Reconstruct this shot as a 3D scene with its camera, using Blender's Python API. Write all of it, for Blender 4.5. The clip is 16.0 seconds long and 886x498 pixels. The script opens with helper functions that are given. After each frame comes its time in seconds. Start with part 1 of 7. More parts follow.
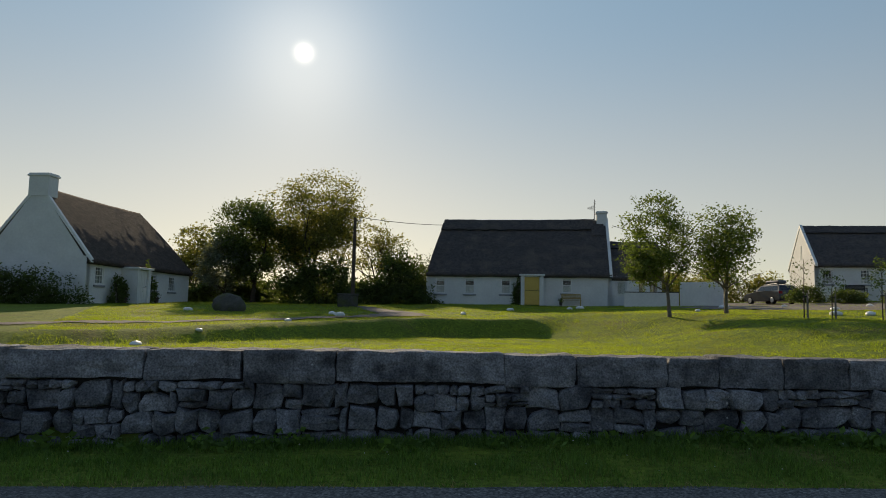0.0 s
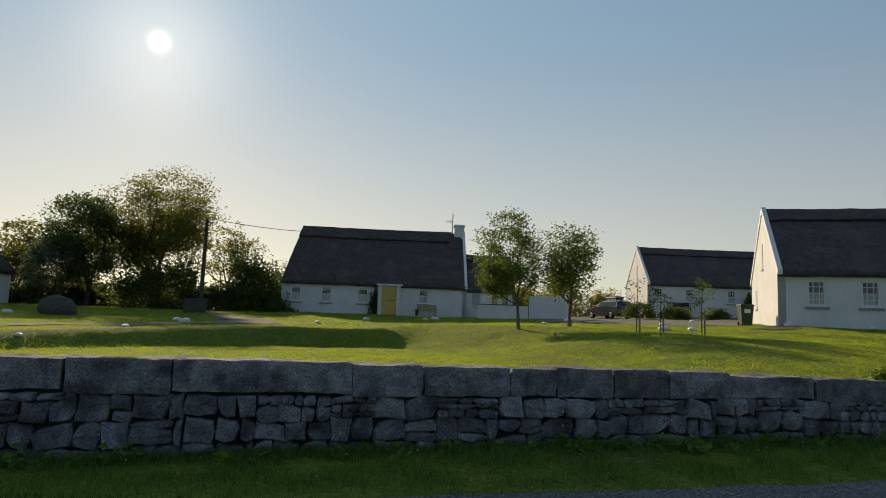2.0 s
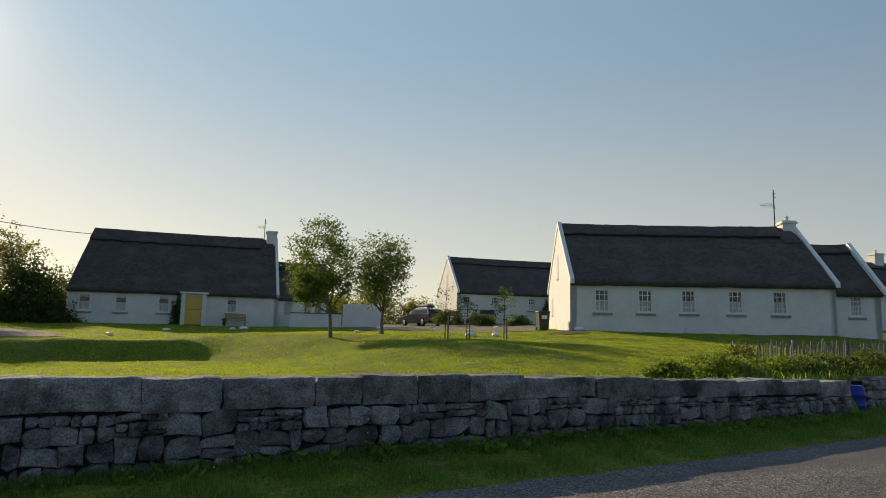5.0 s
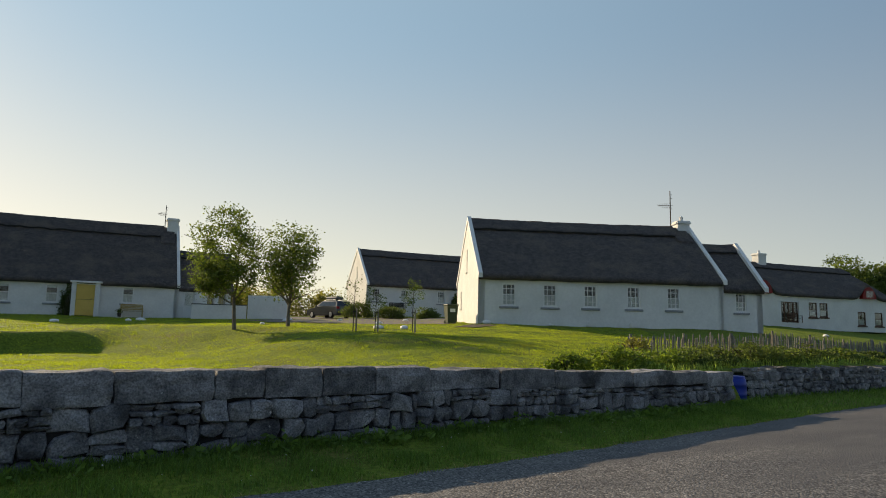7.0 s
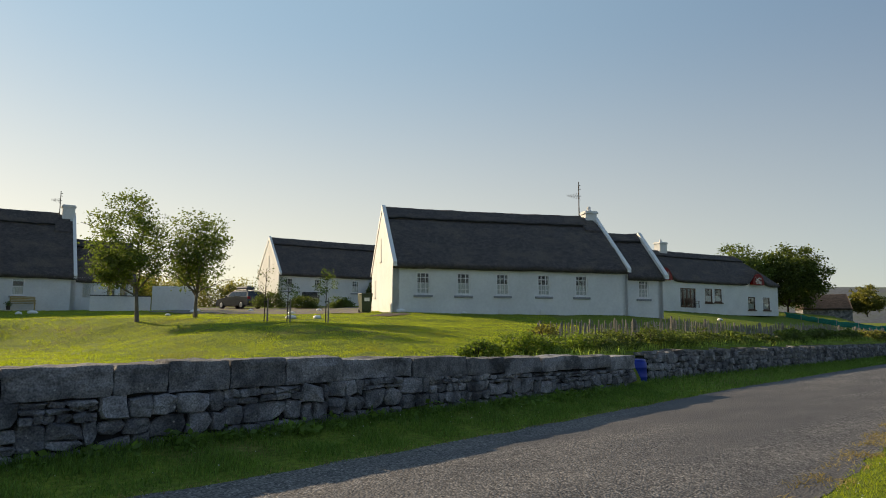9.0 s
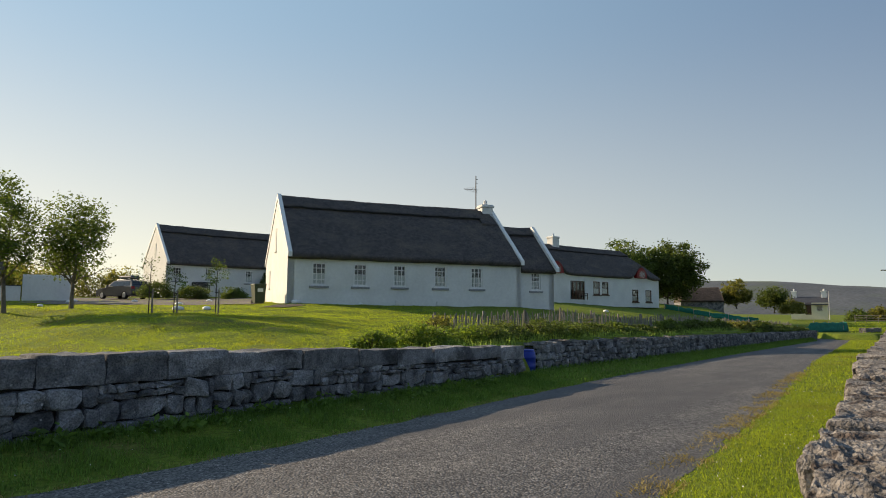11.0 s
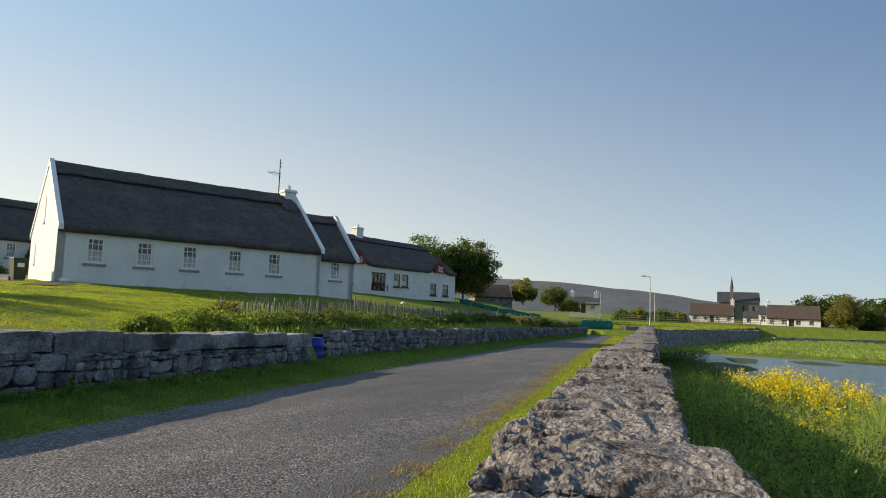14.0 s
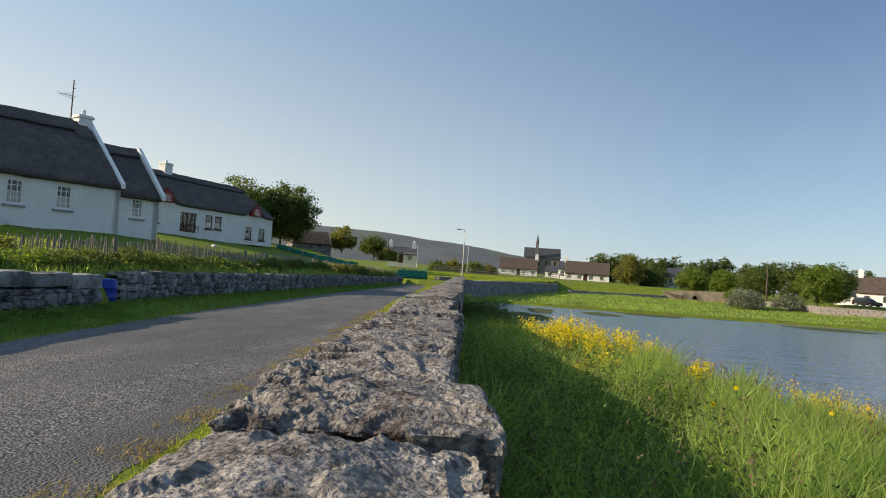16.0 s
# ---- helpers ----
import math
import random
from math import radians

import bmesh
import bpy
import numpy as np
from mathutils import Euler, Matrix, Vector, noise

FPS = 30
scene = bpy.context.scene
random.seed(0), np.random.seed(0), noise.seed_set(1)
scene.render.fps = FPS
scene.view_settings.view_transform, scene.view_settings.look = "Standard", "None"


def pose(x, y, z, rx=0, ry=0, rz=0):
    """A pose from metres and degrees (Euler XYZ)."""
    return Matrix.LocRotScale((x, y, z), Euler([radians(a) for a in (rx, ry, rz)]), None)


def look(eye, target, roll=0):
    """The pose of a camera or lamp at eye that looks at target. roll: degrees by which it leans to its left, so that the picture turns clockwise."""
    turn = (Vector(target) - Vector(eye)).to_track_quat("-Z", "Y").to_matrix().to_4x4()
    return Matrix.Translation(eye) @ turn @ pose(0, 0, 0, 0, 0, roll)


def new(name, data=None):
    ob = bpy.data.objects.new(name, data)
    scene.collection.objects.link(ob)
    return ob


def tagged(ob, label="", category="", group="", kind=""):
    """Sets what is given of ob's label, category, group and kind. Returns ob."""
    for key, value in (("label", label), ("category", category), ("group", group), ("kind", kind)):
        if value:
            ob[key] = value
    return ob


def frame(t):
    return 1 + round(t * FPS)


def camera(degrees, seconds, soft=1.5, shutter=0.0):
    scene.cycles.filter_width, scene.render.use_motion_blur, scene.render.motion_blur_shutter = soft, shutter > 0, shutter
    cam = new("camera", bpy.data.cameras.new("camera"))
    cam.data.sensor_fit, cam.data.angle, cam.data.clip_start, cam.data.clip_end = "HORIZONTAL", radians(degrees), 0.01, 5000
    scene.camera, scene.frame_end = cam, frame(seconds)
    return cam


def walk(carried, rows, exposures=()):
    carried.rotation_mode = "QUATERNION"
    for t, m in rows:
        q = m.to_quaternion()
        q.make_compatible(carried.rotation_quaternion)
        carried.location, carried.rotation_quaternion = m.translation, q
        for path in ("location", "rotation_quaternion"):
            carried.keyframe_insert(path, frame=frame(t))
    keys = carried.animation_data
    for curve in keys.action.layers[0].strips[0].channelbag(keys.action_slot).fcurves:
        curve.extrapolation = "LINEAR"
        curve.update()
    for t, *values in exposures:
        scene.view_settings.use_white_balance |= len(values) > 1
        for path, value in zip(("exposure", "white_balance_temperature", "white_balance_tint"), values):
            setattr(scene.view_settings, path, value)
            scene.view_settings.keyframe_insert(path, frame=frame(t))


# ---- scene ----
cam = camera(66.3, 16.0, soft=1.0)
PATH = [
    (0, (-0.683, -0.614, 1.538), (-0.646, 1.376, 1.732), 1.1),
    (0.5, (-0.662, -0.642, 1.545), (-0.523, 1.342, 1.757), 1.5),
    (1, (-0.649, -0.633, 1.543), (-0.402, 1.339, 1.766), 2.0),
    (1.5, (-0.614, -0.603, 1.535), (-0.268, 1.353, 1.764), 2.1),
    (2, (-0.597, -0.597, 1.539), (-0.154, 1.339, 1.772), 2.1),
    (2.5, (-0.582, -0.608, 1.535), (-0.036, 1.301, 1.775), 2.1),
    (3, (-0.578, -0.626, 1.53), (0.07, 1.249, 1.782), 2.0),
    (3.5, (-0.574, -0.631, 1.534), (0.167, 1.208, 1.797), 1.8),
    (4, (-0.536, -0.613, 1.538), (0.281, 1.192, 1.806), 1.3),
    (6.5, (-0.476, -0.62, 1.534), (0.634, 1.022, 1.798), 1.4),
    (7, (-0.463, -0.625, 1.531), (0.704, 0.979, 1.787), 1.2),
    (7.5, (-0.448, -0.63, 1.531), (0.774, 0.934, 1.777), 0.8),
    (8, (-0.442, -0.646, 1.532), (0.829, 0.881, 1.768), 0.5),
    (8.5, (-0.445, -0.661, 1.534), (0.87, 0.828, 1.765), 0.4),
    (11, (-0.413, -0.773, 1.548), (1.151, 0.458, 1.75), 0.3),
    (11.5, (-0.378, -0.797, 1.537), (1.236, 0.368, 1.735), 0.4),
    (12, (-0.339, -0.835, 1.533), (1.322, 0.261, 1.728), 0.5),
    (12.5, (-0.312, -0.868, 1.532), (1.392, 0.16, 1.729), 0.9),
    (13, (-0.287, -0.904, 1.531), (1.461, 0.048, 1.731), 1.4),
    (13.5, (-0.258, -0.965, 1.524), (1.54, -0.111, 1.722), 1.9),
    (14, (-0.215, -1.022, 1.514), (1.633, -0.279, 1.7), 2.2),
    (14.5, (-0.188, -1.054, 1.509), (1.702, -0.42, 1.671), 2.5),
    (15, (-0.178, -1.089, 1.508), (1.748, -0.566, 1.635), 2.8),
    (15.5, (-0.153, -1.126, 1.499), (1.806, -0.732, 1.589), 3.3),
    (16, (-0.126, -1.176, 1.495), (1.859, -0.944, 1.558), 4.0),
]
walk(cam, [(t, look(eye, target, roll)) for t, eye, target, roll in PATH], [(0, 0.1, 7600, 11), (4, 0.26, 7800, 11), (7, 0.5, 8100, 11), (11, 0.64, 7800, 12), (16, 0.84, 7300, 12)])

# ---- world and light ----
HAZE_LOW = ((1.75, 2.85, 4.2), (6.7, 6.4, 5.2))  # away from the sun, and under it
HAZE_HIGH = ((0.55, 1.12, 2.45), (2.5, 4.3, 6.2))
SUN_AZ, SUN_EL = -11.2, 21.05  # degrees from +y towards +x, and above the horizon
world = bpy.data.worlds.new("sky")
scene.world = world
world.use_nodes = True
wn = world.node_tree
wn.nodes.clear()
w_out = wn.nodes.new("ShaderNodeOutputWorld")
w_bg = wn.nodes.new("ShaderNodeBackground")
w_sky = wn.nodes.new("ShaderNodeTexSky")
w_sky.sky_type = "NISHITA"
w_sky.sun_disc = False
w_sky.sun_elevation = radians(SUN_EL)
w_sky.sun_rotation = radians(SUN_AZ)
w_sky.air_density, w_sky.dust_density, w_sky.ozone_density = 0.85, 0.22, 1.35
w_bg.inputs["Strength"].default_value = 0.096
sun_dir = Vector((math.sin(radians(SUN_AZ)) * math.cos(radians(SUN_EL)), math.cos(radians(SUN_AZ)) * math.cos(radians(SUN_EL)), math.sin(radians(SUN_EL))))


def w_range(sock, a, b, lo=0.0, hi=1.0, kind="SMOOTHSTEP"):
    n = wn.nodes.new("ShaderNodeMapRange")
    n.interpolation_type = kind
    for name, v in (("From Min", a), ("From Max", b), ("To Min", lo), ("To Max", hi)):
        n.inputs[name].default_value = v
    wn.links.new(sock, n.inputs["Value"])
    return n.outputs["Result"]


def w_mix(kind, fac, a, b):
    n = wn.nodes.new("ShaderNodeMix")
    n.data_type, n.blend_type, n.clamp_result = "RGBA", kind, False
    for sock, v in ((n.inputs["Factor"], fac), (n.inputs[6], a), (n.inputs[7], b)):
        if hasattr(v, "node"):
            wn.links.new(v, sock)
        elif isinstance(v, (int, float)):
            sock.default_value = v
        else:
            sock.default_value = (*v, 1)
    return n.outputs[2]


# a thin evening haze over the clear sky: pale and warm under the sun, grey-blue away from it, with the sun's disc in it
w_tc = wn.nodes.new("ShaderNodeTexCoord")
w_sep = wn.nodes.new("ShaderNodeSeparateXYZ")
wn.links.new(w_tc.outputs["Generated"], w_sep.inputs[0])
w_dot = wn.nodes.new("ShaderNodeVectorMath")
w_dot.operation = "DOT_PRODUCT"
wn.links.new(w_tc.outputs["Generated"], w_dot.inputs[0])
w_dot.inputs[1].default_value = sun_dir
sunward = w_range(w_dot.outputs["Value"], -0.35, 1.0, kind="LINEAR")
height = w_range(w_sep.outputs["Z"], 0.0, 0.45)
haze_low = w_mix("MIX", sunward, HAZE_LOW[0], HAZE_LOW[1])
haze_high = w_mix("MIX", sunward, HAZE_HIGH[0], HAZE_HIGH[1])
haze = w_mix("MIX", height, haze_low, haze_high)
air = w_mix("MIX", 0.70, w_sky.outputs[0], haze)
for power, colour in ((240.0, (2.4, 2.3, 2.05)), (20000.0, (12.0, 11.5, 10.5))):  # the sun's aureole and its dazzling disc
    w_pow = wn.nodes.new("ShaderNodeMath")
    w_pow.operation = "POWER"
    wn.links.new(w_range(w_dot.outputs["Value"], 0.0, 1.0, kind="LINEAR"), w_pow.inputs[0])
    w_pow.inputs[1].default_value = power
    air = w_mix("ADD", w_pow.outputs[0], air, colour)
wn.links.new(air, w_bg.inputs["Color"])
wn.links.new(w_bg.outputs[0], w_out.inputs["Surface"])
sun_data = bpy.data.lights.new("sun", "SUN")
sun_data.energy, sun_data.angle, sun_data.color = 4.1, radians(0.55), (1.0, 0.86, 0.66)
sun = new("sun", sun_data)
sun.matrix_world = look(sun_dir * 100, (0, 0, 0))

# ---- materials ----


def mat(name, col, col2=None, scale=3.0, rough=0.85, bump=0.0, bump_scale=20.0, metal=0.0, detail=6.0, rnd=0.0, stretch=(1, 1, 1), fine=0.25, spec=0.3, third=None, third_scale=0.6, third_at=(0.5, 0.7), translucent=0.0, island=False, spots=None):
    """A surface of two mixed tones at two scales, with fine relief; rnd varies whole pieces."""
    m = bpy.data.materials.new(name)
    m.use_nodes = True
    nt = m.node_tree
    b = nt.nodes["Principled BSDF"]
    b.inputs["Roughness"].default_value, b.inputs["Metallic"].default_value = rough, metal
    b.inputs["Specular IOR Level"].default_value = spec
    tc = nt.nodes.new("ShaderNodeNewGeometry")
    mp = nt.nodes.new("ShaderNodeMapping")
    mp.inputs["Scale"].default_value = stretch
    nt.links.new(tc.outputs["Position"], mp.inputs["Vector"])

    def noise_tex(sc, det):
        n = nt.nodes.new("ShaderNodeTexNoise")
        n.inputs["Scale"].default_value, n.inputs["Detail"].default_value = sc, det
        nt.links.new(mp.outputs[0], n.inputs["Vector"])
        return n.outputs["Fac"]

    def ramp(sock, a, c):
        r = nt.nodes.new("ShaderNodeMapRange")
        r.inputs["From Min"].default_value, r.inputs["From Max"].default_value = a, c
        nt.links.new(sock, r.inputs["Value"])
        return r.outputs["Result"]

    def mix(kind, fac, a, c):
        x = nt.nodes.new("ShaderNodeMix")
        x.data_type, x.blend_type = "RGBA", kind
        for sock, v in ((x.inputs["Factor"], fac), (x.inputs[6], a), (x.inputs[7], c)):
            if hasattr(v, "node"):
                nt.links.new(v, sock)
            elif isinstance(v, (int, float)):
                sock.default_value = v
            else:
                sock.default_value = (*v, 1)
        return x.outputs[2]

    col2 = col2 or tuple(c * 0.7 for c in col)
    out = mix("MIX", ramp(noise_tex(scale, detail), 0.33, 0.67), col, col2)
    if third:
        out = mix("MIX", ramp(noise_tex(third_scale, 5.0), *third_at), out, third)
    if fine:
        g = ramp(noise_tex(scale * 9, 3.0), 0.3, 0.7)
        v = mix("MIX", g, (1 - fine,) * 3, (1 + fine * 0.4,) * 3)
        out = mix("MULTIPLY", 1.0, out, v)
    if spots:  # round pale lichen: colour, cells a metre, radius
        vo = nt.nodes.new("ShaderNodeTexVoronoi")
        vo.inputs["Scale"].default_value = spots[1]
        nt.links.new(mp.outputs[0], vo.inputs["Vector"])
        edge = nt.nodes.new("ShaderNodeMath")
        edge.operation = "ADD"
        nt.links.new(vo.outputs["Distance"], edge.inputs[0])
        nt.links.new(ramp(noise_tex(spots[1] * 0.35, 4.0), 0.7, 0.35), edge.inputs[1])
        out = mix("MIX", ramp(edge.outputs[0], spots[2] + 0.1, spots[2]), out, spots[0])
    if rnd:
        if island:
            gi = nt.nodes.new("ShaderNodeNewGeometry")
            src = gi.outputs["Random Per Island"]
        else:
            oi = nt.nodes.new("ShaderNodeObjectInfo")
            src = oi.outputs["Random"]
        v = mix("MIX", src, (1 - rnd,) * 3, (1 + rnd,) * 3)
        out = mix("MULTIPLY", 1.0, out, v)
    nt.links.new(out, b.inputs["Base Color"])
    if bump:
        bn = nt.nodes.new("ShaderNodeBump")
        bn.inputs["Strength"].default_value, bn.inputs["Distance"].default_value = min(bump, 1.0), 0.02 * max(bump, 1.0)
        nt.links.new(noise_tex(bump_scale, 8.0), bn.inputs["Height"])
        nt.links.new(bn.outputs[0], b.inputs["Normal"])
    if translucent:
        tr = nt.nodes.new("ShaderNodeBsdfTranslucent")
        ms = nt.nodes.new("ShaderNodeMixShader")
        ms.inputs[0].default_value = translucent
        nt.links.new(mix("MULTIPLY", 1.0, out, (1.6, 1.6, 0.85)), tr.inputs["Color"])
        nt.links.new(b.outputs[0], ms.inputs[1])
        nt.links.new(tr.outputs[0], ms.inputs[2])
        nt.links.new(ms.outputs[0], nt.nodes["Material Output"].inputs["Surface"])
    return m


M_GRASS = mat("mown_grass", (0.18, 0.23, 0.03), (0.125, 0.18, 0.024), 1.2, 0.9, 1.0, 60.0, fine=0.45, spec=0.1, third=(0.16, 0.15, 0.045), third_scale=0.45, third_at=(0.55, 0.75))
M_GRAVEL = mat("gravel", (0.22, 0.19, 0.17), (0.15, 0.13, 0.12), 3.0, 0.95, 1.0, 40.0, fine=0.4)
M_STONE = mat("limestone_wall", (0.345, 0.343, 0.352), (0.18, 0.18, 0.19), 5.0, 0.95, 1.3, 16.0, fine=0.55, rnd=0.34, third=(0.10, 0.10, 0.106), third_scale=2.2, third_at=(0.5, 0.66), spots=((0.46, 0.46, 0.45), 15.0, 0.2))
M_STONE_FAR = mat("limestone_wall_rest", (0.345, 0.343, 0.352), (0.18, 0.18, 0.19), 5.0, 0.95, 1.3, 16.0, fine=0.55, rnd=0.34, island=True, third=(0.10, 0.10, 0.106), third_scale=2.2, third_at=(0.5, 0.66), spots=((0.46, 0.46, 0.45), 15.0, 0.2))
# near-black standing in for shade in stone joints, the culvert and under thatch ridges
M_GAP_SHADE = mat("gap_shade", (0.035, 0.034, 0.032), (0.02, 0.02, 0.02), 6.0, 1.0, 0.5)
M_COPING = mat("weathered_limestone", (0.33, 0.307, 0.29), (0.205, 0.19, 0.185), 4.0, 0.95, 2.0, 48.0, fine=0.7, third=(0.09, 0.072, 0.066), third_scale=6.0, third_at=(0.52, 0.64), rnd=0.12, spots=((0.42, 0.41, 0.39), 13.0, 0.22))
M_RENDER = mat("white_lime_render", (0.78, 0.78, 0.77), (0.70, 0.70, 0.69), 0.8, 0.9, 0.35, 30.0, fine=0.06)
M_CREAM = mat("cream_render", (0.74, 0.68, 0.5), (0.66, 0.6, 0.44), 0.8, 0.9, 0.3, 30.0, fine=0.06)
M_THATCH = mat("weathered_thatch", (0.145, 0.127, 0.124), (0.09, 0.079, 0.079), 4.5, 0.97, 1.6, 34.0, fine=0.65, stretch=(1, 1, 1.7), spec=0.1, third=(0.165, 0.14, 0.122), third_scale=0.9)
M_THATCH_BROWN = mat("brown_thatch", (0.125, 0.098, 0.085), (0.08, 0.064, 0.057), 2.0, 0.97, 1.2, 24.0, fine=0.5, stretch=(1, 1, 3), spec=0.1)
M_SLATE = mat("slate_roof", (0.07, 0.07, 0.08), (0.05, 0.05, 0.058), 2.0, 0.6, 0.5, 20.0)
M_WHITE = mat("white_paint", (0.8, 0.8, 0.79), (0.74, 0.74, 0.73), 2.0, 0.5, fine=0.04)
M_YELLOW = mat("yellow_paint", (0.72, 0.50, 0.13), (0.66, 0.45, 0.11), 2.0, 0.5, fine=0.05)
M_RED = mat("red_paint", (0.26, 0.008, 0.008), (0.2, 0.006, 0.006), 2.0, 0.5, fine=0.05)
M_BROWNWOOD = mat("brown_joinery", (0.10, 0.045, 0.025), (0.07, 0.03, 0.018), 3.0, 0.5, fine=0.2)
M_PALEWOOD = mat("pale_bench_wood", (0.48, 0.36, 0.16), (0.4, 0.29, 0.12), 4.0, 0.6, fine=0.15)
M_GREYWOOD = mat("grey_fence_wood", (0.30, 0.27, 0.235), (0.2, 0.18, 0.16), 6.0, 0.9, 0.3, fine=0.3, rnd=0.25)
M_POLE = mat("pole_wood", (0.11, 0.085, 0.065), (0.08, 0.06, 0.05), 4.0, 0.9, 0.4)
M_STEEL = mat("galvanised_steel", (0.42, 0.43, 0.44), (0.34, 0.35, 0.36), 4.0, 0.45, metal=0.8, fine=0.1)
M_BLACK = mat("black_iron", (0.025, 0.025, 0.028), (0.018, 0.018, 0.02), 4.0, 0.5, fine=0.1)
# the unlit rooms' darkness, put into the colour of panel and floor
M_DARKROOM = mat("dark_interior", (0.06, 0.058, 0.055), (0.05, 0.05, 0.048), 2.0, 0.9)
M_CURTAIN = mat("pale_blind", (0.62, 0.64, 0.62), (0.55, 0.57, 0.56), 3.0, 0.8)
M_SILL = mat("grey_sill_paint", (0.3, 0.31, 0.33), (0.25, 0.26, 0.28), 3.0, 0.7, fine=0.1)
M_BLUE = mat("blue_plastic", (0.012, 0.05, 0.38), (0.01, 0.04, 0.3), 4.0, 0.4, fine=0.08)
M_BIN = mat("green_bin_plastic", (0.055, 0.075, 0.04), (0.045, 0.06, 0.03), 4.0, 0.5, fine=0.08)
M_NET = mat("green_debris_net", (0.01, 0.22, 0.17), (0.008, 0.16, 0.13), 5.0, 0.8, fine=0.25)
M_CARPAINT = mat("dark_grey_car_paint", (0.10, 0.105, 0.112), (0.09, 0.095, 0.1), 1.0, 0.25, metal=0.4, fine=0.0, spec=0.6)
M_TYRE = mat("tyre_rubber", (0.018, 0.018, 0.018), None, 8.0, 0.9)
M_REDLENS = mat("red_lamp_lens", (0.3, 0.01, 0.01), None, 3.0, 0.2, fine=0.0)
M_BARK = mat("bark", (0.10, 0.08, 0.062), (0.06, 0.05, 0.04), 6.0, 0.95, 0.8, 30.0)
M_PALEBARK = mat("pale_bark", (0.2, 0.175, 0.14), (0.13, 0.11, 0.09), 6.0, 0.95, 0.8, 30.0)
M_LEAF = mat("ash_leaves", (0.12, 0.16, 0.045), (0.08, 0.118, 0.034), 1.5, 0.6, fine=0.2, rnd=0.35, island=True, translucent=0.5)
M_LEAF_DARK = mat("dark_leaves", (0.10, 0.13, 0.04), (0.07, 0.1, 0.03), 1.0, 0.6, fine=0.2, rnd=0.4, island=True, translucent=0.5)
M_LEAF_OLIVE = mat("olive_leaves", (0.19, 0.185, 0.06), (0.14, 0.14, 0.048), 1.0, 0.6, fine=0.2, rnd=0.4, island=True, translucent=0.62)
M_LEAF_BRIGHT = mat("bright_leaves", (0.16, 0.22, 0.042), (0.11, 0.165, 0.034), 1.0, 0.6, fine=0.2, rnd=0.3, island=True, translucent=0.5)
M_LEAF_GREY = mat("grey_green_leaves", (0.17, 0.19, 0.14), (0.11, 0.13, 0.09), 1.0, 0.7, fine=0.2, rnd=0.3, island=True, translucent=0.25)
M_BLADE = mat("grass_blades", (0.31, 0.4, 0.12), (0.2, 0.3, 0.085), 1.5, 0.7, fine=0.2, rnd=0.35, island=True, translucent=0.6, third=(0.16, 0.15, 0.05), third_scale=0.8, third_at=(0.6, 0.75))
M_LAWNBLADE = mat("lawn_blades", (0.28, 0.335, 0.045), (0.21, 0.275, 0.038), 0.8, 0.7, fine=0.15, rnd=0.3, island=True, translucent=0.55, third=(0.22, 0.2, 0.055), third_scale=0.4, third_at=(0.55, 0.75))
M_BLADE_VERGE = mat("verge_blades", (0.155, 0.25, 0.058), (0.11, 0.195, 0.046), 1.5, 0.7, fine=0.2, rnd=0.35, island=True, translucent=0.48)
M_DRYGRASS = mat("dry_grass", (0.36, 0.29, 0.13), (0.25, 0.2, 0.09), 3.0, 0.9, fine=0.2, rnd=0.3, island=True, translucent=0.3)
M_SEED = mat("seed_heads", (0.2, 0.14, 0.1), (0.15, 0.1, 0.075), 3.0, 0.9, rnd=0.3, island=True, translucent=0.3)
M_FLOWER = mat("yellow_flowers", (0.72, 0.56, 0.02), (0.62, 0.5, 0.02), 3.0, 0.7, rnd=0.2, island=True, translucent=0.35)
M_DAISY = mat("white_daisies", (0.8, 0.8, 0.78), None, 3.0, 0.7, fine=0.0)
M_WEED = mat("water_weed", (0.075, 0.095, 0.02), (0.05, 0.065, 0.016), 1.5, 0.9, 0.6, 30.0, fine=0.4)
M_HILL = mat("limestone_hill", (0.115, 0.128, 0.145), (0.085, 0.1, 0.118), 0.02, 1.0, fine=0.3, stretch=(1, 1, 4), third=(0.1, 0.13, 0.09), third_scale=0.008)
M_DARKROCK = mat("mossy_dark_rock", (0.12, 0.115, 0.105), (0.07, 0.07, 0.06), 4.0, 0.95, 0.9, 20.0, fine=0.4, third=(0.1, 0.11, 0.05), third_scale=2.0)
M_SOIL = mat("bare_soil", (0.12, 0.09, 0.07), (0.08, 0.06, 0.05), 4.0, 1.0, 0.8, 30.0)


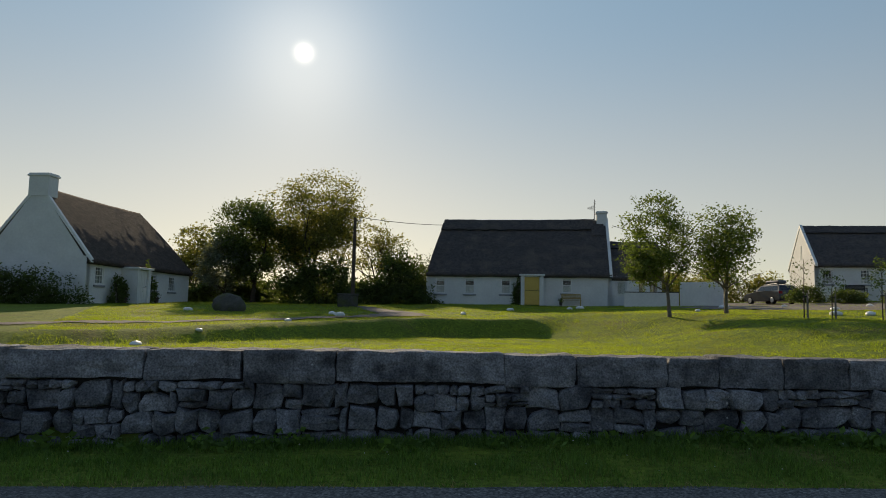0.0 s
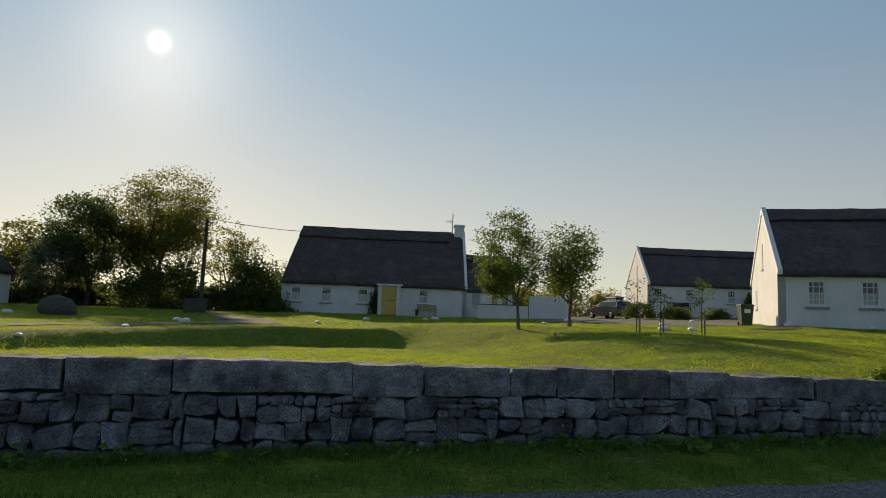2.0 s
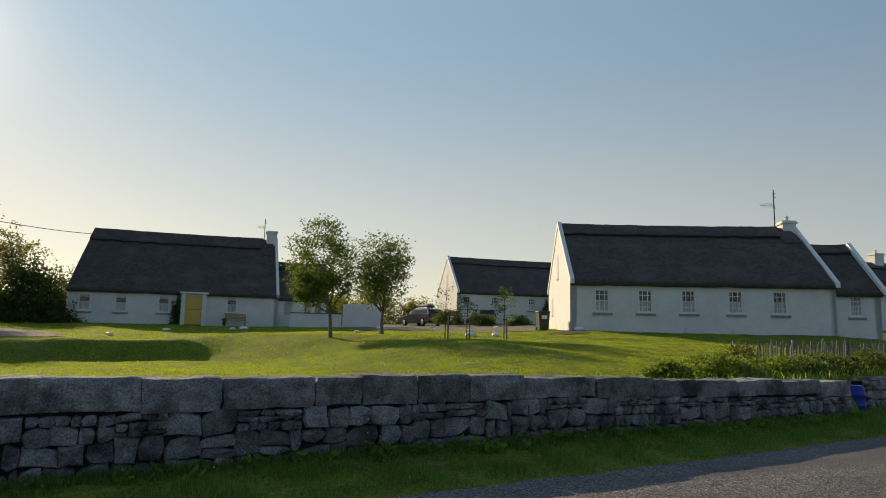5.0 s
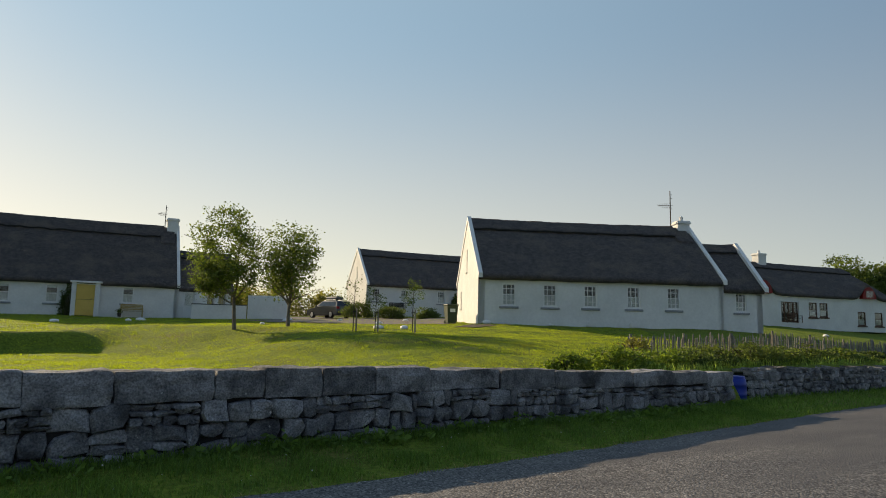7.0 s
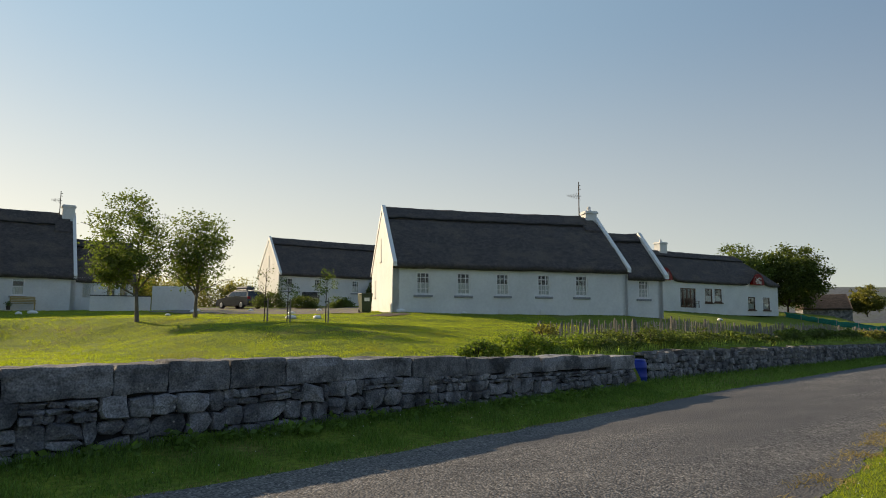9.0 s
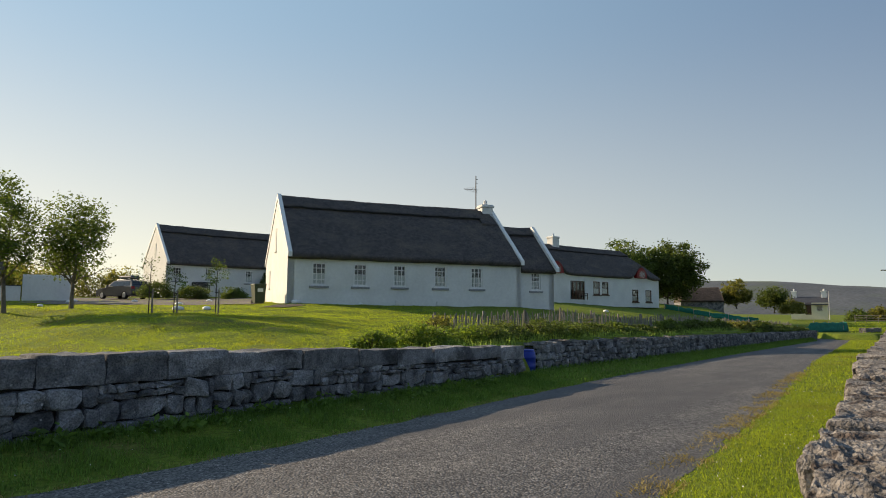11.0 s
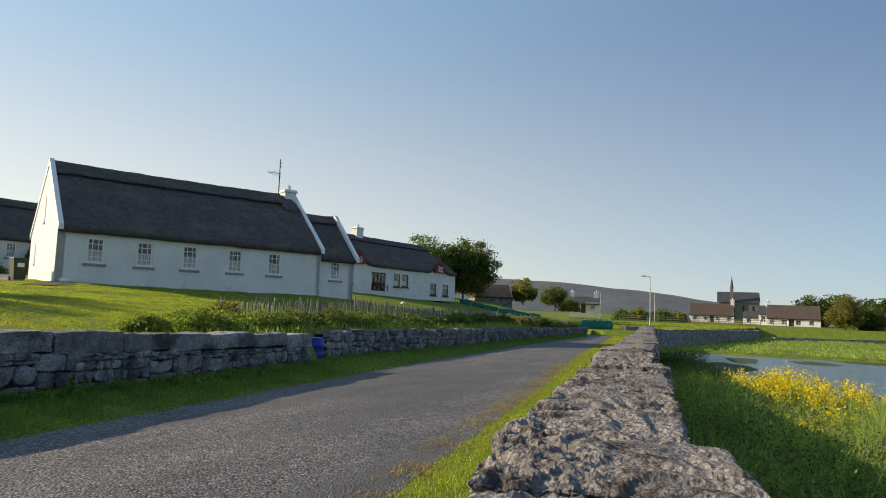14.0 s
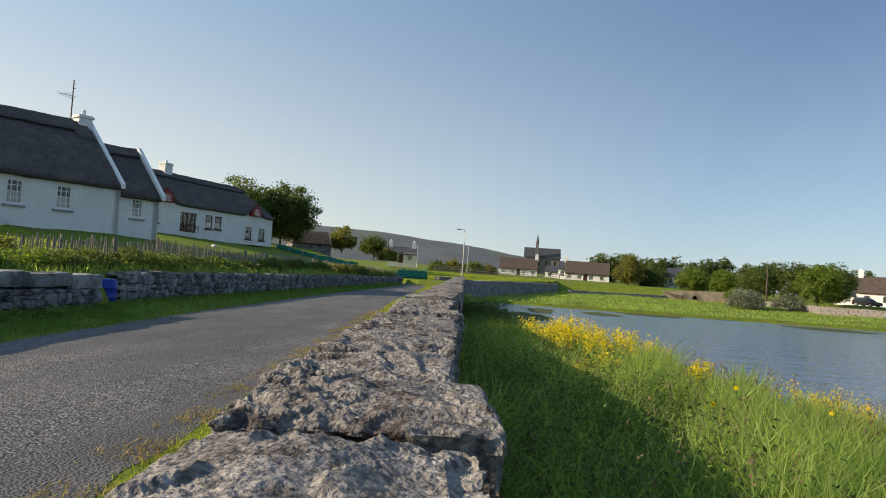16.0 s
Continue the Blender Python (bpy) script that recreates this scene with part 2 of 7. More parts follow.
def road_mat():
    """Rolled stone chips in tar: each chip its own grey, with smoother dark tracks along the lane."""
    m = bpy.data.materials.new("chip_seal_asphalt")
    m.use_nodes = True
    nt = m.node_tree
    b = nt.nodes["Principled BSDF"]
    b.inputs["Roughness"].default_value, b.inputs["Specular IOR Level"].default_value = 0.8, 0.35
    g = nt.nodes.new("ShaderNodeNewGeometry")

    def tex(kind, scale, stretch=(1, 1, 1), detail=4.0):
        mp = nt.nodes.new("ShaderNodeMapping")
        mp.inputs["Scale"].default_value = stretch
        mp.inputs["Rotation"].default_value = (0, 0, -0.11)
        nt.links.new(g.outputs["Position"], mp.inputs["Vector"])
        n = nt.nodes.new(kind)
        n.inputs["Scale"].default_value = scale
        if kind == "ShaderNodeTexNoise":
            n.inputs["Detail"].default_value = detail
        nt.links.new(mp.outputs[0], n.inputs["Vector"])
        return n

    def ramp(sock, rows):
        r = nt.nodes.new("ShaderNodeValToRGB")
        while len(r.color_ramp.elements) < len(rows):
            r.color_ramp.elements.new(0.5)
        for e, (p, c) in zip(r.color_ramp.elements, rows):
            e.position, e.color = p, (*c, 1)
        nt.links.new(sock, r.inputs[0])
        return r.outputs[0]

    def mix(kind, fac, a, c):
        x = nt.nodes.new("ShaderNodeMix")
        x.data_type, x.blend_type = "RGBA", kind
        for sock, v in ((x.inputs["Factor"], fac), (x.inputs[6], a), (x.inputs[7], c)):
            if hasattr(v, "node"):
                nt.links.new(v, sock)
            else:
                sock.default_value = v
        return x.outputs[2]
    chips = tex("ShaderNodeTexVoronoi", 38.0)
    grey = ramp(chips.outputs["Color"], ((0.1, (0.045, 0.045, 0.048)), (0.45, (0.15, 0.148, 0.15)), (0.8, (0.25, 0.245, 0.24)), (0.97, (0.42, 0.41, 0.40))))
    gaps = ramp(chips.outputs["Distance"], ((0.35, (1, 1, 1)), (0.75, (0.45, 0.45, 0.46))))
    out = mix("MULTIPLY", 1.0, grey, gaps)
    worn = ramp(tex("ShaderNodeTexNoise", 0.5, (0.16, 1.3, 1)).outputs["Fac"], ((0.47, (0, 0, 0)), (0.56, (1, 1, 1))))
    tar = ramp(tex("ShaderNodeTexNoise", 55.0).outputs["Fac"], ((0.3, (0.055, 0.055, 0.06)), (0.7, (0.135, 0.133, 0.137))))
    out = mix("MIX", mix("MULTIPLY", 1.0, worn, (0.88, 0.88, 0.88, 1)), out, tar)
    dust = ramp(tex("ShaderNodeTexNoise", 1.3, (0.4, 1, 1), 7.0).outputs["Fac"], ((0.35, (0.74, 0.74, 0.76)), (0.7, (1.08, 1.05, 1.02))))
    out = mix("MULTIPLY", 1.0, out, dust)
    nt.links.new(out, b.inputs["Base Color"])
    bp = nt.nodes.new("ShaderNodeBump")
    bp.inputs["Strength"].default_value, bp.inputs["Distance"].default_value, bp.invert = 0.9, 0.012, True
    nt.links.new(chips.outputs["Distance"], bp.inputs["Height"])
    nt.links.new(bp.outputs[0], b.inputs["Normal"])
    return m


def glass_mat():
    m = bpy.data.materials.new("window_glass")
    m.use_nodes = True
    b = m.node_tree.nodes["Principled BSDF"]
    b.inputs["Base Color"].default_value = (0.9, 0.93, 0.93, 1)
    b.inputs["Roughness"].default_value = 0.03
    b.inputs["Transmission Weight"].default_value = 1.0
    b.inputs["IOR"].default_value = 1.45
    return m


def water_mat():
    m = bpy.data.materials.new("rippled_water")
    m.use_nodes = True
    nt = m.node_tree
    b = nt.nodes["Principled BSDF"]
    b.inputs["Base Color"].default_value = (0.12, 0.18, 0.28, 1)
    b.inputs["Roughness"].default_value = 0.1
    b.inputs["IOR"].default_value = 1.33
    g = nt.nodes.new("ShaderNodeNewGeometry")
    mp = nt.nodes.new("ShaderNodeMapping")
    mp.inputs["Scale"].default_value = (1.0, 0.35, 1)
    mp.inputs["Rotation"].default_value = (0, 0, 0.25)
    nt.links.new(g.outputs["Position"], mp.inputs["Vector"])
    n = nt.nodes.new("ShaderNodeTexNoise")
    n.inputs["Scale"].default_value, n.inputs["Detail"].default_value = 1.5, 7.0
    nt.links.new(mp.outputs[0], n.inputs["Vector"])
    bp = nt.nodes.new("ShaderNodeBump")
    bp.inputs["Strength"].default_value, bp.inputs["Distance"].default_value = 1.0, 0.3
    nt.links.new(n.outputs["Fac"], bp.inputs["Height"])
    nt.links.new(bp.outputs[0], b.inputs["Normal"])
    return m


M_ROAD = road_mat()
M_GLASS = glass_mat()
M_WATER = water_mat()

# ---- building helpers ----


def part(name, bm, material, parent=None, label="", smooth=False):
    """Link a bmesh as one mesh object, under a thing where one is given."""
    me = bpy.data.meshes.new(name)
    bmesh.ops.recalc_face_normals(bm, faces=bm.faces)
    if smooth:
        for f in bm.faces:
            f.smooth = True
    bm.to_mesh(me)
    bm.free()
    me.materials.append(material)
    ob = new(name, me)
    ob.parent = parent
    if label:
        tagged(ob, label)
    return ob


def mesh_part(name, verts, faces, material, parent=None, label="", smooth=False):
    me = bpy.data.meshes.new(name)
    me.from_pydata(verts, [], faces)
    if smooth:
        me.polygons.foreach_set("use_smooth", [True] * len(me.polygons))
    me.materials.append(material)
    ob = new(name, me)
    ob.parent = parent
    if label:
        tagged(ob, label)
    return ob


def thing(name, m, label, category, group="", kind=""):
    """The Empty at a thing's base."""
    ob = new(name)
    ob.empty_display_size = 0.1
    ob.matrix_basis = m
    return tagged(ob, label, category, group, kind)


def box(bm, x0, x1, y0, y1, z0, z1, bevel=0.0):
    r = bmesh.ops.create_cube(bm, size=1.0, matrix=Matrix.Translation(((x0 + x1) / 2, (y0 + y1) / 2, (z0 + z1) / 2)) @ Matrix.Diagonal((x1 - x0, y1 - y0, z1 - z0, 1)))
    if bevel:
        edges = list({e for v in r["verts"] for e in v.link_edges})
        bmesh.ops.bevel(bm, geom=edges, offset=bevel, segments=2, affect="EDGES", profile=0.5)
    return bm


def boxes(*rows, bevel=0.0):
    bm = bmesh.new()
    for r in rows:
        box(bm, *r, bevel=bevel)
    return bm


def tube(bm, pts, radii, sides=8):
    """A tapered tube through points."""
    rings = []
    for i, p in enumerate(pts):
        a, c = Vector(pts[max(i - 1, 0)]), Vector(pts[min(i + 1, len(pts) - 1)])
        d = (c - a).normalized()
        u = d.cross(Vector((0, 0, 1)) if abs(d.z) < 0.9 else Vector((1, 0, 0))).normalized()
        w = d.cross(u)
        rings.append([bm.verts.new(Vector(p) + (u * math.cos(k * math.tau / sides) + w * math.sin(k * math.tau / sides)) * radii[i]) for k in range(sides)])
    for a, c in zip(rings, rings[1:]):
        for k in range(sides):
            bm.faces.new((a[k], a[(k + 1) % sides], c[(k + 1) % sides], c[k]))
    for r in (rings[0], rings[-1]):
        bm.faces.new(r)
    return bm


def prism(bm, outline, axis, a, b):
    """Extrude a closed outline of (p, q) along x, y or z from a to b."""
    def at(p, q, s):
        return {"x": (s, p, q), "y": (p, s, q), "z": (p, q, s)}[axis]
    va = [bm.verts.new(at(p, q, a)) for p, q in outline]
    vb = [bm.verts.new(at(p, q, b)) for p, q in outline]
    n = len(outline)
    for i in range(n):
        bm.faces.new((va[i], va[(i + 1) % n], vb[(i + 1) % n], vb[i]))
    bm.faces.new(va)
    bm.faces.new(vb)
    return bm


def lerp_table(x, rows):
    return float(np.interp(x, [r[0] for r in rows], [r[1] for r in rows]))


def smooth01(t):
    t = min(max(t, 0.0), 1.0)
    return t * t * (3 - 2 * t)


# ---- plan of the road, the walls and the ground ----
LEFT_WALL = ((-30, 6.6), (-8, 7.45), (5, 7.75), (14.6, 8.23), (16.3, 8.95), (27, 9.0), (59, 9.5), (62, 9.65))
LEFT_TOP = ((-30, 1.08), (4, 1.08), (7.2, 1.02), (10, 0.94), (14.3, 0.85), (15, 0.82), (27, 0.76), (59, 0.6))
ROAD_LEFT = ((-60, 2.5), (-20, 4.6), (0, 5.7), (5, 5.93), (9, 6.28), (17, 7.05), (31, 7.85), (56, 8.7), (70, 12.0), (90, 24.0))
ROAD_RIGHT = ((-60, -2.5), (-20, -0.8), (0, 0.85), (5.5, 1.5), (8.4, 1.8), (15, 2.5), (28, 4.1), (38, 4.95), (56, 6.6), (72, 8.5), (92, 18.0))
RIGHT_WALL = ((-30, -4.0), (-1, -0.8), (1, -0.5), (2.4, -0.26), (5, -0.05), (9, 0.42), (14, 0.72), (28, 1.9), (45, 3.2), (60, 4.6))
VERGE_BASE = ((-30, -0.3), (-5, -0.08), (0, 0.05), (3, 0.12), (14, 0.12), (60, 0.12))
WATER_Z = -1.2

CONTROL = (  # x, y, height of the upper lawn and the land behind
    (-40, 10, 0.5), (-40, 45, 1.8), (-18, 14, 0.75), (-12, 24, 1.12), (-8, 20.5, 1.05), (-4, 25.5, 1.24), (0, 30, 1.42), (3.5, 31, 1.46), (8.5, 19.5, 1.72), (9, 11.5, 0.95),
    (-20, 38, 1.82), (-10, 36, 1.62), (0, 51, 2.35), (13, 49, 2.4), (10.5, 29, 1.8), (13, 24, 1.66), (16, 13, 1.05), (16, 9.5, 0.8),
    (24, 12.5, 1.25), (22, 26, 2.2), (33, 20, 2.15), (27, 30, 2.4), (31, 54, 3.2), (26, 52, 2.8), (28, 10, 0.8), (45, 12, 0.9), (60, 11, 0.6),
    (45, 22, 2.2), (60, 33, 3.3), (84, 31, 3.5), (75, 18, 1.3), (-20, 80, 2.6), (30, 90, 3.6), (90, 60, 4.0),
)
_cx = np.array([c[:2] for c in CONTROL], float)
_r = np.linalg.norm(_cx[:, None] - _cx[None], axis=2)
_k = np.where(_r > 0, _r, 0.0)
_A = np.block([[-_k + 0.4 * np.eye(len(_cx)) * -1, np.ones((len(_cx), 1))], [np.ones((1, len(_cx))), np.zeros((1, 1))]])
_w = np.linalg.solve(_A, np.r_[[c[2] for c in CONTROL], 0.0])
TOE = ((-18, 9.5), (-12, 14.0), (-8, 17.6), (-4, 22.8), (0, 27.0), (3.6, 27.6), (5.0, 25.5), (5.3, 20.0), (5.6, 15.0), (6.2, 11.0), (7.0, 7.5))


def lawn(x, y):
    d = np.hypot(_cx[:, 0] - x, _cx[:, 1] - y)
    z = float(-(d @ _w[:-1]) + _w[-1])
    # the sunk lower lawn behind the wall, with its bank
    inside, best = False, 1e9
    n = len(TOE)
    for i in range(n):
        ax, ay = TOE[i]
        bx, by = TOE[(i + 1) % n]
        if i < n - 1:
            ux, uy = bx - ax, by - ay
            t = min(max(((x - ax) * ux + (y - ay) * uy) / (ux * ux + uy * uy), 0), 1)
            best = min(best, math.hypot(x - ax - t * ux, y - ay - t * uy))
        if (ay > y) != (by > y) and x < (bx - ax) * (y - ay) / (by - ay) + ax:
            inside = not inside
    s = best if not inside else 0.0
    width = 1.35 + 5.85 * smooth01((x - 3.4) / 3.0)
    s -= 0.75 * (1 - smooth01((x - 3.4) / 3.0))
    low = 0.58
    return low + (max(z, low) - low) * smooth01(s / width) + 0.06 * noise.noise((x * 0.28, y * 0.28, 0.3)) + 0.035 * noise.noise((x * 0.8, y * 0.8, 4.3)) + 0.022 * noise.noise((x * 1.7, y * 1.7, 8.1)) + 0.05 * smooth01((x - 4) / 3) * noise.noise((x * 1.1 + y * 0.3, y * 0.55, 2.7))


def field(x, y):
    """The land ahead and to the right, beyond the road."""
    z = 0.35 + 0.012 * max(x - 60, 0) + 0.006 * max(y, 0)
    return min(z, 4.5) + 0.05 * noise.noise((x * 0.1, y * 0.1, 2.0))


SHORE = ((-40, 7.0), (6, 8.5), (9, 7.5), (11, 6.2), (14, 4.8), (17, 3.5), (20, 2.7), (24, 2.4), (34, 1.9), (44, 1.7), (56, 1.4), (62, 1.4))
FIELD_EDGE = ((60, 4.1), (63, 4.6), (66, 3.2), (85, 0.3), (104.7, -6.7), (112, -8.0))


def ground(x, y):
    lw, rw = lerp_table(x, LEFT_WALL), lerp_table(x, RIGHT_WALL)
    rl, rr = lerp_table(x, ROAD_LEFT), lerp_table(x, ROAD_RIGHT)
    vb = lerp_table(x, VERGE_BASE)
    # pond side, to the right of the right wall
    if y < rw - 0.4 and x < 64:
        d = rw - 0.7 - y
        reach = lerp_table(x, SHORE)
        top = 0.02 - 0.72 * smooth01((x - 10) / 12)
        z = top - (top + 1.45) * smooth01((d - 0.45 * reach) / (reach * 0.75))
        return max(z, -1.6) + 0.06 * noise.noise((x * 0.7, y * 0.7, 5))
    if x > 60 and y < 8 + (x - 60) * 0.6:
        # land past the pond: reclaimed field held by a wall, and the far marsh
        edge = lerp_table(x, FIELD_EDGE)
        if x > 112 and y < -30:
            return 0.3 + 0.06 * noise.noise((x * 0.1, y * 0.1, 2.0))
        if y > edge + 0.9 or x > 112:
            return field(x, y)
        return -0.95 + 0.08 * noise.noise((x * 0.2, y * 0.2, 7)) + 0.5 * smooth01((x - 85) / 25) + 1.0 * smooth01((-y - 30) / 25)
    road_z = 0.0
    if rr <= y <= rl:
        return road_z - 0.006
    if y < rr:
        return -0.004 + 0.03 * smooth01((rr - y) / 0.6)
    if y <= lw + 0.3 and x < 62:
        t = (y - rl) / max(lw - rl, 0.2)
        return -0.004 + (vb + 0.014) * smooth01(t)
    if x > 62:
        return lawn(x, y) * 1.0 if y > rl + 3 else 0.1
    return lawn(x, y)


def spaced(*rows):
    out = [rows[0][0]]
    for a, b, s in rows:
        n = max(1, round((b - a) / s))
        out += [a + (b - a) * (i + 1) / n for i in range(n)]
    return out


gx = spaced((-3000, -400, 650), (-400, -60, 40), (-60, -12, 2.0), (-12, 34, 0.33), (34, 70, 0.7), (70, 130, 2.0), (130, 300, 10), (300, 3000, 450))
gy = spaced((-3000, -400, 650), (-400, -80, 40), (-80, -14, 3.0), (-14, 32, 0.33), (32, 62, 0.9), (62, 130, 4), (130, 400, 30), (400, 3000, 450))
gv = [(x, y, ground(x, y)) for y in gy for x in gx]
nx = len(gx)
gf = [(j * nx + i, j * nx + i + 1, (j + 1) * nx + i + 1, (j + 1) * nx + i) for j in range(len(gy) - 1) for i in range(nx - 1)]
ground_ob = tagged(mesh_part("ground", gv, gf, M_GRASS, smooth=True), "mown grass lawns, verges and rough meadow", "ground", kind="structure")


def strip(name, rows_a, rows_b, xs, zfun, material, n=8, label="", category="", crown=0.0):
    v, f = [], []
    for x in xs:
        a, b = lerp_table(x, rows_a), lerp_table(x, rows_b)
        for k in range(n + 1):
            t = k / n
            e = 0.12 * noise.noise((x * 1.3, 9.0 * (k > 0), 0)) + 0.05 * noise.noise((x * 5.0, 9.0 * (k > 0), 0)) if k in (0, n) else 0
            v.append((x, a + (b - a) * t + e, zfun(x, a + (b - a) * t) + crown * (1 - (2 * t - 1) ** 2)))
    for i in range(len(xs) - 1):
        for k in range(n):
            q = i * (n + 1) + k
            f.append((q, q + n + 1, q + n + 2, q + 1))
    return tagged(mesh_part(name, v, f, material, smooth=True), label, category, kind="structure")


road = strip("road", ROAD_RIGHT, ROAD_LEFT, spaced((-60, -6, 2), (-6, 30, 0.25), (30, 92, 1.0)), lambda x, y: 0.0, M_ROAD, 10, "grey chip-seal lane with worn darker tracks", "road", 0.035)

wv = [(-60, 3, WATER_Z), (-60, -300, WATER_Z), (130, -300, WATER_Z), (130, 3, WATER_Z)]
water = tagged(mesh_part("water", wv, [(0, 1, 2, 3)], M_WATER), "blue rippled tidal pool beside the lane", "water", kind="structure")


def road_top(x, y):
    a, c = lerp_table(x, ROAD_RIGHT), lerp_table(x, ROAD_LEFT)
    t = (y - a) / (c - a)
    return 0.005 + 0.035 * (1 - (2 * t - 1) ** 2)



# ---- houses ----


def wall_panel(bm, length, height, holes, y0, y1, z0=0.0):
    """An upright wall along x with through openings (x0, x1, z0, z1)."""
    xs = sorted({0.0, length, *[v for h in holes for v in h[:2]]})
    zs = sorted({z0, height, *[v for h in holes for v in h[2:]]})
    cell = {}
    verts = {}

    def vert(x, y, z):
        k = (round(x, 4), round(y, 4), round(z, 4))
        if k not in verts:
            verts[k] = bm.verts.new(k)
        return verts[k]

    def quad(*p):
        bm.faces.new([vert(*q) for q in p])

    for i in range(len(xs) - 1):
        for j in range(len(zs) - 1):
            mx, mz = (xs[i] + xs[i + 1]) / 2, (zs[j] + zs[j + 1]) / 2
            cell[i, j] = not any(h[0] < mx < h[1] and h[2] < mz < h[3] for h in holes)
    for (i, j), solid in cell.items():
        if not solid:
            continue
        a, b, c, d = xs[i], xs[i + 1], zs[j], zs[j + 1]
        quad((a, y0, c), (b, y0, c), (b, y0, d), (a, y0, d))
        quad((a, y1, c), (a, y1, d), (b, y1, d), (b, y1, c))
        if not cell.get((i - 1, j)):
            quad((a, y0, c), (a, y0, d), (a, y1, d), (a, y1, c))
        if not cell.get((i + 1, j)):
            quad((b, y0, c), (b, y1, c), (b, y1, d), (b, y0, d))
        if not cell.get((i, j - 1)):
            quad((a, y0, c), (a, y1, c), (b, y1, c), (b, y0, c))
        if not cell.get((i, j + 1)):
            quad((a, y0, d), (b, y0, d), (b, y1, d), (a, y1, d))
    return bm


def window(parent, x0, x1, z0, z1, frame=M_WHITE, bars=(3, 4), sill=M_SILL, y=0.03, blind=0.0, sill_drop=0.09, net=0.48):
    """A sash window set into the front wall: frame with bars, sill, one pane a sash, and a blind."""
    w, h, t = x1 - x0, z1 - z0, 0.085
    bm = wall_panel(bmesh.new(), w, h, [(t, w - t, t, h - t)], y, y + 0.07)
    bmesh.ops.translate(bm, verts=bm.verts, vec=(x0, 0, z0))
    win = part("window", bm, frame, parent)
    part("meeting_rail", boxes((x0 + t, x1 - t, y + 0.01, y + 0.06, (z0 + z1) / 2 - 0.022, (z0 + z1) / 2 + 0.022)), frame, win)
    for k in range(1, bars[0]):
        c = x0 + w * k / bars[0]
        part("glazing_bar", boxes((c - 0.017, c + 0.017, y + 0.012, y + 0.05, z0 + t, z1 - t)), frame, win)
    for k in range(1, bars[1]):
        if bars[1] % 2 == 0 and k == bars[1] // 2:
            continue
        c = z0 + h * k / bars[1]
        part("glazing_bar", boxes((x0 + t, x1 - t, y + 0.014, y + 0.048, c - 0.017, c + 0.017)), frame, win)
    if sill:
        part("sill", boxes((x0 - 0.12, x1 + 0.12, -0.09, y, z0 - sill_drop - 0.05, z0 - 0.03), bevel=0.012), sill, win)
        part("sub_sill", boxes((x0 - 0.02, x1 + 0.02, -0.02, y, z0 - 0.028, z0 + 0.02)), frame, win)
    for a, b in ((z0 + t, (z0 + z1) / 2), ((z0 + z1) / 2, z1 - t)):
        p = part("pane", boxes((x0 + t, x1 - t, y + 0.032, y + 0.038, a, b)), M_GLASS, win)
        p.visible_shadow = False
    if net:  # a pale net curtain behind the lower sash
        bm = bmesh.new()
        n = 24
        lo, hi = [], []
        for k in range(n + 1):
            a = x0 + 0.03 + (w - 0.06) * k / n
            d = y + 0.11 + 0.012 * math.sin(k * 1.9)
            lo.append(bm.verts.new((a, d, z0 + 0.02)))
            hi.append(bm.verts.new((a, d, z0 + h * net)))
        for k in range(n):
            bm.faces.new((lo[k], lo[k + 1], hi[k + 1], hi[k]))
        part("net_curtain", bm, M_CURTAIN, win)
    if blind:
        part("blind", boxes((x0 + 0.02, x1 - 0.02, y + 0.1, y + 0.11, z1 - h * blind, z1)), M_CURTAIN, win)
    return win


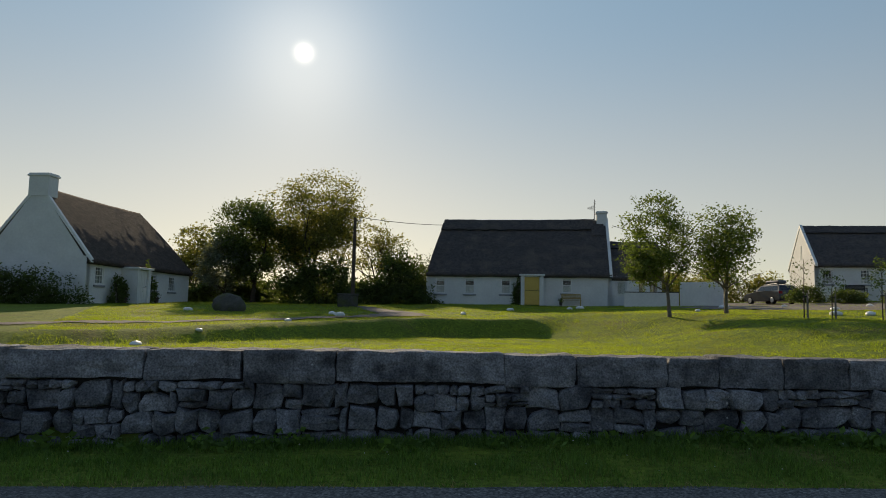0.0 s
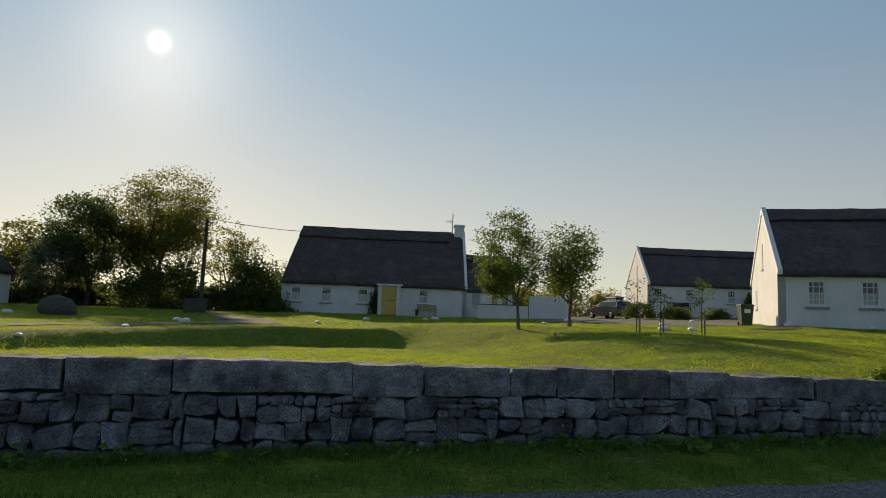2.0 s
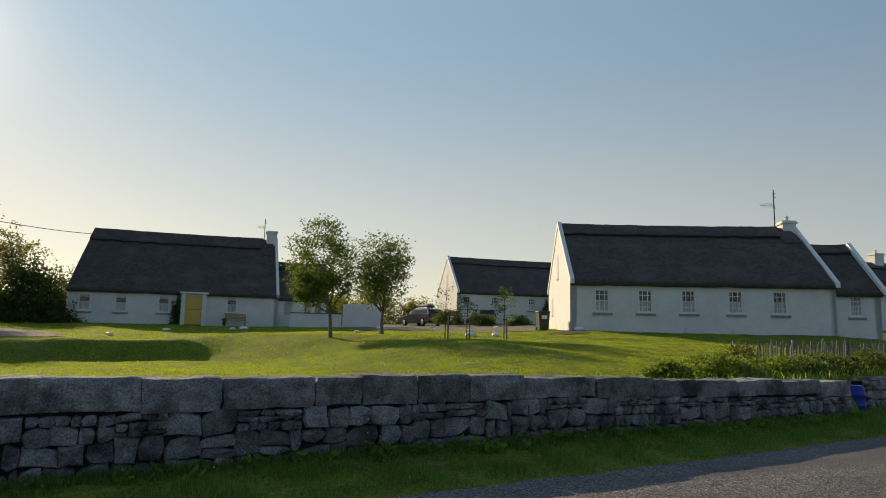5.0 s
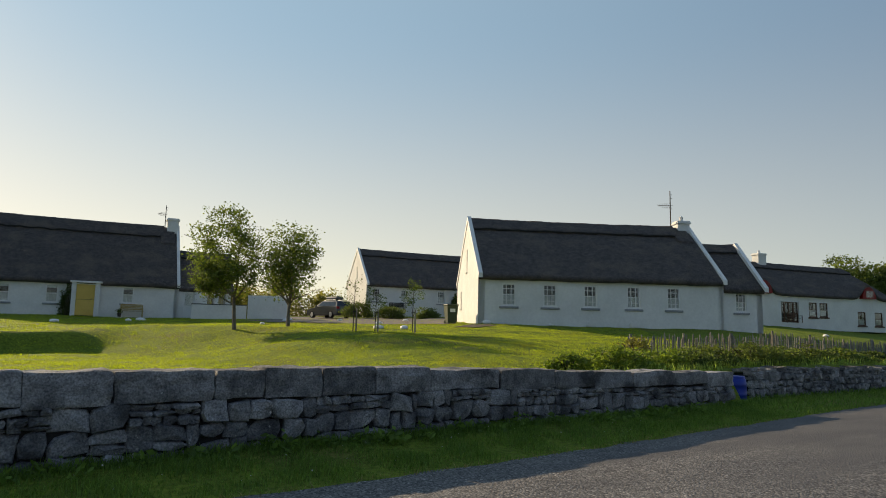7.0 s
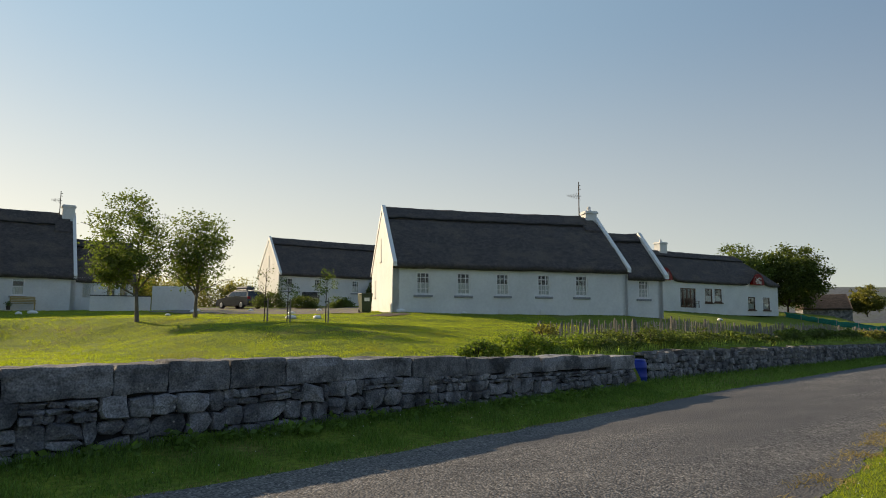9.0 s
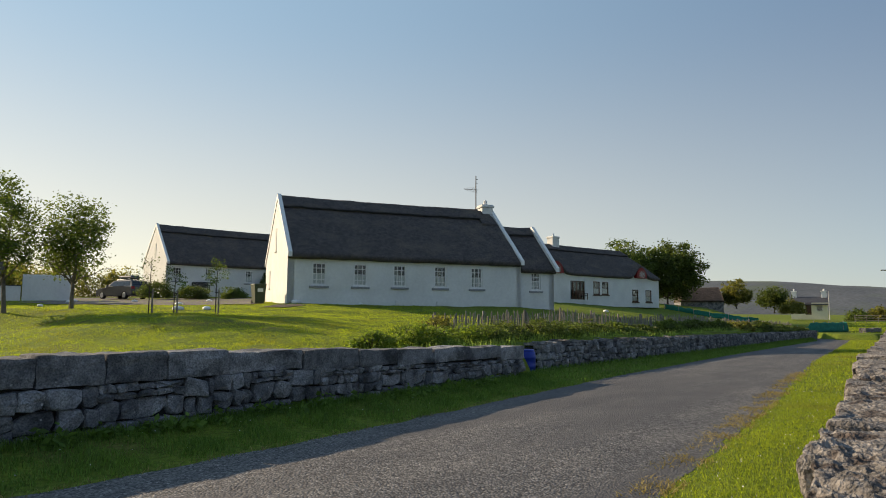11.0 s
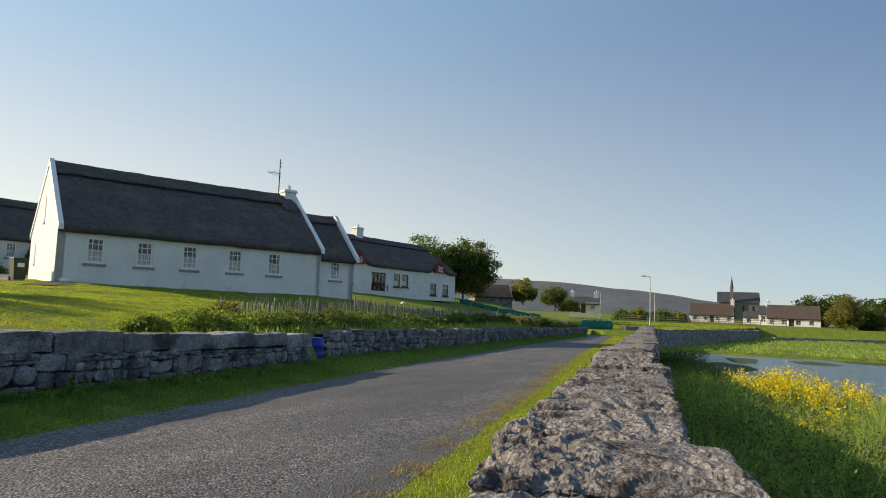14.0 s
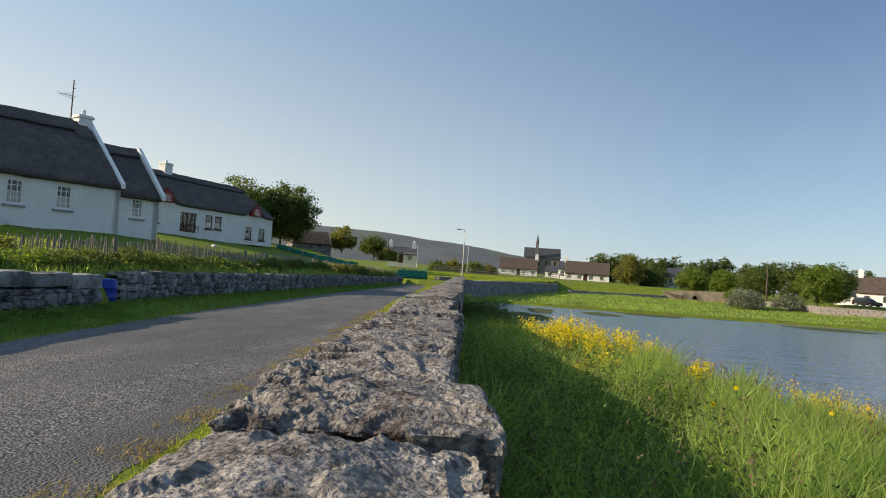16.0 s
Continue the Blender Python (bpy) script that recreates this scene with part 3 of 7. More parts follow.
def thatch(parent, L, W, eave, ridge, over=0.32, hip=(0.0, 0.0), material=M_THATCH, cap=True, lift=None, seed=1, thick=0.34, name="roof", rough=1.0, cap_short=0.0):
    """A thick thatched roof with a bowed surface, uneven courses and a ridge cap."""
    nxs, ns = max(20, int(L * 7)), 30
    rows = []
    for side in (0, 1):
        grid = []
        for j in range(ns + 1):
            s = j / ns
            line = []
            for i in range(nxs + 1):
                u = i / nxs
                x = hip[0] * s + (L - (hip[0] + hip[1]) * s) * u
                y = -over + (W / 2 + over) * s
                z = eave + (ridge - eave) * s + 0.10 * math.sin(math.pi * s) - 0.05 * math.sin(math.pi * u) * s
                z += rough * (0.035 * noise.noise((x * 0.7, s * 4 + side * 7, seed)) + 0.018 * noise.noise((x * 3.0, s * 16 + side * 7, seed)) + 0.012 * noise.noise((x * 9, s * 50, seed + side)))
                if lift:
                    z += lift(x, s, side)
                line.append((x, y if side == 0 else W - y, z))
            grid.append(line)
        rows.append(grid)
    v, f = [], []
    prof = rows[0] + rows[1][-2::-1]
    n = nxs + 1
    for line in prof:
        v += line
    m = len(prof)
    for j in range(m - 1):
        for i in range(nxs):
            a = j * n + i
            f.append((a, a + 1, a + n + 1, a + n))
    base = len(v)
    for k, line in ((0, prof[0]), (1, prof[-1])):
        v += [(p[0], p[1] + (0.1 if k == 0 else -0.1), p[2] - thick * 0.55) for p in line]
    for i in range(nxs):
        f.append((i, base + i, base + i + 1, i + 1))
        a, b = (m - 1) * n + i, base + n + i
        f.append((a, a + 1, b + 1, b))
        f.append((base + i, b, b + 1, base + i + 1))
    for e in (0, nxs):
        f.append([j * n + e for j in range(m)] + [base + n + e, base + e])
    roof = mesh_part(name, v, f, material, parent, "grey weathered thatch" if material is M_THATCH else "brown weathered thatch", smooth=True)
    if cap:
        sv, sf = [], []
        ss = [0.80 + 0.2 * k / 8 for k in range(9)]
        up = 0.16
        lines = []
        for side in (0, 1):
            for s in (ss if side == 0 else ss[-2::-1]):
                line = []
                for i in range(nxs + 1):
                    u = i / nxs
                    x = hip[0] * s + (L - cap_short - (hip[0] + hip[1]) * s) * u
                    y = -over + (W / 2 + over) * s
                    wob = 0.02 * noise.noise((x * 1.5, 3, seed)) if s == ss[0] else 0
                    z = eave + (ridge - eave) * (s + wob) + 0.10 * math.sin(math.pi * s) - 0.05 * math.sin(math.pi * u) * s + up + 0.03 * noise.noise((x * 1.1, s * 4, seed + 3)) + 0.015 * noise.noise((x * 5, s * 20, seed + 3))
                    line.append((x, y if side == 0 else W - y, z))
                lines.append(line)
        for line in lines:
            sv += line
        for j in range(len(lines) - 1):
            for i in range(nxs):
                a = j * n + i
                sf.append((a, a + 1, a + n + 1, a + n))
        sf += [[j * n + e for j in range(len(lines))] for e in (0, nxs)]
        b0 = len(sv)
        for line in (lines[0], lines[-1]):
            sv += [(p[0], p[1], p[2] - up - 0.02) for p in line]
        for i in range(nxs):
            sf.append((i, b0 + i, b0 + i + 1, i + 1))
            a, b = (len(lines) - 1) * n + i, b0 + n + i
            sf.append((a, a + 1, b + 1, b))
        rc = mesh_part("ridge_cap", sv, sf, material, roof, "raised thatch ridge band", smooth=True)
        if cap_short:
            prof = [(-over + (W / 2 + over) * q, eave + (ridge - eave) * q + 0.1 * math.sin(math.pi * q)) for q in (0.68, 0.74, 0.8, 0.86, 0.92, 0.98)]
            outline = [(a, b - 0.05) for a, b in prof] + [(a, b + 0.13) for a, b in reversed(prof)]
            part("ridge_step", prism(bmesh.new(), outline, "x", L - cap_short - 0.25, L - 0.32), material, roof)
        # added dark tubes imitate the shadow line below the ridge band's edge
        for line in (lines[0], lines[-1]):
            out = -0.03 if line is lines[0] else 0.03
            pts = [(p[0], p[1] + out, p[2] - up * 0.55) for p in line[::3]]
            shadow_tube = part("binding_rod", tube(bmesh.new(), pts, [0.05] * len(pts), 6), M_GAP_SHADE, roof, "dark tube imitating the shadow line under the ridge band")
    return roof


def gable(parent, x0, x1, W, eave, ridge, holes=(), parapet=0.0, over=0.0):
    """A gable end wall from x0 to x1, with slit openings (y0, y1, z0, z1) cut as recesses, and a raised white coping."""
    bm = prism(bmesh.new(), [(0.0, -0.6), (W, -0.6), (W, eave), (W / 2, ridge), (0.0, eave)], "x", x0, x1)
    g = part("gable_wall", bm, M_RENDER, parent)
    if parapet:
        o = parapet
        bm = prism(bmesh.new(), [(-over, eave - 0.12), (W / 2, ridge - 0.05), (W + over, eave - 0.12), (W + over, eave + o), (W / 2, ridge + o + 0.12), (-over, eave + o)], "x", x0 - 0.04 if x0 < 1 else x1 - 0.17, x0 + 0.17 if x0 < 1 else x1 + 0.04)
        part("gable_coping", bm, M_WHITE, parent, "raised white gable coping")
    return g


def chimney(parent, cx, cy, z0, z1, w=0.85, d=0.6, pot=True):
    bm = boxes((cx - w / 2, cx + w / 2, cy - d / 2, cy + d / 2, z0, z1 - 0.18), bevel=0.02)
    box(bm, cx - w / 2 - 0.07, cx + w / 2 + 0.07, cy - d / 2 - 0.07, cy + d / 2 + 0.07, z1 - 0.18, z1 - 0.08, bevel=0.015)
    box(bm, cx - w / 2 - 0.02, cx + w / 2 + 0.02, cy - d / 2 - 0.02, cy + d / 2 + 0.02, z1 - 0.08, z1)
    c = part("chimney", bm, M_RENDER, parent, "white rendered chimney stack")
    if pot:
        part("chimney_pot", tube(bmesh.new(), [(cx, cy, z1), (cx, cy, z1 + 0.22), (cx, cy, z1 + 0.24), (cx, cy, z1 + 0.34)], [0.13, 0.11, 0.15, 0.03], 10), M_RENDER, c)
    return c


def aerial(parent, x, y, z0, z1, along=1.0):
    bm = tube(bmesh.new(), [(x, y, z0), (x, y, z1)], [0.035, 0.028], 6)
    zb = z0 + (z1 - z0) * 0.6
    tube(bm, [(x - 0.7 * along, y, zb), (x + 0.15 * along, y, zb + 0.03)], [0.014, 0.014], 5)
    for k in range(8):
        xx = x - 0.68 * along + 0.1 * k * along
        h = 0.10 + 0.02 * k
        tube(bm, [(xx, y - 0.15, zb - h), (xx, y + 0.15, zb + h)], [0.01, 0.01], 4)
    for k in (0.8, 0.9):
        tube(bm, [(x - 0.02, y, z0 + (z1 - z0) * k), (x + 0.12, y, z0 + (z1 - z0) * k)], [0.02, 0.02], 4)
    return part("aerial", bm, M_POLE, parent, "grey metal television aerial")


def frame_of(pl, pr, z):
    a = math.degrees(math.atan2(pr[1] - pl[1], pr[0] - pl[0]))
    return pose(pl[0], pl[1], z, 0, 0, a), math.hypot(pr[0] - pl[0], pr[1] - pl[1])


def walls(house, L, W, eave, holes, inner=True):
    """Front and back walls, a floor and an added dark panel inside; the gables are added on their own."""
    part("front_wall", wall_panel(bmesh.new(), L, eave, holes, 0.0, 0.4, -0.6), M_RENDER, house, "white lime-rendered wall")
    part("back_wall", wall_panel(bmesh.new(), L, eave, (), W - 0.4, W, -0.6), M_RENDER, house)
    # added unseen panel, coloured dark so the windows look into shade
    part("room_partition", boxes((0.36, L - 0.36, 1.5, 1.6, 0.03, eave + 0.15)), M_DARKROOM, house)
    part("room_floor", boxes((0.3, L - 0.3, 0.4, W - 0.4, -0.3, 0.02)), M_DARKROOM, house)


def porch_door(house, x0, x1, top, colour, depth=0.5, surround=True):
    if surround:
        bm = boxes((x0 - 0.28, x0 - 0.02, -depth, 0.02, -0.4, top + 0.1), (x1 + 0.02, x1 + 0.3, -depth, 0.02, -0.4, top + 0.1), bevel=0.01)
        p = part("porch", bm, M_RENDER, house, "white rendered porch surround")
        part("porch_roof", boxes((x0 - 0.4, x1 + 0.42, -depth - 0.12, 0.05, top + 0.1, top + 0.22), bevel=0.015), M_WHITE, p)
    y = -depth + 0.12 if surround else 0.12
    mid = top * 0.52
    d = part("door", boxes((x0, x1, y, y + 0.05, 0.02, mid - 0.01), (x0, x1, y, y + 0.05, mid + 0.01, top), bevel=0.008), colour, house)
    for k in range(4):
        a = x0 + 0.08 + (x1 - x0 - 0.16) * k / 4
        for c0, c1 in ((mid + 0.09, top - 0.09), (0.1, mid - 0.1)):
            part("board", boxes((a + 0.01, a + (x1 - x0 - 0.16) / 4 - 0.01, y - 0.012, y + 0.002, c0, c1)), colour, d)
    part("door_handle", tube(bmesh.new(), [(x1 - 0.1, y - 0.05, mid + 0.05), (x1 - 0.2, y - 0.05, mid + 0.05)], [0.015, 0.015], 6), M_BLACK, d)
    part("door_frame", boxes((x0 - 0.06, x0, y - 0.02, y + 0.06, 0, top + 0.06), (x1, x1 + 0.06, y - 0.02, y + 0.06, 0, top + 0.06), (x0, x1, y - 0.02, y + 0.06, top, top + 0.06)), M_WHITE, d)
    return d


def house_a():
    """The cottage with the yellow half door."""
    m, L = frame_of((-0.95, 52.2), (12.95, 49.95), 2.42)
    h = thing("thatched_cottage", m, "white thatched cottage with yellow half door and porch", "house", "holiday cottages")
    W, eave, ridge = 6.6, 2.3, 6.9
    wins = [(0.72, 1.5, 0.8, 2.02), (3.0, 3.78, 0.8, 2.02), (5.78, 6.54, 0.82, 2.05), (10.4, 11.15, 0.95, 2.1)]
    walls(h, L, W, eave + 0.25, wins + [(7.6, 8.72, 0.0, 2.1)])
    for k, w in enumerate(wins):
        window(h, *w, bars=(1, 2), blind=0.2, net=0.55)
    porch_door(h, 7.6, 8.72, 2.1, M_YELLOW, 0.55)
    thatch(h, L, W, eave, ridge, hip=(0.9, 0.0), seed=2, cap_short=1.05)
    part("end_wall", boxes((0.02, 0.35, 0.41, W - 0.41, -0.6, eave + 0.2)), M_RENDER, h)
    gable(h, L - 0.3, L, W, eave, ridge, parapet=0.14, over=0.3)
    chimney(h, L - 0.45, W / 2, ridge - 0.9, ridge + 0.75, 0.8, 0.7, pot=False)
    aerial(h, L - 1.0, W / 2, ridge, ridge + 1.75, 0.8)
    # lower wing
    w = part("wing_wall", wall_panel(bmesh.new(), 3.7, 2.3, [(0.4, 1.15, 0.0, 2.0), (2.0, 2.55, 0.9, 1.95), (2.8, 3.4, 0.9, 1.95)], 0.6, 1.0, -0.6), M_RENDER, h, "white rendered wing wall")
    w.location.x = L + 0.02
    bm = boxes((0.4, 1.15, 0.72, 0.78, 0.0, 2.0), bevel=0.006)
    d = part("wing_door", bm, M_WHITE, h, "white glazed side door")
    d.location.x = L + 0.02
    part("door_pane", boxes((0.5, 1.05, 0.70, 0.718, 0.95, 1.85)), M_GLASS, d)
    for a, b in ((2.0, 2.55), (2.8, 3.4)):
        bm = bmesh.new()
        for r in ((a, a + 0.05, 0.9, 1.95), (b - 0.05, b, 0.9, 1.95), (a + 0.05, b - 0.05, 0.9, 0.95), (a + 0.05, b - 0.05, 1.9, 1.95)):
            box(bm, r[0], r[1], 0.72, 0.78, r[2], r[3])
        wn_ = part("window", bm, M_WHITE, h)
        wn_.location.x = L + 0.02
        pn = part("pane", boxes((a + 0.05, b - 0.05, 0.745, 0.752, 0.95, 1.9)), M_GLASS, wn_)
        pn.visible_shadow = False
        part("curtain", boxes((a, a + 0.4, 0.9, 0.91, 0.9, 1.95)), M_PALEWOOD, wn_)
    r = thatch(h, 3.9, 5.0, 2.15, 5.1, seed=5, name="wing_roof")
    r.location = (L + 0.02, 0.8, 0)
    part("wing_gable", prism(bmesh.new(), [(0.95, -0.6), (5.6, -0.6), (5.6, 2.3), (3.3, 4.9), (0.95, 2.3)], "x", L + 3.4, L + 3.68), M_RENDER, h)
    part("wing_back", boxes((L + 0.02, L + 3.4, 5.2, 5.6, -0.6, 2.3)), M_RENDER, h)
    return h


def house_b():
    """The long cottage near the lane, with its lower wing."""
    m, L = frame_of((21.6, 26.52), (33.24, 19.97), 2.22)
    h = thing("thatched_cottage", m, "long white thatched cottage with five sash windows", "house", "holiday cottages")
    W, eave, ridge = 7.6, 2.48, 6.0
    wins = [(c - 0.38, c + 0.38, z - 0.59, z + 0.59) for c, z in ((1.6, 1.55), (3.78, 1.55), (5.96, 1.56), (8.32, 1.57), (10.54, 1.57))]
    walls(h, L, W, eave + 0.12, wins)
    for w in wins:
        window(h, *w, bars=(3, 4))
    thatch(h, L, W, eave, ridge, seed=11, cap_short=1.0)
    gable(h, -0.02, 0.33, W, eave, ridge, parapet=0.13, over=0.36)
    gable(h, L - 0.31, L + 0.02, W, eave, ridge, parapet=0.13, over=0.36)
    # slit windows of the end wall
    for y0, y1, z0, z1, c in ((3.75, 4.2, 3.0, 4.3, M_CURTAIN), (5.8, 6.25, 1.0, 2.0, M_CURTAIN)):
        part("slit_window", boxes((-0.045, -0.023, y0, y1, z0, z1), (-0.08, -0.023, y0 - 0.05, y1 + 0.05, z0 - 0.08, z0 - 0.003), bevel=0.005), c, h, "narrow shuttered slit window")
    chimney(h, L - 0.42, W / 2, ridge - 0.8, ridge + 0.45, 0.72, 0.72)
    aerial(h, L - 1.08, W / 2, ridge, ridge + 2.3, 1.1)
    for x in (5.87, 8.22):
        part("vent_hood", prism(bmesh.new(), [(-0.16, 0.0), (0.16, 0.0), (0.13, 0.2), (0.0, 0.27), (-0.13, 0.2)], "y", -0.12, 0.02), M_RENDER, h).location.x = x
    # lower wing
    L2 = 2.35
    w = part("wing_wall", wall_panel(bmesh.new(), L2, 2.35, [(0.78, 1.44, 0.95, 2.0)], 0.25, 0.6, -0.6), M_RENDER, h, "white rendered wing wall")
    w.location.x = L + 0.025
    win = window(h, 0.78, 1.44, 0.95, 2.0, bars=(3, 4))
    win.location = (L + 0.025, 0.25, 0)
    r = thatch(h, L2, 5.2, 2.15, 4.9, seed=14, name="wing_roof")
    r.location = (L + 0.025, 0.25, 0)
    g = gable(h, L + L2 - 0.3, L + L2 + 0.03, 5.2, 2.15, 4.85, parapet=0.12, over=0.32)
    g.location.y = 0.25
    part("wing_back", boxes((L + 0.03, L + L2 - 0.3, 5.1, 5.45, -0.6, 2.3)), M_RENDER, h)
    return h


def house_c():
    m, L = frame_of((30.1, 53.0), (44.0, 50.0), 3.55)
    h = thing("thatched_cottage", m, "white thatched cottage behind the gravel yard", "house", "holiday cottages")
    W, eave, ridge = 6.4, 2.55, 6.0
    wins = [(0.55, 1.3, 1.05, 2.2), (3.3, 4.05, 1.05, 2.2), (7.0, 7.75, 1.05, 2.2)]
    walls(h, L, W, eave + 0.25, wins)
    for w in wins:
        window(h, *w, bars=(3, 4))
    thatch(h, L, W, eave, ridge, seed=21, cap=True)
    gable(h, -0.02, 0.33, W, eave, ridge, parapet=0.12, over=0.34)
    gable(h, L - 0.31, L + 0.02, W, eave, ridge, parapet=0.12, over=0.34)
    for y0, y1, z0, z1 in ((2.9, 3.3, 3.2, 4.4),):
        part("slit_window", boxes((-0.045, -0.023, y0, y1, z0, z1)), M_CURTAIN, h)
    porch_door(h, 9.2, 10.1, 2.0, M_WHITE, 0.5)
    return h


def house_e():
    """The cottage with the big gable chimney."""
    m, L = frame_of((-19.73, 37.3), (-18.3, 49.35), 1.85)
    h = thing("thatched_cottage", m, "white thatched cottage with tall gable chimney and porch", "house", "holiday cottages")
    W, eave, ridge = 6.3, 2.35, 6.55
    wins = [(0.85, 1.65, 1.05, 2.1), (6.75, 7.6, 0.95, 2.0), (9.2, 10.1, 0.95, 2.0)]
    walls(h, L, W, eave + 0.25, wins)
    for w in wins:
        window(h, *w, bars=(3, 4))
    porch_door(h, 3.7, 4.6, 2.0, M_WHITE, 1.1)
    thatch(h, L, W, eave, ridge, hip=(0.0, 1.6), seed=31, material=M_THATCH_BROWN, cap=False, rough=0.45)
    gable(h, -0.02, 0.4, W, eave, ridge, parapet=0.1, over=0.3)
    part("end_wall", boxes((L - 0.4, L - 0.02, 0.41, W - 0.41, -0.6, eave + 0.2)), M_RENDER, h)
    chimney(h, 0.35, W / 2, ridge - 0.6, ridge + 0.72, 0.85, 1.2, pot=False)
    return h


def house_d():
    """The cottage with red eyebrow dormers, farther along the lane."""
    m, L = frame_of((55.15, 32.06), (74.7, 27.4), 3.4)
    h = thing("thatched_cottage", m, "white thatched cottage with red eyebrow dormer windows", "house", "holiday cottages")
    W, eave, ridge = 7.0, 2.6, 5.75
    low = [(8.7, 9.75, 0.6, 1.95), (10.1, 11.15, 0.65, 1.95), (15.2, 16.3, 0.0, 1.3), (17.6, 18.7, 0.0, 1.3), (1.8, 2.4, 0.65, 1.9)]
    walls(h, L, W, eave + 0.2, low + [(5.2, 7.4, 0.05, 1.9)])

    def brow(x, s, side):
        z = 0.0
        for c in (2.9, 16.5):
            if side == 0:
                z += 1.25 * math.exp(-((x - c) / 1.05) ** 2) * math.exp(-((s - 0.05) / 0.28) ** 2)
        return z
    thatch(h, L, W, eave, ridge, hip=(0.0, 2.2), seed=41, lift=brow)
    for c in (2.9, 16.5):
        dm = part("dormer", prism(bmesh.new(), [(c + 0.95 * math.cos(a), 2.55 + 1.15 * math.sin(a)) for a in [math.pi * k / 10 for k in range(11)]], "y", -0.36, 0.3), M_RED, h, "red painted dormer front")
        part("dormer_pane", boxes((c - 0.5, c + 0.5, -0.385, -0.364, 2.65, 3.3)), M_GLASS, dm)
    gable(h, 0.0, 0.35, W, eave, ridge - 0.05)
    part("end_wall", boxes((L - 0.4, L - 0.02, 0.41, W - 0.41, -0.6, eave + 0.2)), M_RENDER, h)
    for w in low:
        window(h, *w, frame=M_BROWNWOOD, bars=(1, 2), sill=M_BROWNWOOD)
    bm = bmesh.new()
    for k in range(4):
        a = 5.2 + 2.2 * k / 4
        for r in ((a, a + 0.07, 0.05, 1.9), (a + 0.48, a + 0.55, 0.05, 1.9), (a + 0.07, a + 0.48, 0.05, 0.2), (a + 0.07, a + 0.48, 1.82, 1.9)):
            box(bm, r[0], r[1], 0.14, 0.2, r[2], r[3])
    pd = part("patio_door", bm, M_BROWNWOOD, h, "brown framed glazed patio doors")
    part("pane", boxes((5.27, 7.33, 0.165, 0.172, 0.2, 1.82)), M_GLASS, pd).visible_shadow = False
    chimney(h, 6.6, W / 2, ridge - 0.6, ridge + 0.95, 1.0, 0.8)
    return h


house_a()
house_b()
house_c()
house_d()
house_e()

# ---- plants: helpers ----


def fast_mesh(name, verts, nper, material, parent=None, label=""):
    """Many small polygons of nper corners each, from one array of corner places."""
    n = len(verts)
    me = bpy.data.meshes.new(name)
    me.vertices.add(n)
    me.vertices.foreach_set("co", np.asarray(verts, dtype=np.float32).ravel())
    me.loops.add(n)
    me.loops.foreach_set("vertex_index", np.arange(n, dtype=np.int32))
    k = n // nper
    me.polygons.add(k)
    me.polygons.foreach_set("loop_start", np.arange(0, n, nper, dtype=np.int32))
    me.update(calc_edges=True)
    me.materials.append(material)
    ob = new(name, me)
    ob.parent = parent
    if label:
        tagged(ob, label)
    return ob


def leaf_quads(centres, size, rs, flat=0.35, ratio=0.55):
    """A pointed leaf (diamond) at each centre, turned at random."""
    n = len(centres)
    a = rs.normal(size=(n, 3))
    a[:, 2] *= flat + 0.3
    a /= np.linalg.norm(a, axis=1)[:, None]
    b = rs.normal(size=(n, 3))
    b -= (b * a).sum(1)[:, None] * a
    b /= np.linalg.norm(b, axis=1)[:, None]
    s = size * rs.uniform(0.6, 1.35, (n, 1))
    out = np.empty((n, 4, 3))
    out[:, 0], out[:, 2] = centres - a * s, centres + a * s
    out[:, 1], out[:, 3] = centres + b * s * ratio, centres - b * s * ratio
    return out.reshape(-1, 3)


def grow(bm, tips, p, d, length, radius, depth, rs, spread, lift, sides):
    """One limb and, from it, its smaller limbs."""
    pts, rad = [p], [radius]
    q, v = Vector(p), Vector(d).normalized()
    seg = 4
    for k in range(seg):
        v = (v + Vector(rs.normal(size=3)) * 0.13 + Vector((0, 0, lift * 0.08))).normalized()
        q = q + v * (length / seg)
        pts.append(q.copy())
        rad.append(radius * (1 - 0.45 * (k + 1) / seg))
    tube(bm, pts, rad, sides)
    if depth <= 1:
        tips.append((pts[2], length))
        tips.append((pts[-1], length))
    if depth == 0:
        return
    kids = 3 if depth > 1 else 4
    for k in range(kids):
        at = pts[2 + k % 3]
        ax = Vector(rs.normal(size=3)).cross(v)
        if ax.length < 1e-3:
            continue
        nd = v.copy()
        nd.rotate(Matrix.Rotation(spread * rs.uniform(0.6, 1.25), 3, ax.normalized()))
        grow(bm, tips, at, nd, length * rs.uniform(0.55, 0.8), max(radius * 0.5, 0.008), depth - 1, rs, spread, lift, max(4, sides - 2))


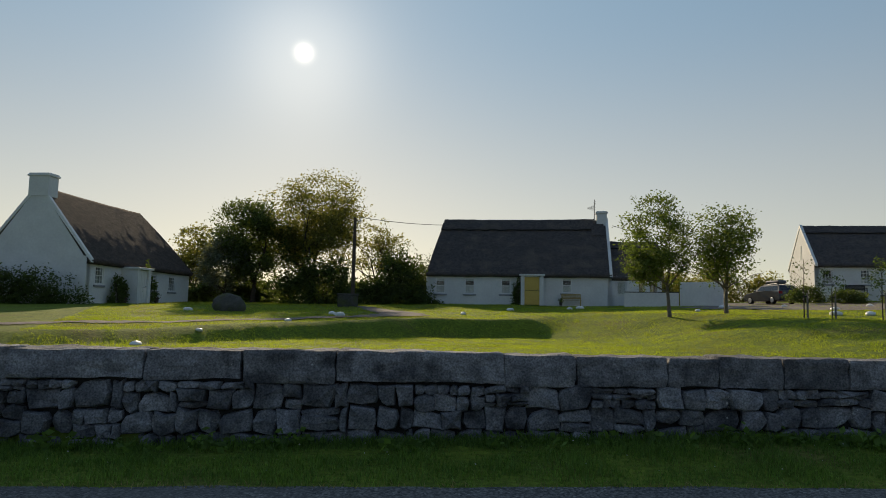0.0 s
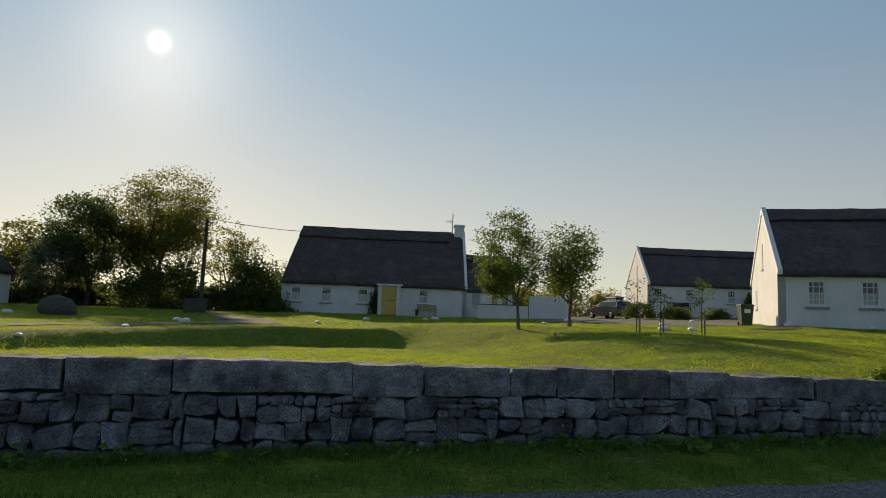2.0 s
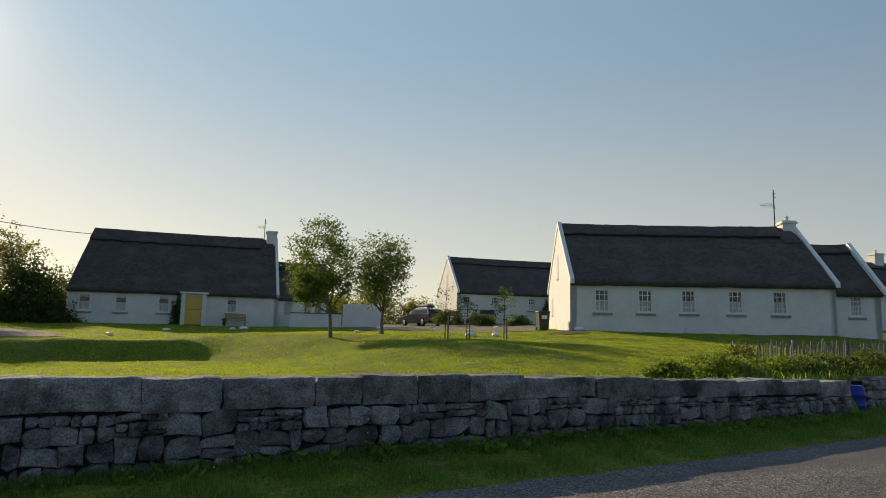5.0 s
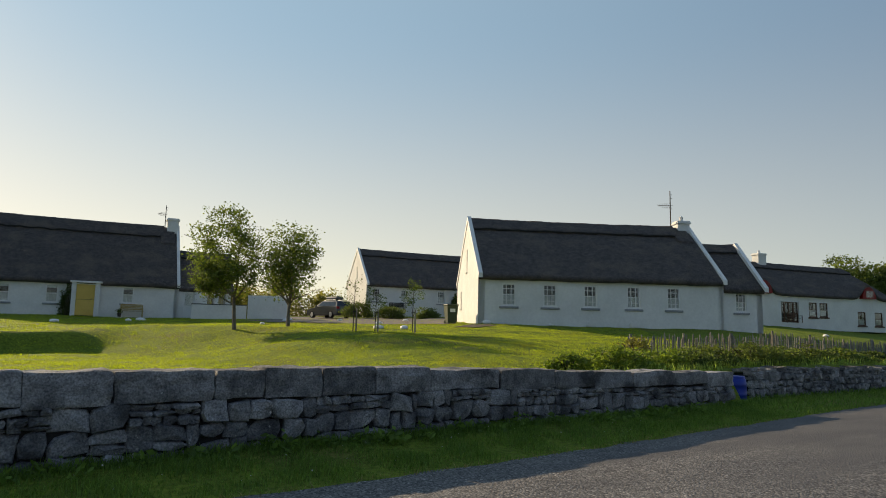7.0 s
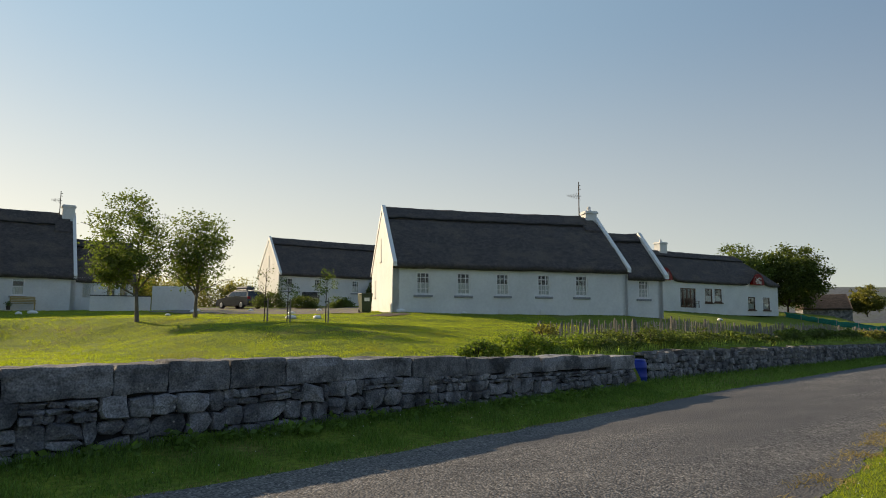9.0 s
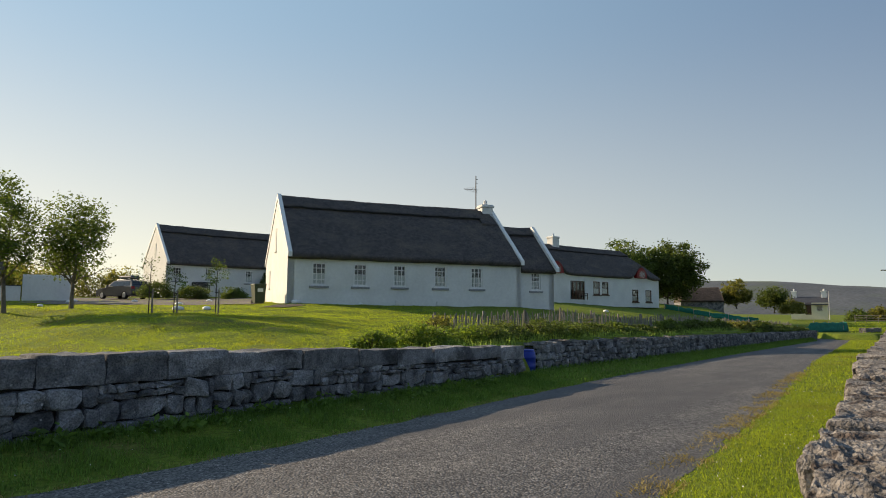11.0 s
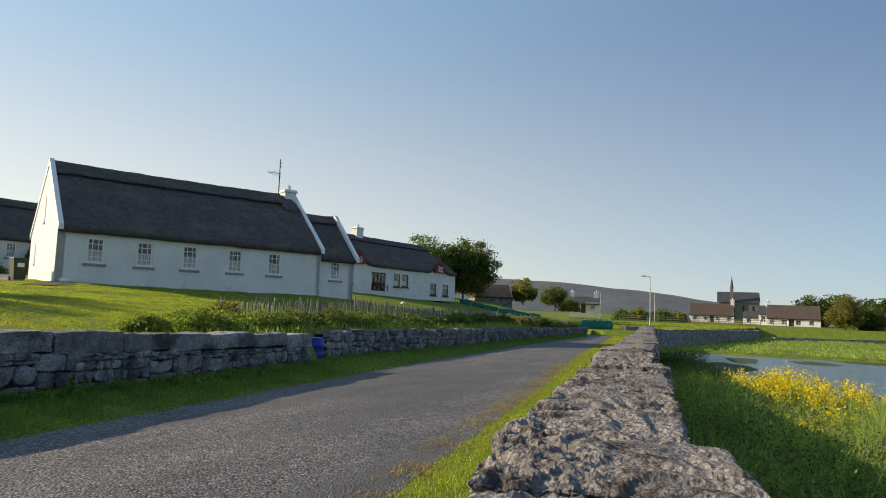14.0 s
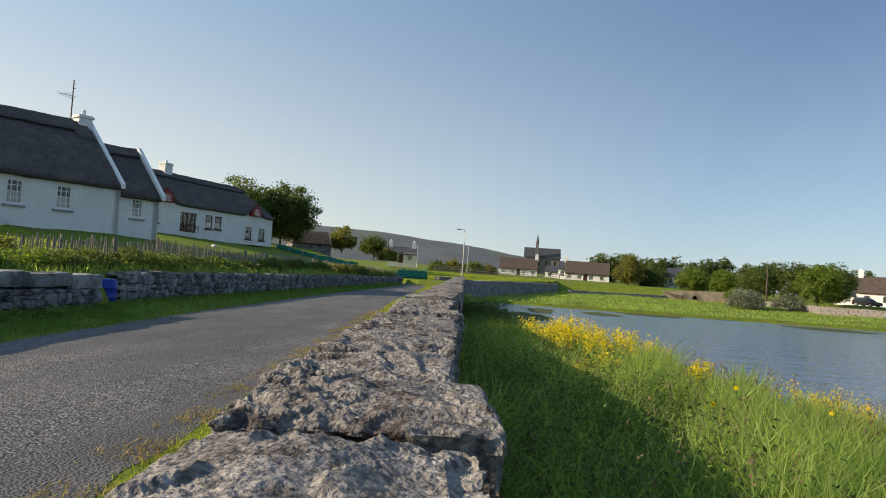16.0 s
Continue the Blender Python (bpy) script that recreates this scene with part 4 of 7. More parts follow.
def tree(name, x, y, z, height, crown_w, seed, leaf, bark, label, category="tree", trunk=0.35, n_leaf=9000, leaf_size=0.09, stems=1, sparse=0.0, radius=None, clump=0.42, squash=1.0, group="", tilt=(0.0, 0.0), fill=0.9):
    """A tapered trunk with limbs, and a crown of many small leaves gathered at the twigs."""
    rs = np.random.RandomState(seed)
    t = thing(name, pose(x, y, z - 0.05), label, category, group)
    bm = bmesh.new()
    tips = []
    r0 = radius or height * 0.018
    ht = height * trunk
    for s in range(stems):
        off = Vector((rs.uniform(-0.5, 0.5), rs.uniform(-0.3, 0.3), 0)) * (0.12 * height if stems > 1 else 0)
        lean = Vector((rs.uniform(-0.08, 0.08), rs.uniform(-0.08, 0.08), 1)) * ht + Vector((tilt[0] * 0.1, tilt[1] * 0.1, 0))
        pts = [off, off + lean * 0.4 + Vector(rs.normal(size=3)) * 0.02 * ht, off + lean]
        tube(bm, [off - Vector((0, 0, 0.1)), off + lean * 0.05] + pts[1:], [r0 * 1.5, r0 * 1.1, r0 * 0.9, r0 * 0.72], 9)
        k = 5 if stems == 1 else 4
        for i in range(k):
            a = math.tau * (i + rs.uniform(-0.3, 0.3)) / k
            up = rs.uniform(0.35, 1.5) if i else 3.0
            d = Vector((math.cos(a), math.sin(a), up)).normalized()
            reach = math.hypot(crown_w / 2 * math.hypot(d.x, d.y), (height - ht) * d.z) * 0.5
            grow(bm, tips, pts[2] - lean * rs.uniform(0.0, 0.25) * (i > 0), d, reach, r0 * 0.5, 2, rs, 0.75, 0.5, 6)
    part("trunk", bm, bark, t, smooth=True)
    tip = np.array([list(p) for p, _ in tips])
    # keep the twigs within an uneven crown, and add clumps to fill its outline
    c = np.array([tilt[0], tilt[1], ht + (height - ht) * 0.48])
    half = np.array([crown_w / 2, crown_w / 2, (height - ht) * 0.56 * squash])
    extra = rs.normal(size=(int(len(tip) * fill) + int(45 * fill), 3))
    extra /= np.linalg.norm(extra, axis=1)[:, None]
    extra = c + extra * half * rs.uniform(0.45, 0.98, (len(extra), 1))
    bump = np.array([1 + 0.22 * noise.noise(Vector(e) * (3.2 / crown_w) + Vector((seed, 0, 0))) for e in extra])
    extra = c + (extra - c) * bump[:, None]
    hub = np.vstack([tip, extra])
    q = (hub - c) / half
    keep = (np.linalg.norm(q, axis=1) < 0.98) & (rs.uniform(size=len(hub)) > sparse)
    hub = hub[keep]
    pick = hub[rs.randint(len(hub), size=n_leaf)]
    spread = clump * crown_w * 0.12
    cen = pick + rs.normal(size=(n_leaf, 3)) * spread * np.array([1, 1, 0.65])
    tagged(fast_mesh("crown", leaf_quads(cen, leaf_size, rs), 4, leaf, t), kind="stuff")
    return t


def bush(name, x, y, z, w, d, h, seed, leaf, label, category="bush", n=3000, size=0.06, rot=0.0, group=""):
    """A low shrub: short stems and many leaves on uneven clumps."""
    rs = np.random.RandomState(seed)
    t = thing(name, pose(x, y, z - 0.04, 0, 0, rot), label, category, group)
    bm = bmesh.new()
    for k in range(7):
        a = rs.uniform(0, math.tau)
        tube(bm, [(0.1 * math.cos(a), 0.1 * math.sin(a), 0), (0.2 * w * math.cos(a), 0.2 * d * math.sin(a), h * 0.4), (0.36 * w * math.cos(a), 0.36 * d * math.sin(a), h * 0.75)], [0.03, 0.02, 0.01], 5)
    tagged(part("branching_stem", bm, M_BARK, t), kind="stuff")
    m = max(24, int(14 * w * d) + 20)
    hub = rs.normal(size=(m, 3))
    hub /= np.linalg.norm(hub, axis=1)[:, None]
    hub[:, 2] = np.abs(hub[:, 2])
    hub *= rs.uniform(0.55, 1.0, (m, 1)) ** 0.6
    hub = hub * np.array([w / 2, d / 2, h * 0.92]) * (1 + 0.25 * rs.normal(size=(m, 1)) * 0.5)
    cen = hub[rs.randint(m, size=n)] + rs.normal(size=(n, 3)) * np.array([min(w, 2.5), min(d, 2.5), h * 1.1]) * 0.085
    cen[:, 2] = np.abs(cen[:, 2]) + 0.02
    tagged(fast_mesh("foliage", leaf_quads(cen, size, rs), 4, leaf, t), kind="stuff")
    return t


def blades(name, pts, hgt, wid, material, rs, lean=0.35, label="", category="grass"):
    """Grass: each blade a bent pair of tapering quads, joined as one object."""
    n = len(pts)
    a = rs.uniform(0, math.tau, n)
    h = hgt * rs.uniform(0.45, 1.2, n)
    w = wid * rs.uniform(0.6, 1.3, n)
    side = np.stack([np.cos(a), np.sin(a), np.zeros(n)], 1) * w[:, None]
    b = rs.uniform(0, math.tau, n)
    tilt = lean * rs.uniform(0.2, 1.2, n) * h
    d = np.stack([np.cos(b), np.sin(b), np.zeros(n)], 1) * tilt[:, None]
    up = np.array([0, 0, 1.0])
    mid = pts + d * 0.3 + up * (h * 0.55)[:, None]
    top = pts + d + up * h[:, None]
    out = np.empty((n, 2, 4, 3))
    out[:, 0, 0], out[:, 0, 1] = pts - side, pts + side
    out[:, 0, 2], out[:, 0, 3] = mid + side * 0.7, mid - side * 0.7
    out[:, 1, 0], out[:, 1, 1] = mid - side * 0.7, mid + side * 0.7
    out[:, 1, 2], out[:, 1, 3] = top + side * 0.08, top - side * 0.08
    return tagged(fast_mesh(name, out.reshape(-1, 3), 4, material), label, category, kind="stuff")


def scatter(n, x0, x1, ya, yb, rs, dens=None):
    """Places on the ground between two lines of the plan."""
    out = []
    while len(out) < n:
        x = rs.uniform(x0, x1)
        a, b = ya(x), yb(x)
        y = a + (b - a) * rs.uniform()
        if dens is None or rs.uniform() < dens(x, y):
            out.append((x, y, ground(x, y) - 0.01))
    return np.array(out)


# ---- land beyond: hill, far shore, retaining wall ----
def hill():
    v, f = [], []
    ys = spaced((-700, 1900, 25))
    prof = {-700: 0, -400: 4, -250: 12, -95: 31, 28: 47.5, 131: 62, 204: 66.5, 286: 76, 424: 82, 700: 92, 1200: 80, 1900: 20}
    ks, vs_ = sorted(prof), [prof[k] for k in sorted(prof)]
    for y in ys:
        h = float(np.interp(y, ks, vs_))
        for k, (dx, fr) in enumerate(((-420, -0.05), (-330, 0.3), (-240, 0.46), (-150, 0.68), (-60, 0.9), (0, 1.0), (300, 0.7))):
            v.append((1480 + dx * (0.6 + 0.4 * h / 90) + 20 * noise.noise((y * 0.01, k, 3)), y, h * fr + 1.2 * noise.noise((y * 0.02, k * 0.8, 1)) * (k > 0)))
    n = 7
    for j in range(len(ys) - 1):
        for k in range(n - 1):
            a = j * n + k
            f.append((a, a + 1, a + n + 1, a + n))
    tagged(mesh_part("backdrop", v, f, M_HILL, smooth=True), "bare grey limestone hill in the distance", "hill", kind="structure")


hill()


def far_wall(name, pts, h0, h1, thick, label, material=M_STONE_FAR, seed=1):
    """A wall through plan points, standing from h0 to the heights given, with an uneven top."""
    r = random.Random(seed)
    v, f = [], []
    dense = []
    for (ax, ay, az), (bx, by, bz) in zip(pts, pts[1:]):
        n = max(2, int(math.hypot(bx - ax, by - ay) / 0.6))
        dense += [(ax + (bx - ax) * i / n, ay + (by - ay) * i / n, az + (bz - az) * i / n) for i in range(n)]
    dense.append(pts[-1])
    for i, (x, y, z) in enumerate(dense):
        a, b = dense[max(i - 1, 0)], dense[min(i + 1, len(dense) - 1)]
        dx, dy = b[0] - a[0], b[1] - a[1]
        l = math.hypot(dx, dy) or 1
        nx_, ny_ = -dy / l * thick / 2, dx / l * thick / 2
        zt = z + r.uniform(-0.05, 0.05)
        v += [(x - nx_, y - ny_, h0), (x - nx_, y - ny_, zt), (x + nx_, y + ny_, zt), (x + nx_, y + ny_, h0)]
    for i in range(len(dense) - 1):
        a = i * 4
        for k in range(3):
            f.append((a + k, a + k + 1, a + 5 + k, a + 4 + k))
    f += [(0, 1, 2, 3), tuple(len(v) - 4 + k for k in range(4))]
    return tagged(mesh_part(name, v, f, material), label, "wall", kind="structure")


far_wall("stone_wall_4", [(60, 4.1, 0.95), (63, 4.6, 0.75), (66, 3.2, 0.72), (85, 0.3, 0.68), (104.7, -6.7, 0.64)], -1.6, 1, 0.6, "grey stone retaining wall along the pool", seed=4)
far_wall("stone_wall_5", [(103, -8.5, -0.15), (106.5, -15, -0.1), (109.6, -23.6, 0.0)], -1.6, 1, 0.6, "low stone wall below the green bank", seed=5)
far_wall("stone_wall_6", [(66.5, 7.0, 0.85), (72, 6.4, 0.85)], -0.1, 1, 0.5, "short roadside stone wall at the bend", M_COPING, 6)
far_wall("stone_wall_7", [(107.4, -32.4, 0.7), (100, -37, 0.25), (88, -38, 0.35), (78, -46, 0.45), (70, -60, 0.5)], -0.9, 1, 0.5, "stone wall behind the marsh", M_COPING, 7)


def bridge():
    m, L = frame_of((109.6, -23.5), (107.5, -32.3), 0.3)
    b = thing("stone_bridge", m, "old brown stone bridge with two round arches", "bridge")
    bm = bmesh.new()
    r = 0.62
    outline = [(0, -1.6)]
    for c in (3.2, 4.85):
        outline += [(c - r, -1.6), (c - r, -0.55)] + [(c + r * math.cos(math.pi - math.pi * k / 8), -0.55 + r * math.sin(math.pi * k / 8)) for k in range(1, 8)] + [(c + r, -0.55), (c + r, -1.6)]
    outline += [(L, -1.6), (L, 0.85), (L * 0.5, 0.75), (0, 0.4)]
    va = [bm.verts.new((p, 0, q)) for p, q in outline]
    vb = [bm.verts.new((p, 3.0, q)) for p, q in outline]
    n = len(outline)
    for i in range(n):
        bm.faces.new((va[i], va[(i + 1) % n], vb[(i + 1) % n], vb[i]))
    for vs_ in (va, vb):
        fc = bm.faces.new(vs_)
        bmesh.ops.triangulate(bm, faces=[fc])
    part("span", bm, mat("brown_stone", (0.30, 0.25, 0.2), (0.2, 0.165, 0.135), 1.5, 0.95, 0.8, 6.0, fine=0.4), b)
    # added near-black slab paints the shade seen through the arches
    part("backing", boxes((2.0, 6.2, 2.6, 2.9, -1.55, 0.2)), M_GAP_SHADE, b, "dark culvert shade")
    for c in (3.2, 4.85):
        bm = bmesh.new()
        for k in range(9):
            a0, a1 = math.pi * k / 9, math.pi * (k + 0.92) / 9
            prism(bm, [(c + q * math.cos(w), -0.55 + q * math.sin(w)) for q, w in ((r, a0), (r + 0.2, a0), (r + 0.2, a1), (r, a1))], "y", -0.04, 0.2)
        tagged(part("arch_ring", bm, M_COPING, b), kind="stuff")


bridge()


def patch(name, pts, material, label, category="road", lift=0.02, step=0.6):
    """A surface of its own laid on the ground, inside a rough outline."""
    xs, ys = [p[0] for p in pts], [p[1] for p in pts]

    def inside(x, y):
        c = False
        for (ax, ay), (bx, by) in zip(pts, pts[1:] + pts[:1]):
            if (ay > y) != (by > y) and x < (bx - ax) * (y - ay) / (by - ay) + ax:
                c = not c
        return c
    v, f, ids = [], [], {}

    def vid(i, j):
        if (i, j) not in ids:
            x, y = min(xs) + i * step, min(ys) + j * step
            x += 0.2 * noise.noise((x, y, 1))
            y += 0.2 * noise.noise((x, y, 5))
            ids[i, j] = len(v)
            v.append((x, y, ground(x, y) + lift))
        return ids[i, j]
    for i in range(int((max(xs) - min(xs)) / step)):
        for j in range(int((max(ys) - min(ys)) / step)):
            if inside(min(xs) + (i + 0.5) * step, min(ys) + (j + 0.5) * step):
                f.append((vid(i, j), vid(i + 1, j), vid(i + 1, j + 1), vid(i, j + 1)))
    return tagged(mesh_part(name, v, f, material, smooth=True), label, category, kind="structure")


patch("gravel_yard", [(14.5, 36.0), (18.0, 28.5), (21.0, 28.0), (24.5, 33.0), (33, 40), (33, 49.0), (29, 49.5), (27.5, 58.0), (22.5, 58.0), (20.0, 46.0), (15.5, 43.0)], M_GRAVEL, "pinkish grey gravel yard between the cottages", lift=0.03, step=0.45)
DRIVE = ((-30, 16.0), (-14, 19.9), (-9, 23.4), (-4.6, 28.6), (-1.8, 31.4))
patch("drive", [(x, y) for x, y in DRIVE] + [(-0.6, 32.6), (-1.2, 35), (-4.7, 43), (-5.3, 43), (-3.4, 35.0), (-3.2, 33.0)] + [(x - 0.5, y + 0.95) for x, y in DRIVE[-2::-1]], M_GRAVEL, "narrow grey drive across the lawn", lift=0.03, step=0.25)
patch("soil_patch", [(19.0, 25.2), (21.0, 25.6), (21.3, 24.6), (19.6, 24.2)], M_SOIL, "patch of bare soil in the lawn", "ground", 0.025, 0.22)

# ---- trees and shrubs of the lawn ----
tree("ash_tree", 9.7, 28.6, ground(9.7, 28.6), 5.35, 3.3, 51, M_LEAF, M_PALEBARK, "young green ash tree on the lawn", trunk=0.27, n_leaf=12500, leaf_size=0.058, sparse=0.08, radius=0.085, clump=0.48, group="ash trees", tilt=(-0.45, 0.0), fill=1.1)
tree("ash_tree", 12.0, 28.0, ground(12.0, 28.0), 4.75, 2.95, 58, M_LEAF, M_PALEBARK, "young ash tree with twin stems on the lawn", trunk=0.27, n_leaf=9500, leaf_size=0.056, stems=2, sparse=0.08, radius=0.075, clump=0.48, group="ash trees", tilt=(-0.15, 0.0), fill=1.0)
tree("broadleaf_tree", -10.3, 54.5, 2.4, 10.5, 9.6, 61, M_LEAF_OLIVE, M_BARK, "large spreading tree in fresh spring leaf", trunk=0.22, n_leaf=32000, leaf_size=0.095, sparse=0.15, radius=0.26, clump=0.42, fill=0.9)
tree("broadleaf_tree", -14.4, 52.5, 2.3, 8.2, 7.2, 62, M_LEAF_DARK, M_BARK, "dense dark tree at the back of the lawn", trunk=0.2, n_leaf=24000, leaf_size=0.095, sparse=0.1, radius=0.2, clump=0.42)
tree("broadleaf_tree", -5.0, 56.5, 2.4, 7.2, 5.8, 63, M_LEAF_OLIVE, M_BARK, "thinly leaved tree behind the pole", trunk=0.25, n_leaf=4200, leaf_size=0.1, sparse=0.4, radius=0.16, clump=0.33, fill=0.3)
tree("hawthorn_tree", -16.2, 51.0, 2.2, 5.6, 4.4, 64, M_LEAF_GREY, M_BARK, "hawthorn in pale blossom", trunk=0.15, n_leaf=9000, leaf_size=0.1, sparse=0.1)
tree("broadleaf_tree", -21.5, 60.0, 2.3, 7.2, 4.5, 65, M_LEAF_OLIVE, M_BARK, "tree behind the cottage gable", trunk=0.2, n_leaf=7000, leaf_size=0.12)
bush("shrub", -9.0, 50.5, 2.2, 6.5, 3.0, 3.6, 66, M_LEAF_DARK, "dense dark shrub under the tall trees", n=9000, size=0.11)
bush("shrub", -2.9, 52.5, 2.3, 5.0, 3.5, 4.2, 67, M_LEAF_DARK, "rounded dark evergreen shrub", n=9000, size=0.11)
bush("shrub", -0.6, 57.0, 2.3, 3.5, 3.0, 4.0, 68, M_LEAF_GREY, "pale flowering shrub behind the cottage", n=4000, size=0.1)
bush("hedge", -13.0, 58.5, 2.2, 26.0, 1.8, 2.6, 79, M_LEAF_DARK, "tall dark hedge behind the trees", "hedge", n=26000, size=0.11)
bush("hedge", -16.5, 53.5, 2.2, 9.0, 1.6, 1.7, 69, M_LEAF_DARK, "rough dark hedge at the lawn's edge", "hedge", n=13000, size=0.1)
bush("hedge", -4.5, 51.0, 2.2, 8.5, 1.4, 1.6, 70, M_LEAF_DARK, "rough dark hedge beside the pole", "hedge", n=13000, size=0.1)
bush("hedge", -25.6, 36.6, 1.72, 11.6, 1.8, 2.15, 71, M_LEAF_DARK, "trimmed dark hedge before the gable", "hedge", n=20000, size=0.07)
bush("climbing_shrub", -19.0, 40.0, 1.9, 0.7, 1.6, 1.6, 72, M_LEAF_DARK, "climbing shrub on the porch wall", n=1600, size=0.07)
bush("climbing_shrub", -18.6, 43.0, 1.95, 0.8, 1.5, 2.4, 73, M_LEAF, "climber around the white porch", n=1800, size=0.07)
bush("climbing_shrub", 6.0, 50.75, 2.38, 0.9, 0.5, 2.1, 74, M_LEAF_DARK, "dark climber beside the yellow door", n=1500, size=0.06)
bush("shrub", 26.2, 47.5, 2.95, 2.6, 1.6, 1.35, 75, M_LEAF_DARK, "dark rounded shrub in the yard bed", n=3500, size=0.07, group="bed shrubs")
bush("shrub", 28.8, 46.6, 2.95, 2.4, 1.5, 1.05, 76, M_LEAF_DARK, "dark low shrub in the yard bed", n=3000, size=0.07, group="bed shrubs")
bush("shrub", 31.8, 45.6, 2.95, 2.4, 1.4, 0.9, 77, M_LEAF, "green low shrub in the yard bed", n=2500, size=0.07, group="bed shrubs")
bush("climbing_shrub", 38.3, 50.6, 3.5, 0.9, 0.6, 2.0, 78, M_LEAF_DARK, "climber beside the white porch", n=1200, size=0.07)
for k, (bx, by, bw, bh) in enumerate(((24.0, 66, 6, 3.4), (29.5, 70, 5, 4.4), (33.5, 68, 5, 3.0), (20, 60, 4, 3.2), (15.8, 60, 4, 3.6))):
    bush("far_shrub", bx, by, ground(bx, by), bw, 3, bh, 80 + k, M_LEAF_OLIVE, "hazy olive shrubs behind the cottages", n=4200, size=0.12, group="far shrubs")


def sapling(x, y, h, seed, n):
    rs = np.random.RandomState(seed)
    t = thing("sapling", pose(x, y, ground(x, y) - 0.04), "slender staked sapling with a few young leaves", "tree", "staked saplings")
    bm = bmesh.new()
    tube(bm, [(0, 0, 0), (0.02, 0.01, h * 0.5), (0.05, 0, h)], [0.022, 0.016, 0.006], 6)
    hub = []
    for k in range(9):
        z = h * (0.42 + 0.55 * k / 9)
        a = rs.uniform(0, math.tau)
        l = h * 0.17 * (1.2 - k / 12)
        e = (l * math.cos(a), l * math.sin(a), z + l * 0.9)
        tube(bm, [(0.02, 0, z), e], [0.007, 0.003], 4)
        hub.append(e)
    part("trunk", bm, M_BARK, t)
    hub = np.array(hub)
    fast_mesh("foliage", leaf_quads(hub[rs.randint(len(hub), size=n)] + rs.normal(size=(n, 3)) * 0.09, 0.04, rs), 4, M_LEAF, t)
    s = part("stake", tube(bmesh.new(), [(0.16, 0.05, -0.1), (0.16, 0.05, 0.95)], [0.032, 0.03], 8), M_GREYWOOD, t)
    part("tie", boxes((-0.01, 0.18, 0.03, 0.06, 0.82, 0.86)), M_BLACK, s)


sapling(12.4, 22.9, 2.15, 91, 130)
sapling(13.15, 22.5, 1.75, 92, 260)
sapling(14.4, 21.75, 2.0, 93, 420)

# ---- things on the lawns ----


def white_stone(x, y, s, seed):
    bm = bmesh.new()
    bmesh.ops.create_icosphere(bm, subdivisions=2, radius=0.5)
    for v in bm.verts:
        v.co = Vector((v.co.x * 1.3, v.co.y, v.co.z * 0.62)) * (1 + 0.22 * noise.noise(v.co * 2.4 + Vector((seed, 0, 0))))
    o = part("edging_stone", bm, M_WHITE, smooth=False)
    o.matrix_basis = Matrix.LocRotScale((x, y, ground(x, y) + s * 0.16), Euler((0, 0, seed)), (s, s, s))
    tagged(o, "white painted boulder edging the drive", "stone", "edging stones")


for k, (x, y) in enumerate(((-9.4, 15.1), (-8.4, 17.6), (-7.76, 20.6), (-5.95, 25.0), (-5.46, 33.05), (-4.81, 31.1), (1.07, 34.3), (4.05, 39.1), (7.63, 39.5), (8.56, 40.9), (12.6, 32.8), (15.1, 25.5), (15.8, 24.5), (21.9, 26.2), (24.6, 24.3), (23.2, 35.8), (21.0, 40.5), (16.5, 39.0), (18.5, 43.0), (-12.5, 33.0), (17.9, 30.2), (46, 20.6))):
    white_stone(x, y, (0.42, 0.5, 0.36, 0.46)[k % 4] * (0.55 if k < 4 else 0.8), k * 1.37)


def boulder():
    bm = bmesh.new()
    bmesh.ops.create_icosphere(bm, subdivisions=4, radius=0.5)
    for v in bm.verts:
        c = v.co.copy()
        v.co = Vector((c.x * 1.7, c.y * 1.1, max(c.z, -0.3) * 1.25)) * (1 + 0.16 * noise.noise(c * 2.0) + 0.05 * noise.noise(c * 7))
    o = part("boulder", bm, M_DARKROCK, smooth=True)
    o.matrix_basis = pose(-10.8, 34.0, ground(-10.8, 34) + 0.25)
    tagged(o, "big dark grey boulder on the lawn", "boulder")


boulder()
gp = thing("gate_pier", pose(-5.9, 43.0, ground(-5.9, 43.0) - 0.05, 0, 0, 6), "squat mossy stone gate pier", "pier")
part("pier_body", boxes((-0.65, 0.65, -0.35, 0.35, 0, 0.78), bevel=0.05), M_DARKROCK, gp)
part("pier_cap", boxes((-0.7, 0.7, -0.4, 0.4, 0.782, 0.88), bevel=0.03), M_DARKROCK, gp)


def pole(name, x, y, h, label, arm=True):
    z = ground(x, y)
    p = thing(name, pose(x, y, z - 0.05), label, "pole")
    part("post", tube(bmesh.new(), [(0, 0, 0), (0.03, 0, h)], [0.14, 0.1], 10), M_POLE, p)
    if arm:
        part("bracket", boxes((-0.05, 0.45, -0.04, 0.04, h - 0.25, h - 0.19)), M_BLACK, p)
        part("insulator", tube(bmesh.new(), [(0.4, 0, h - 0.19), (0.4, 0, h - 0.03)], [0.05, 0.04], 8), M_WHITE, p)
    return p


pole("utility_pole", -5.85, 45.1, 6.0, "brown wooden utility pole on the lawn")


def cable(a, b, sag, label):
    a, b = Vector(a), Vector(b)
    pts = [a.lerp(b, k / 14) - Vector((0, 0, sag * 4 * (k / 14) * (1 - k / 14))) for k in range(15)]
    tagged(part("overhead_cable", tube(bmesh.new(), pts, [0.022] * 15, 5), M_BLACK), label, "cable")


cable((-5.6, 45.1, 8.05), (0.4, 55.0, 8.95), 0.12, "thin black service cable from pole to cottage")
cable((14.0, 53.6, 9.0), (24.0, 60.0, 8.8), 0.3, "thin black service cable past the chimney")


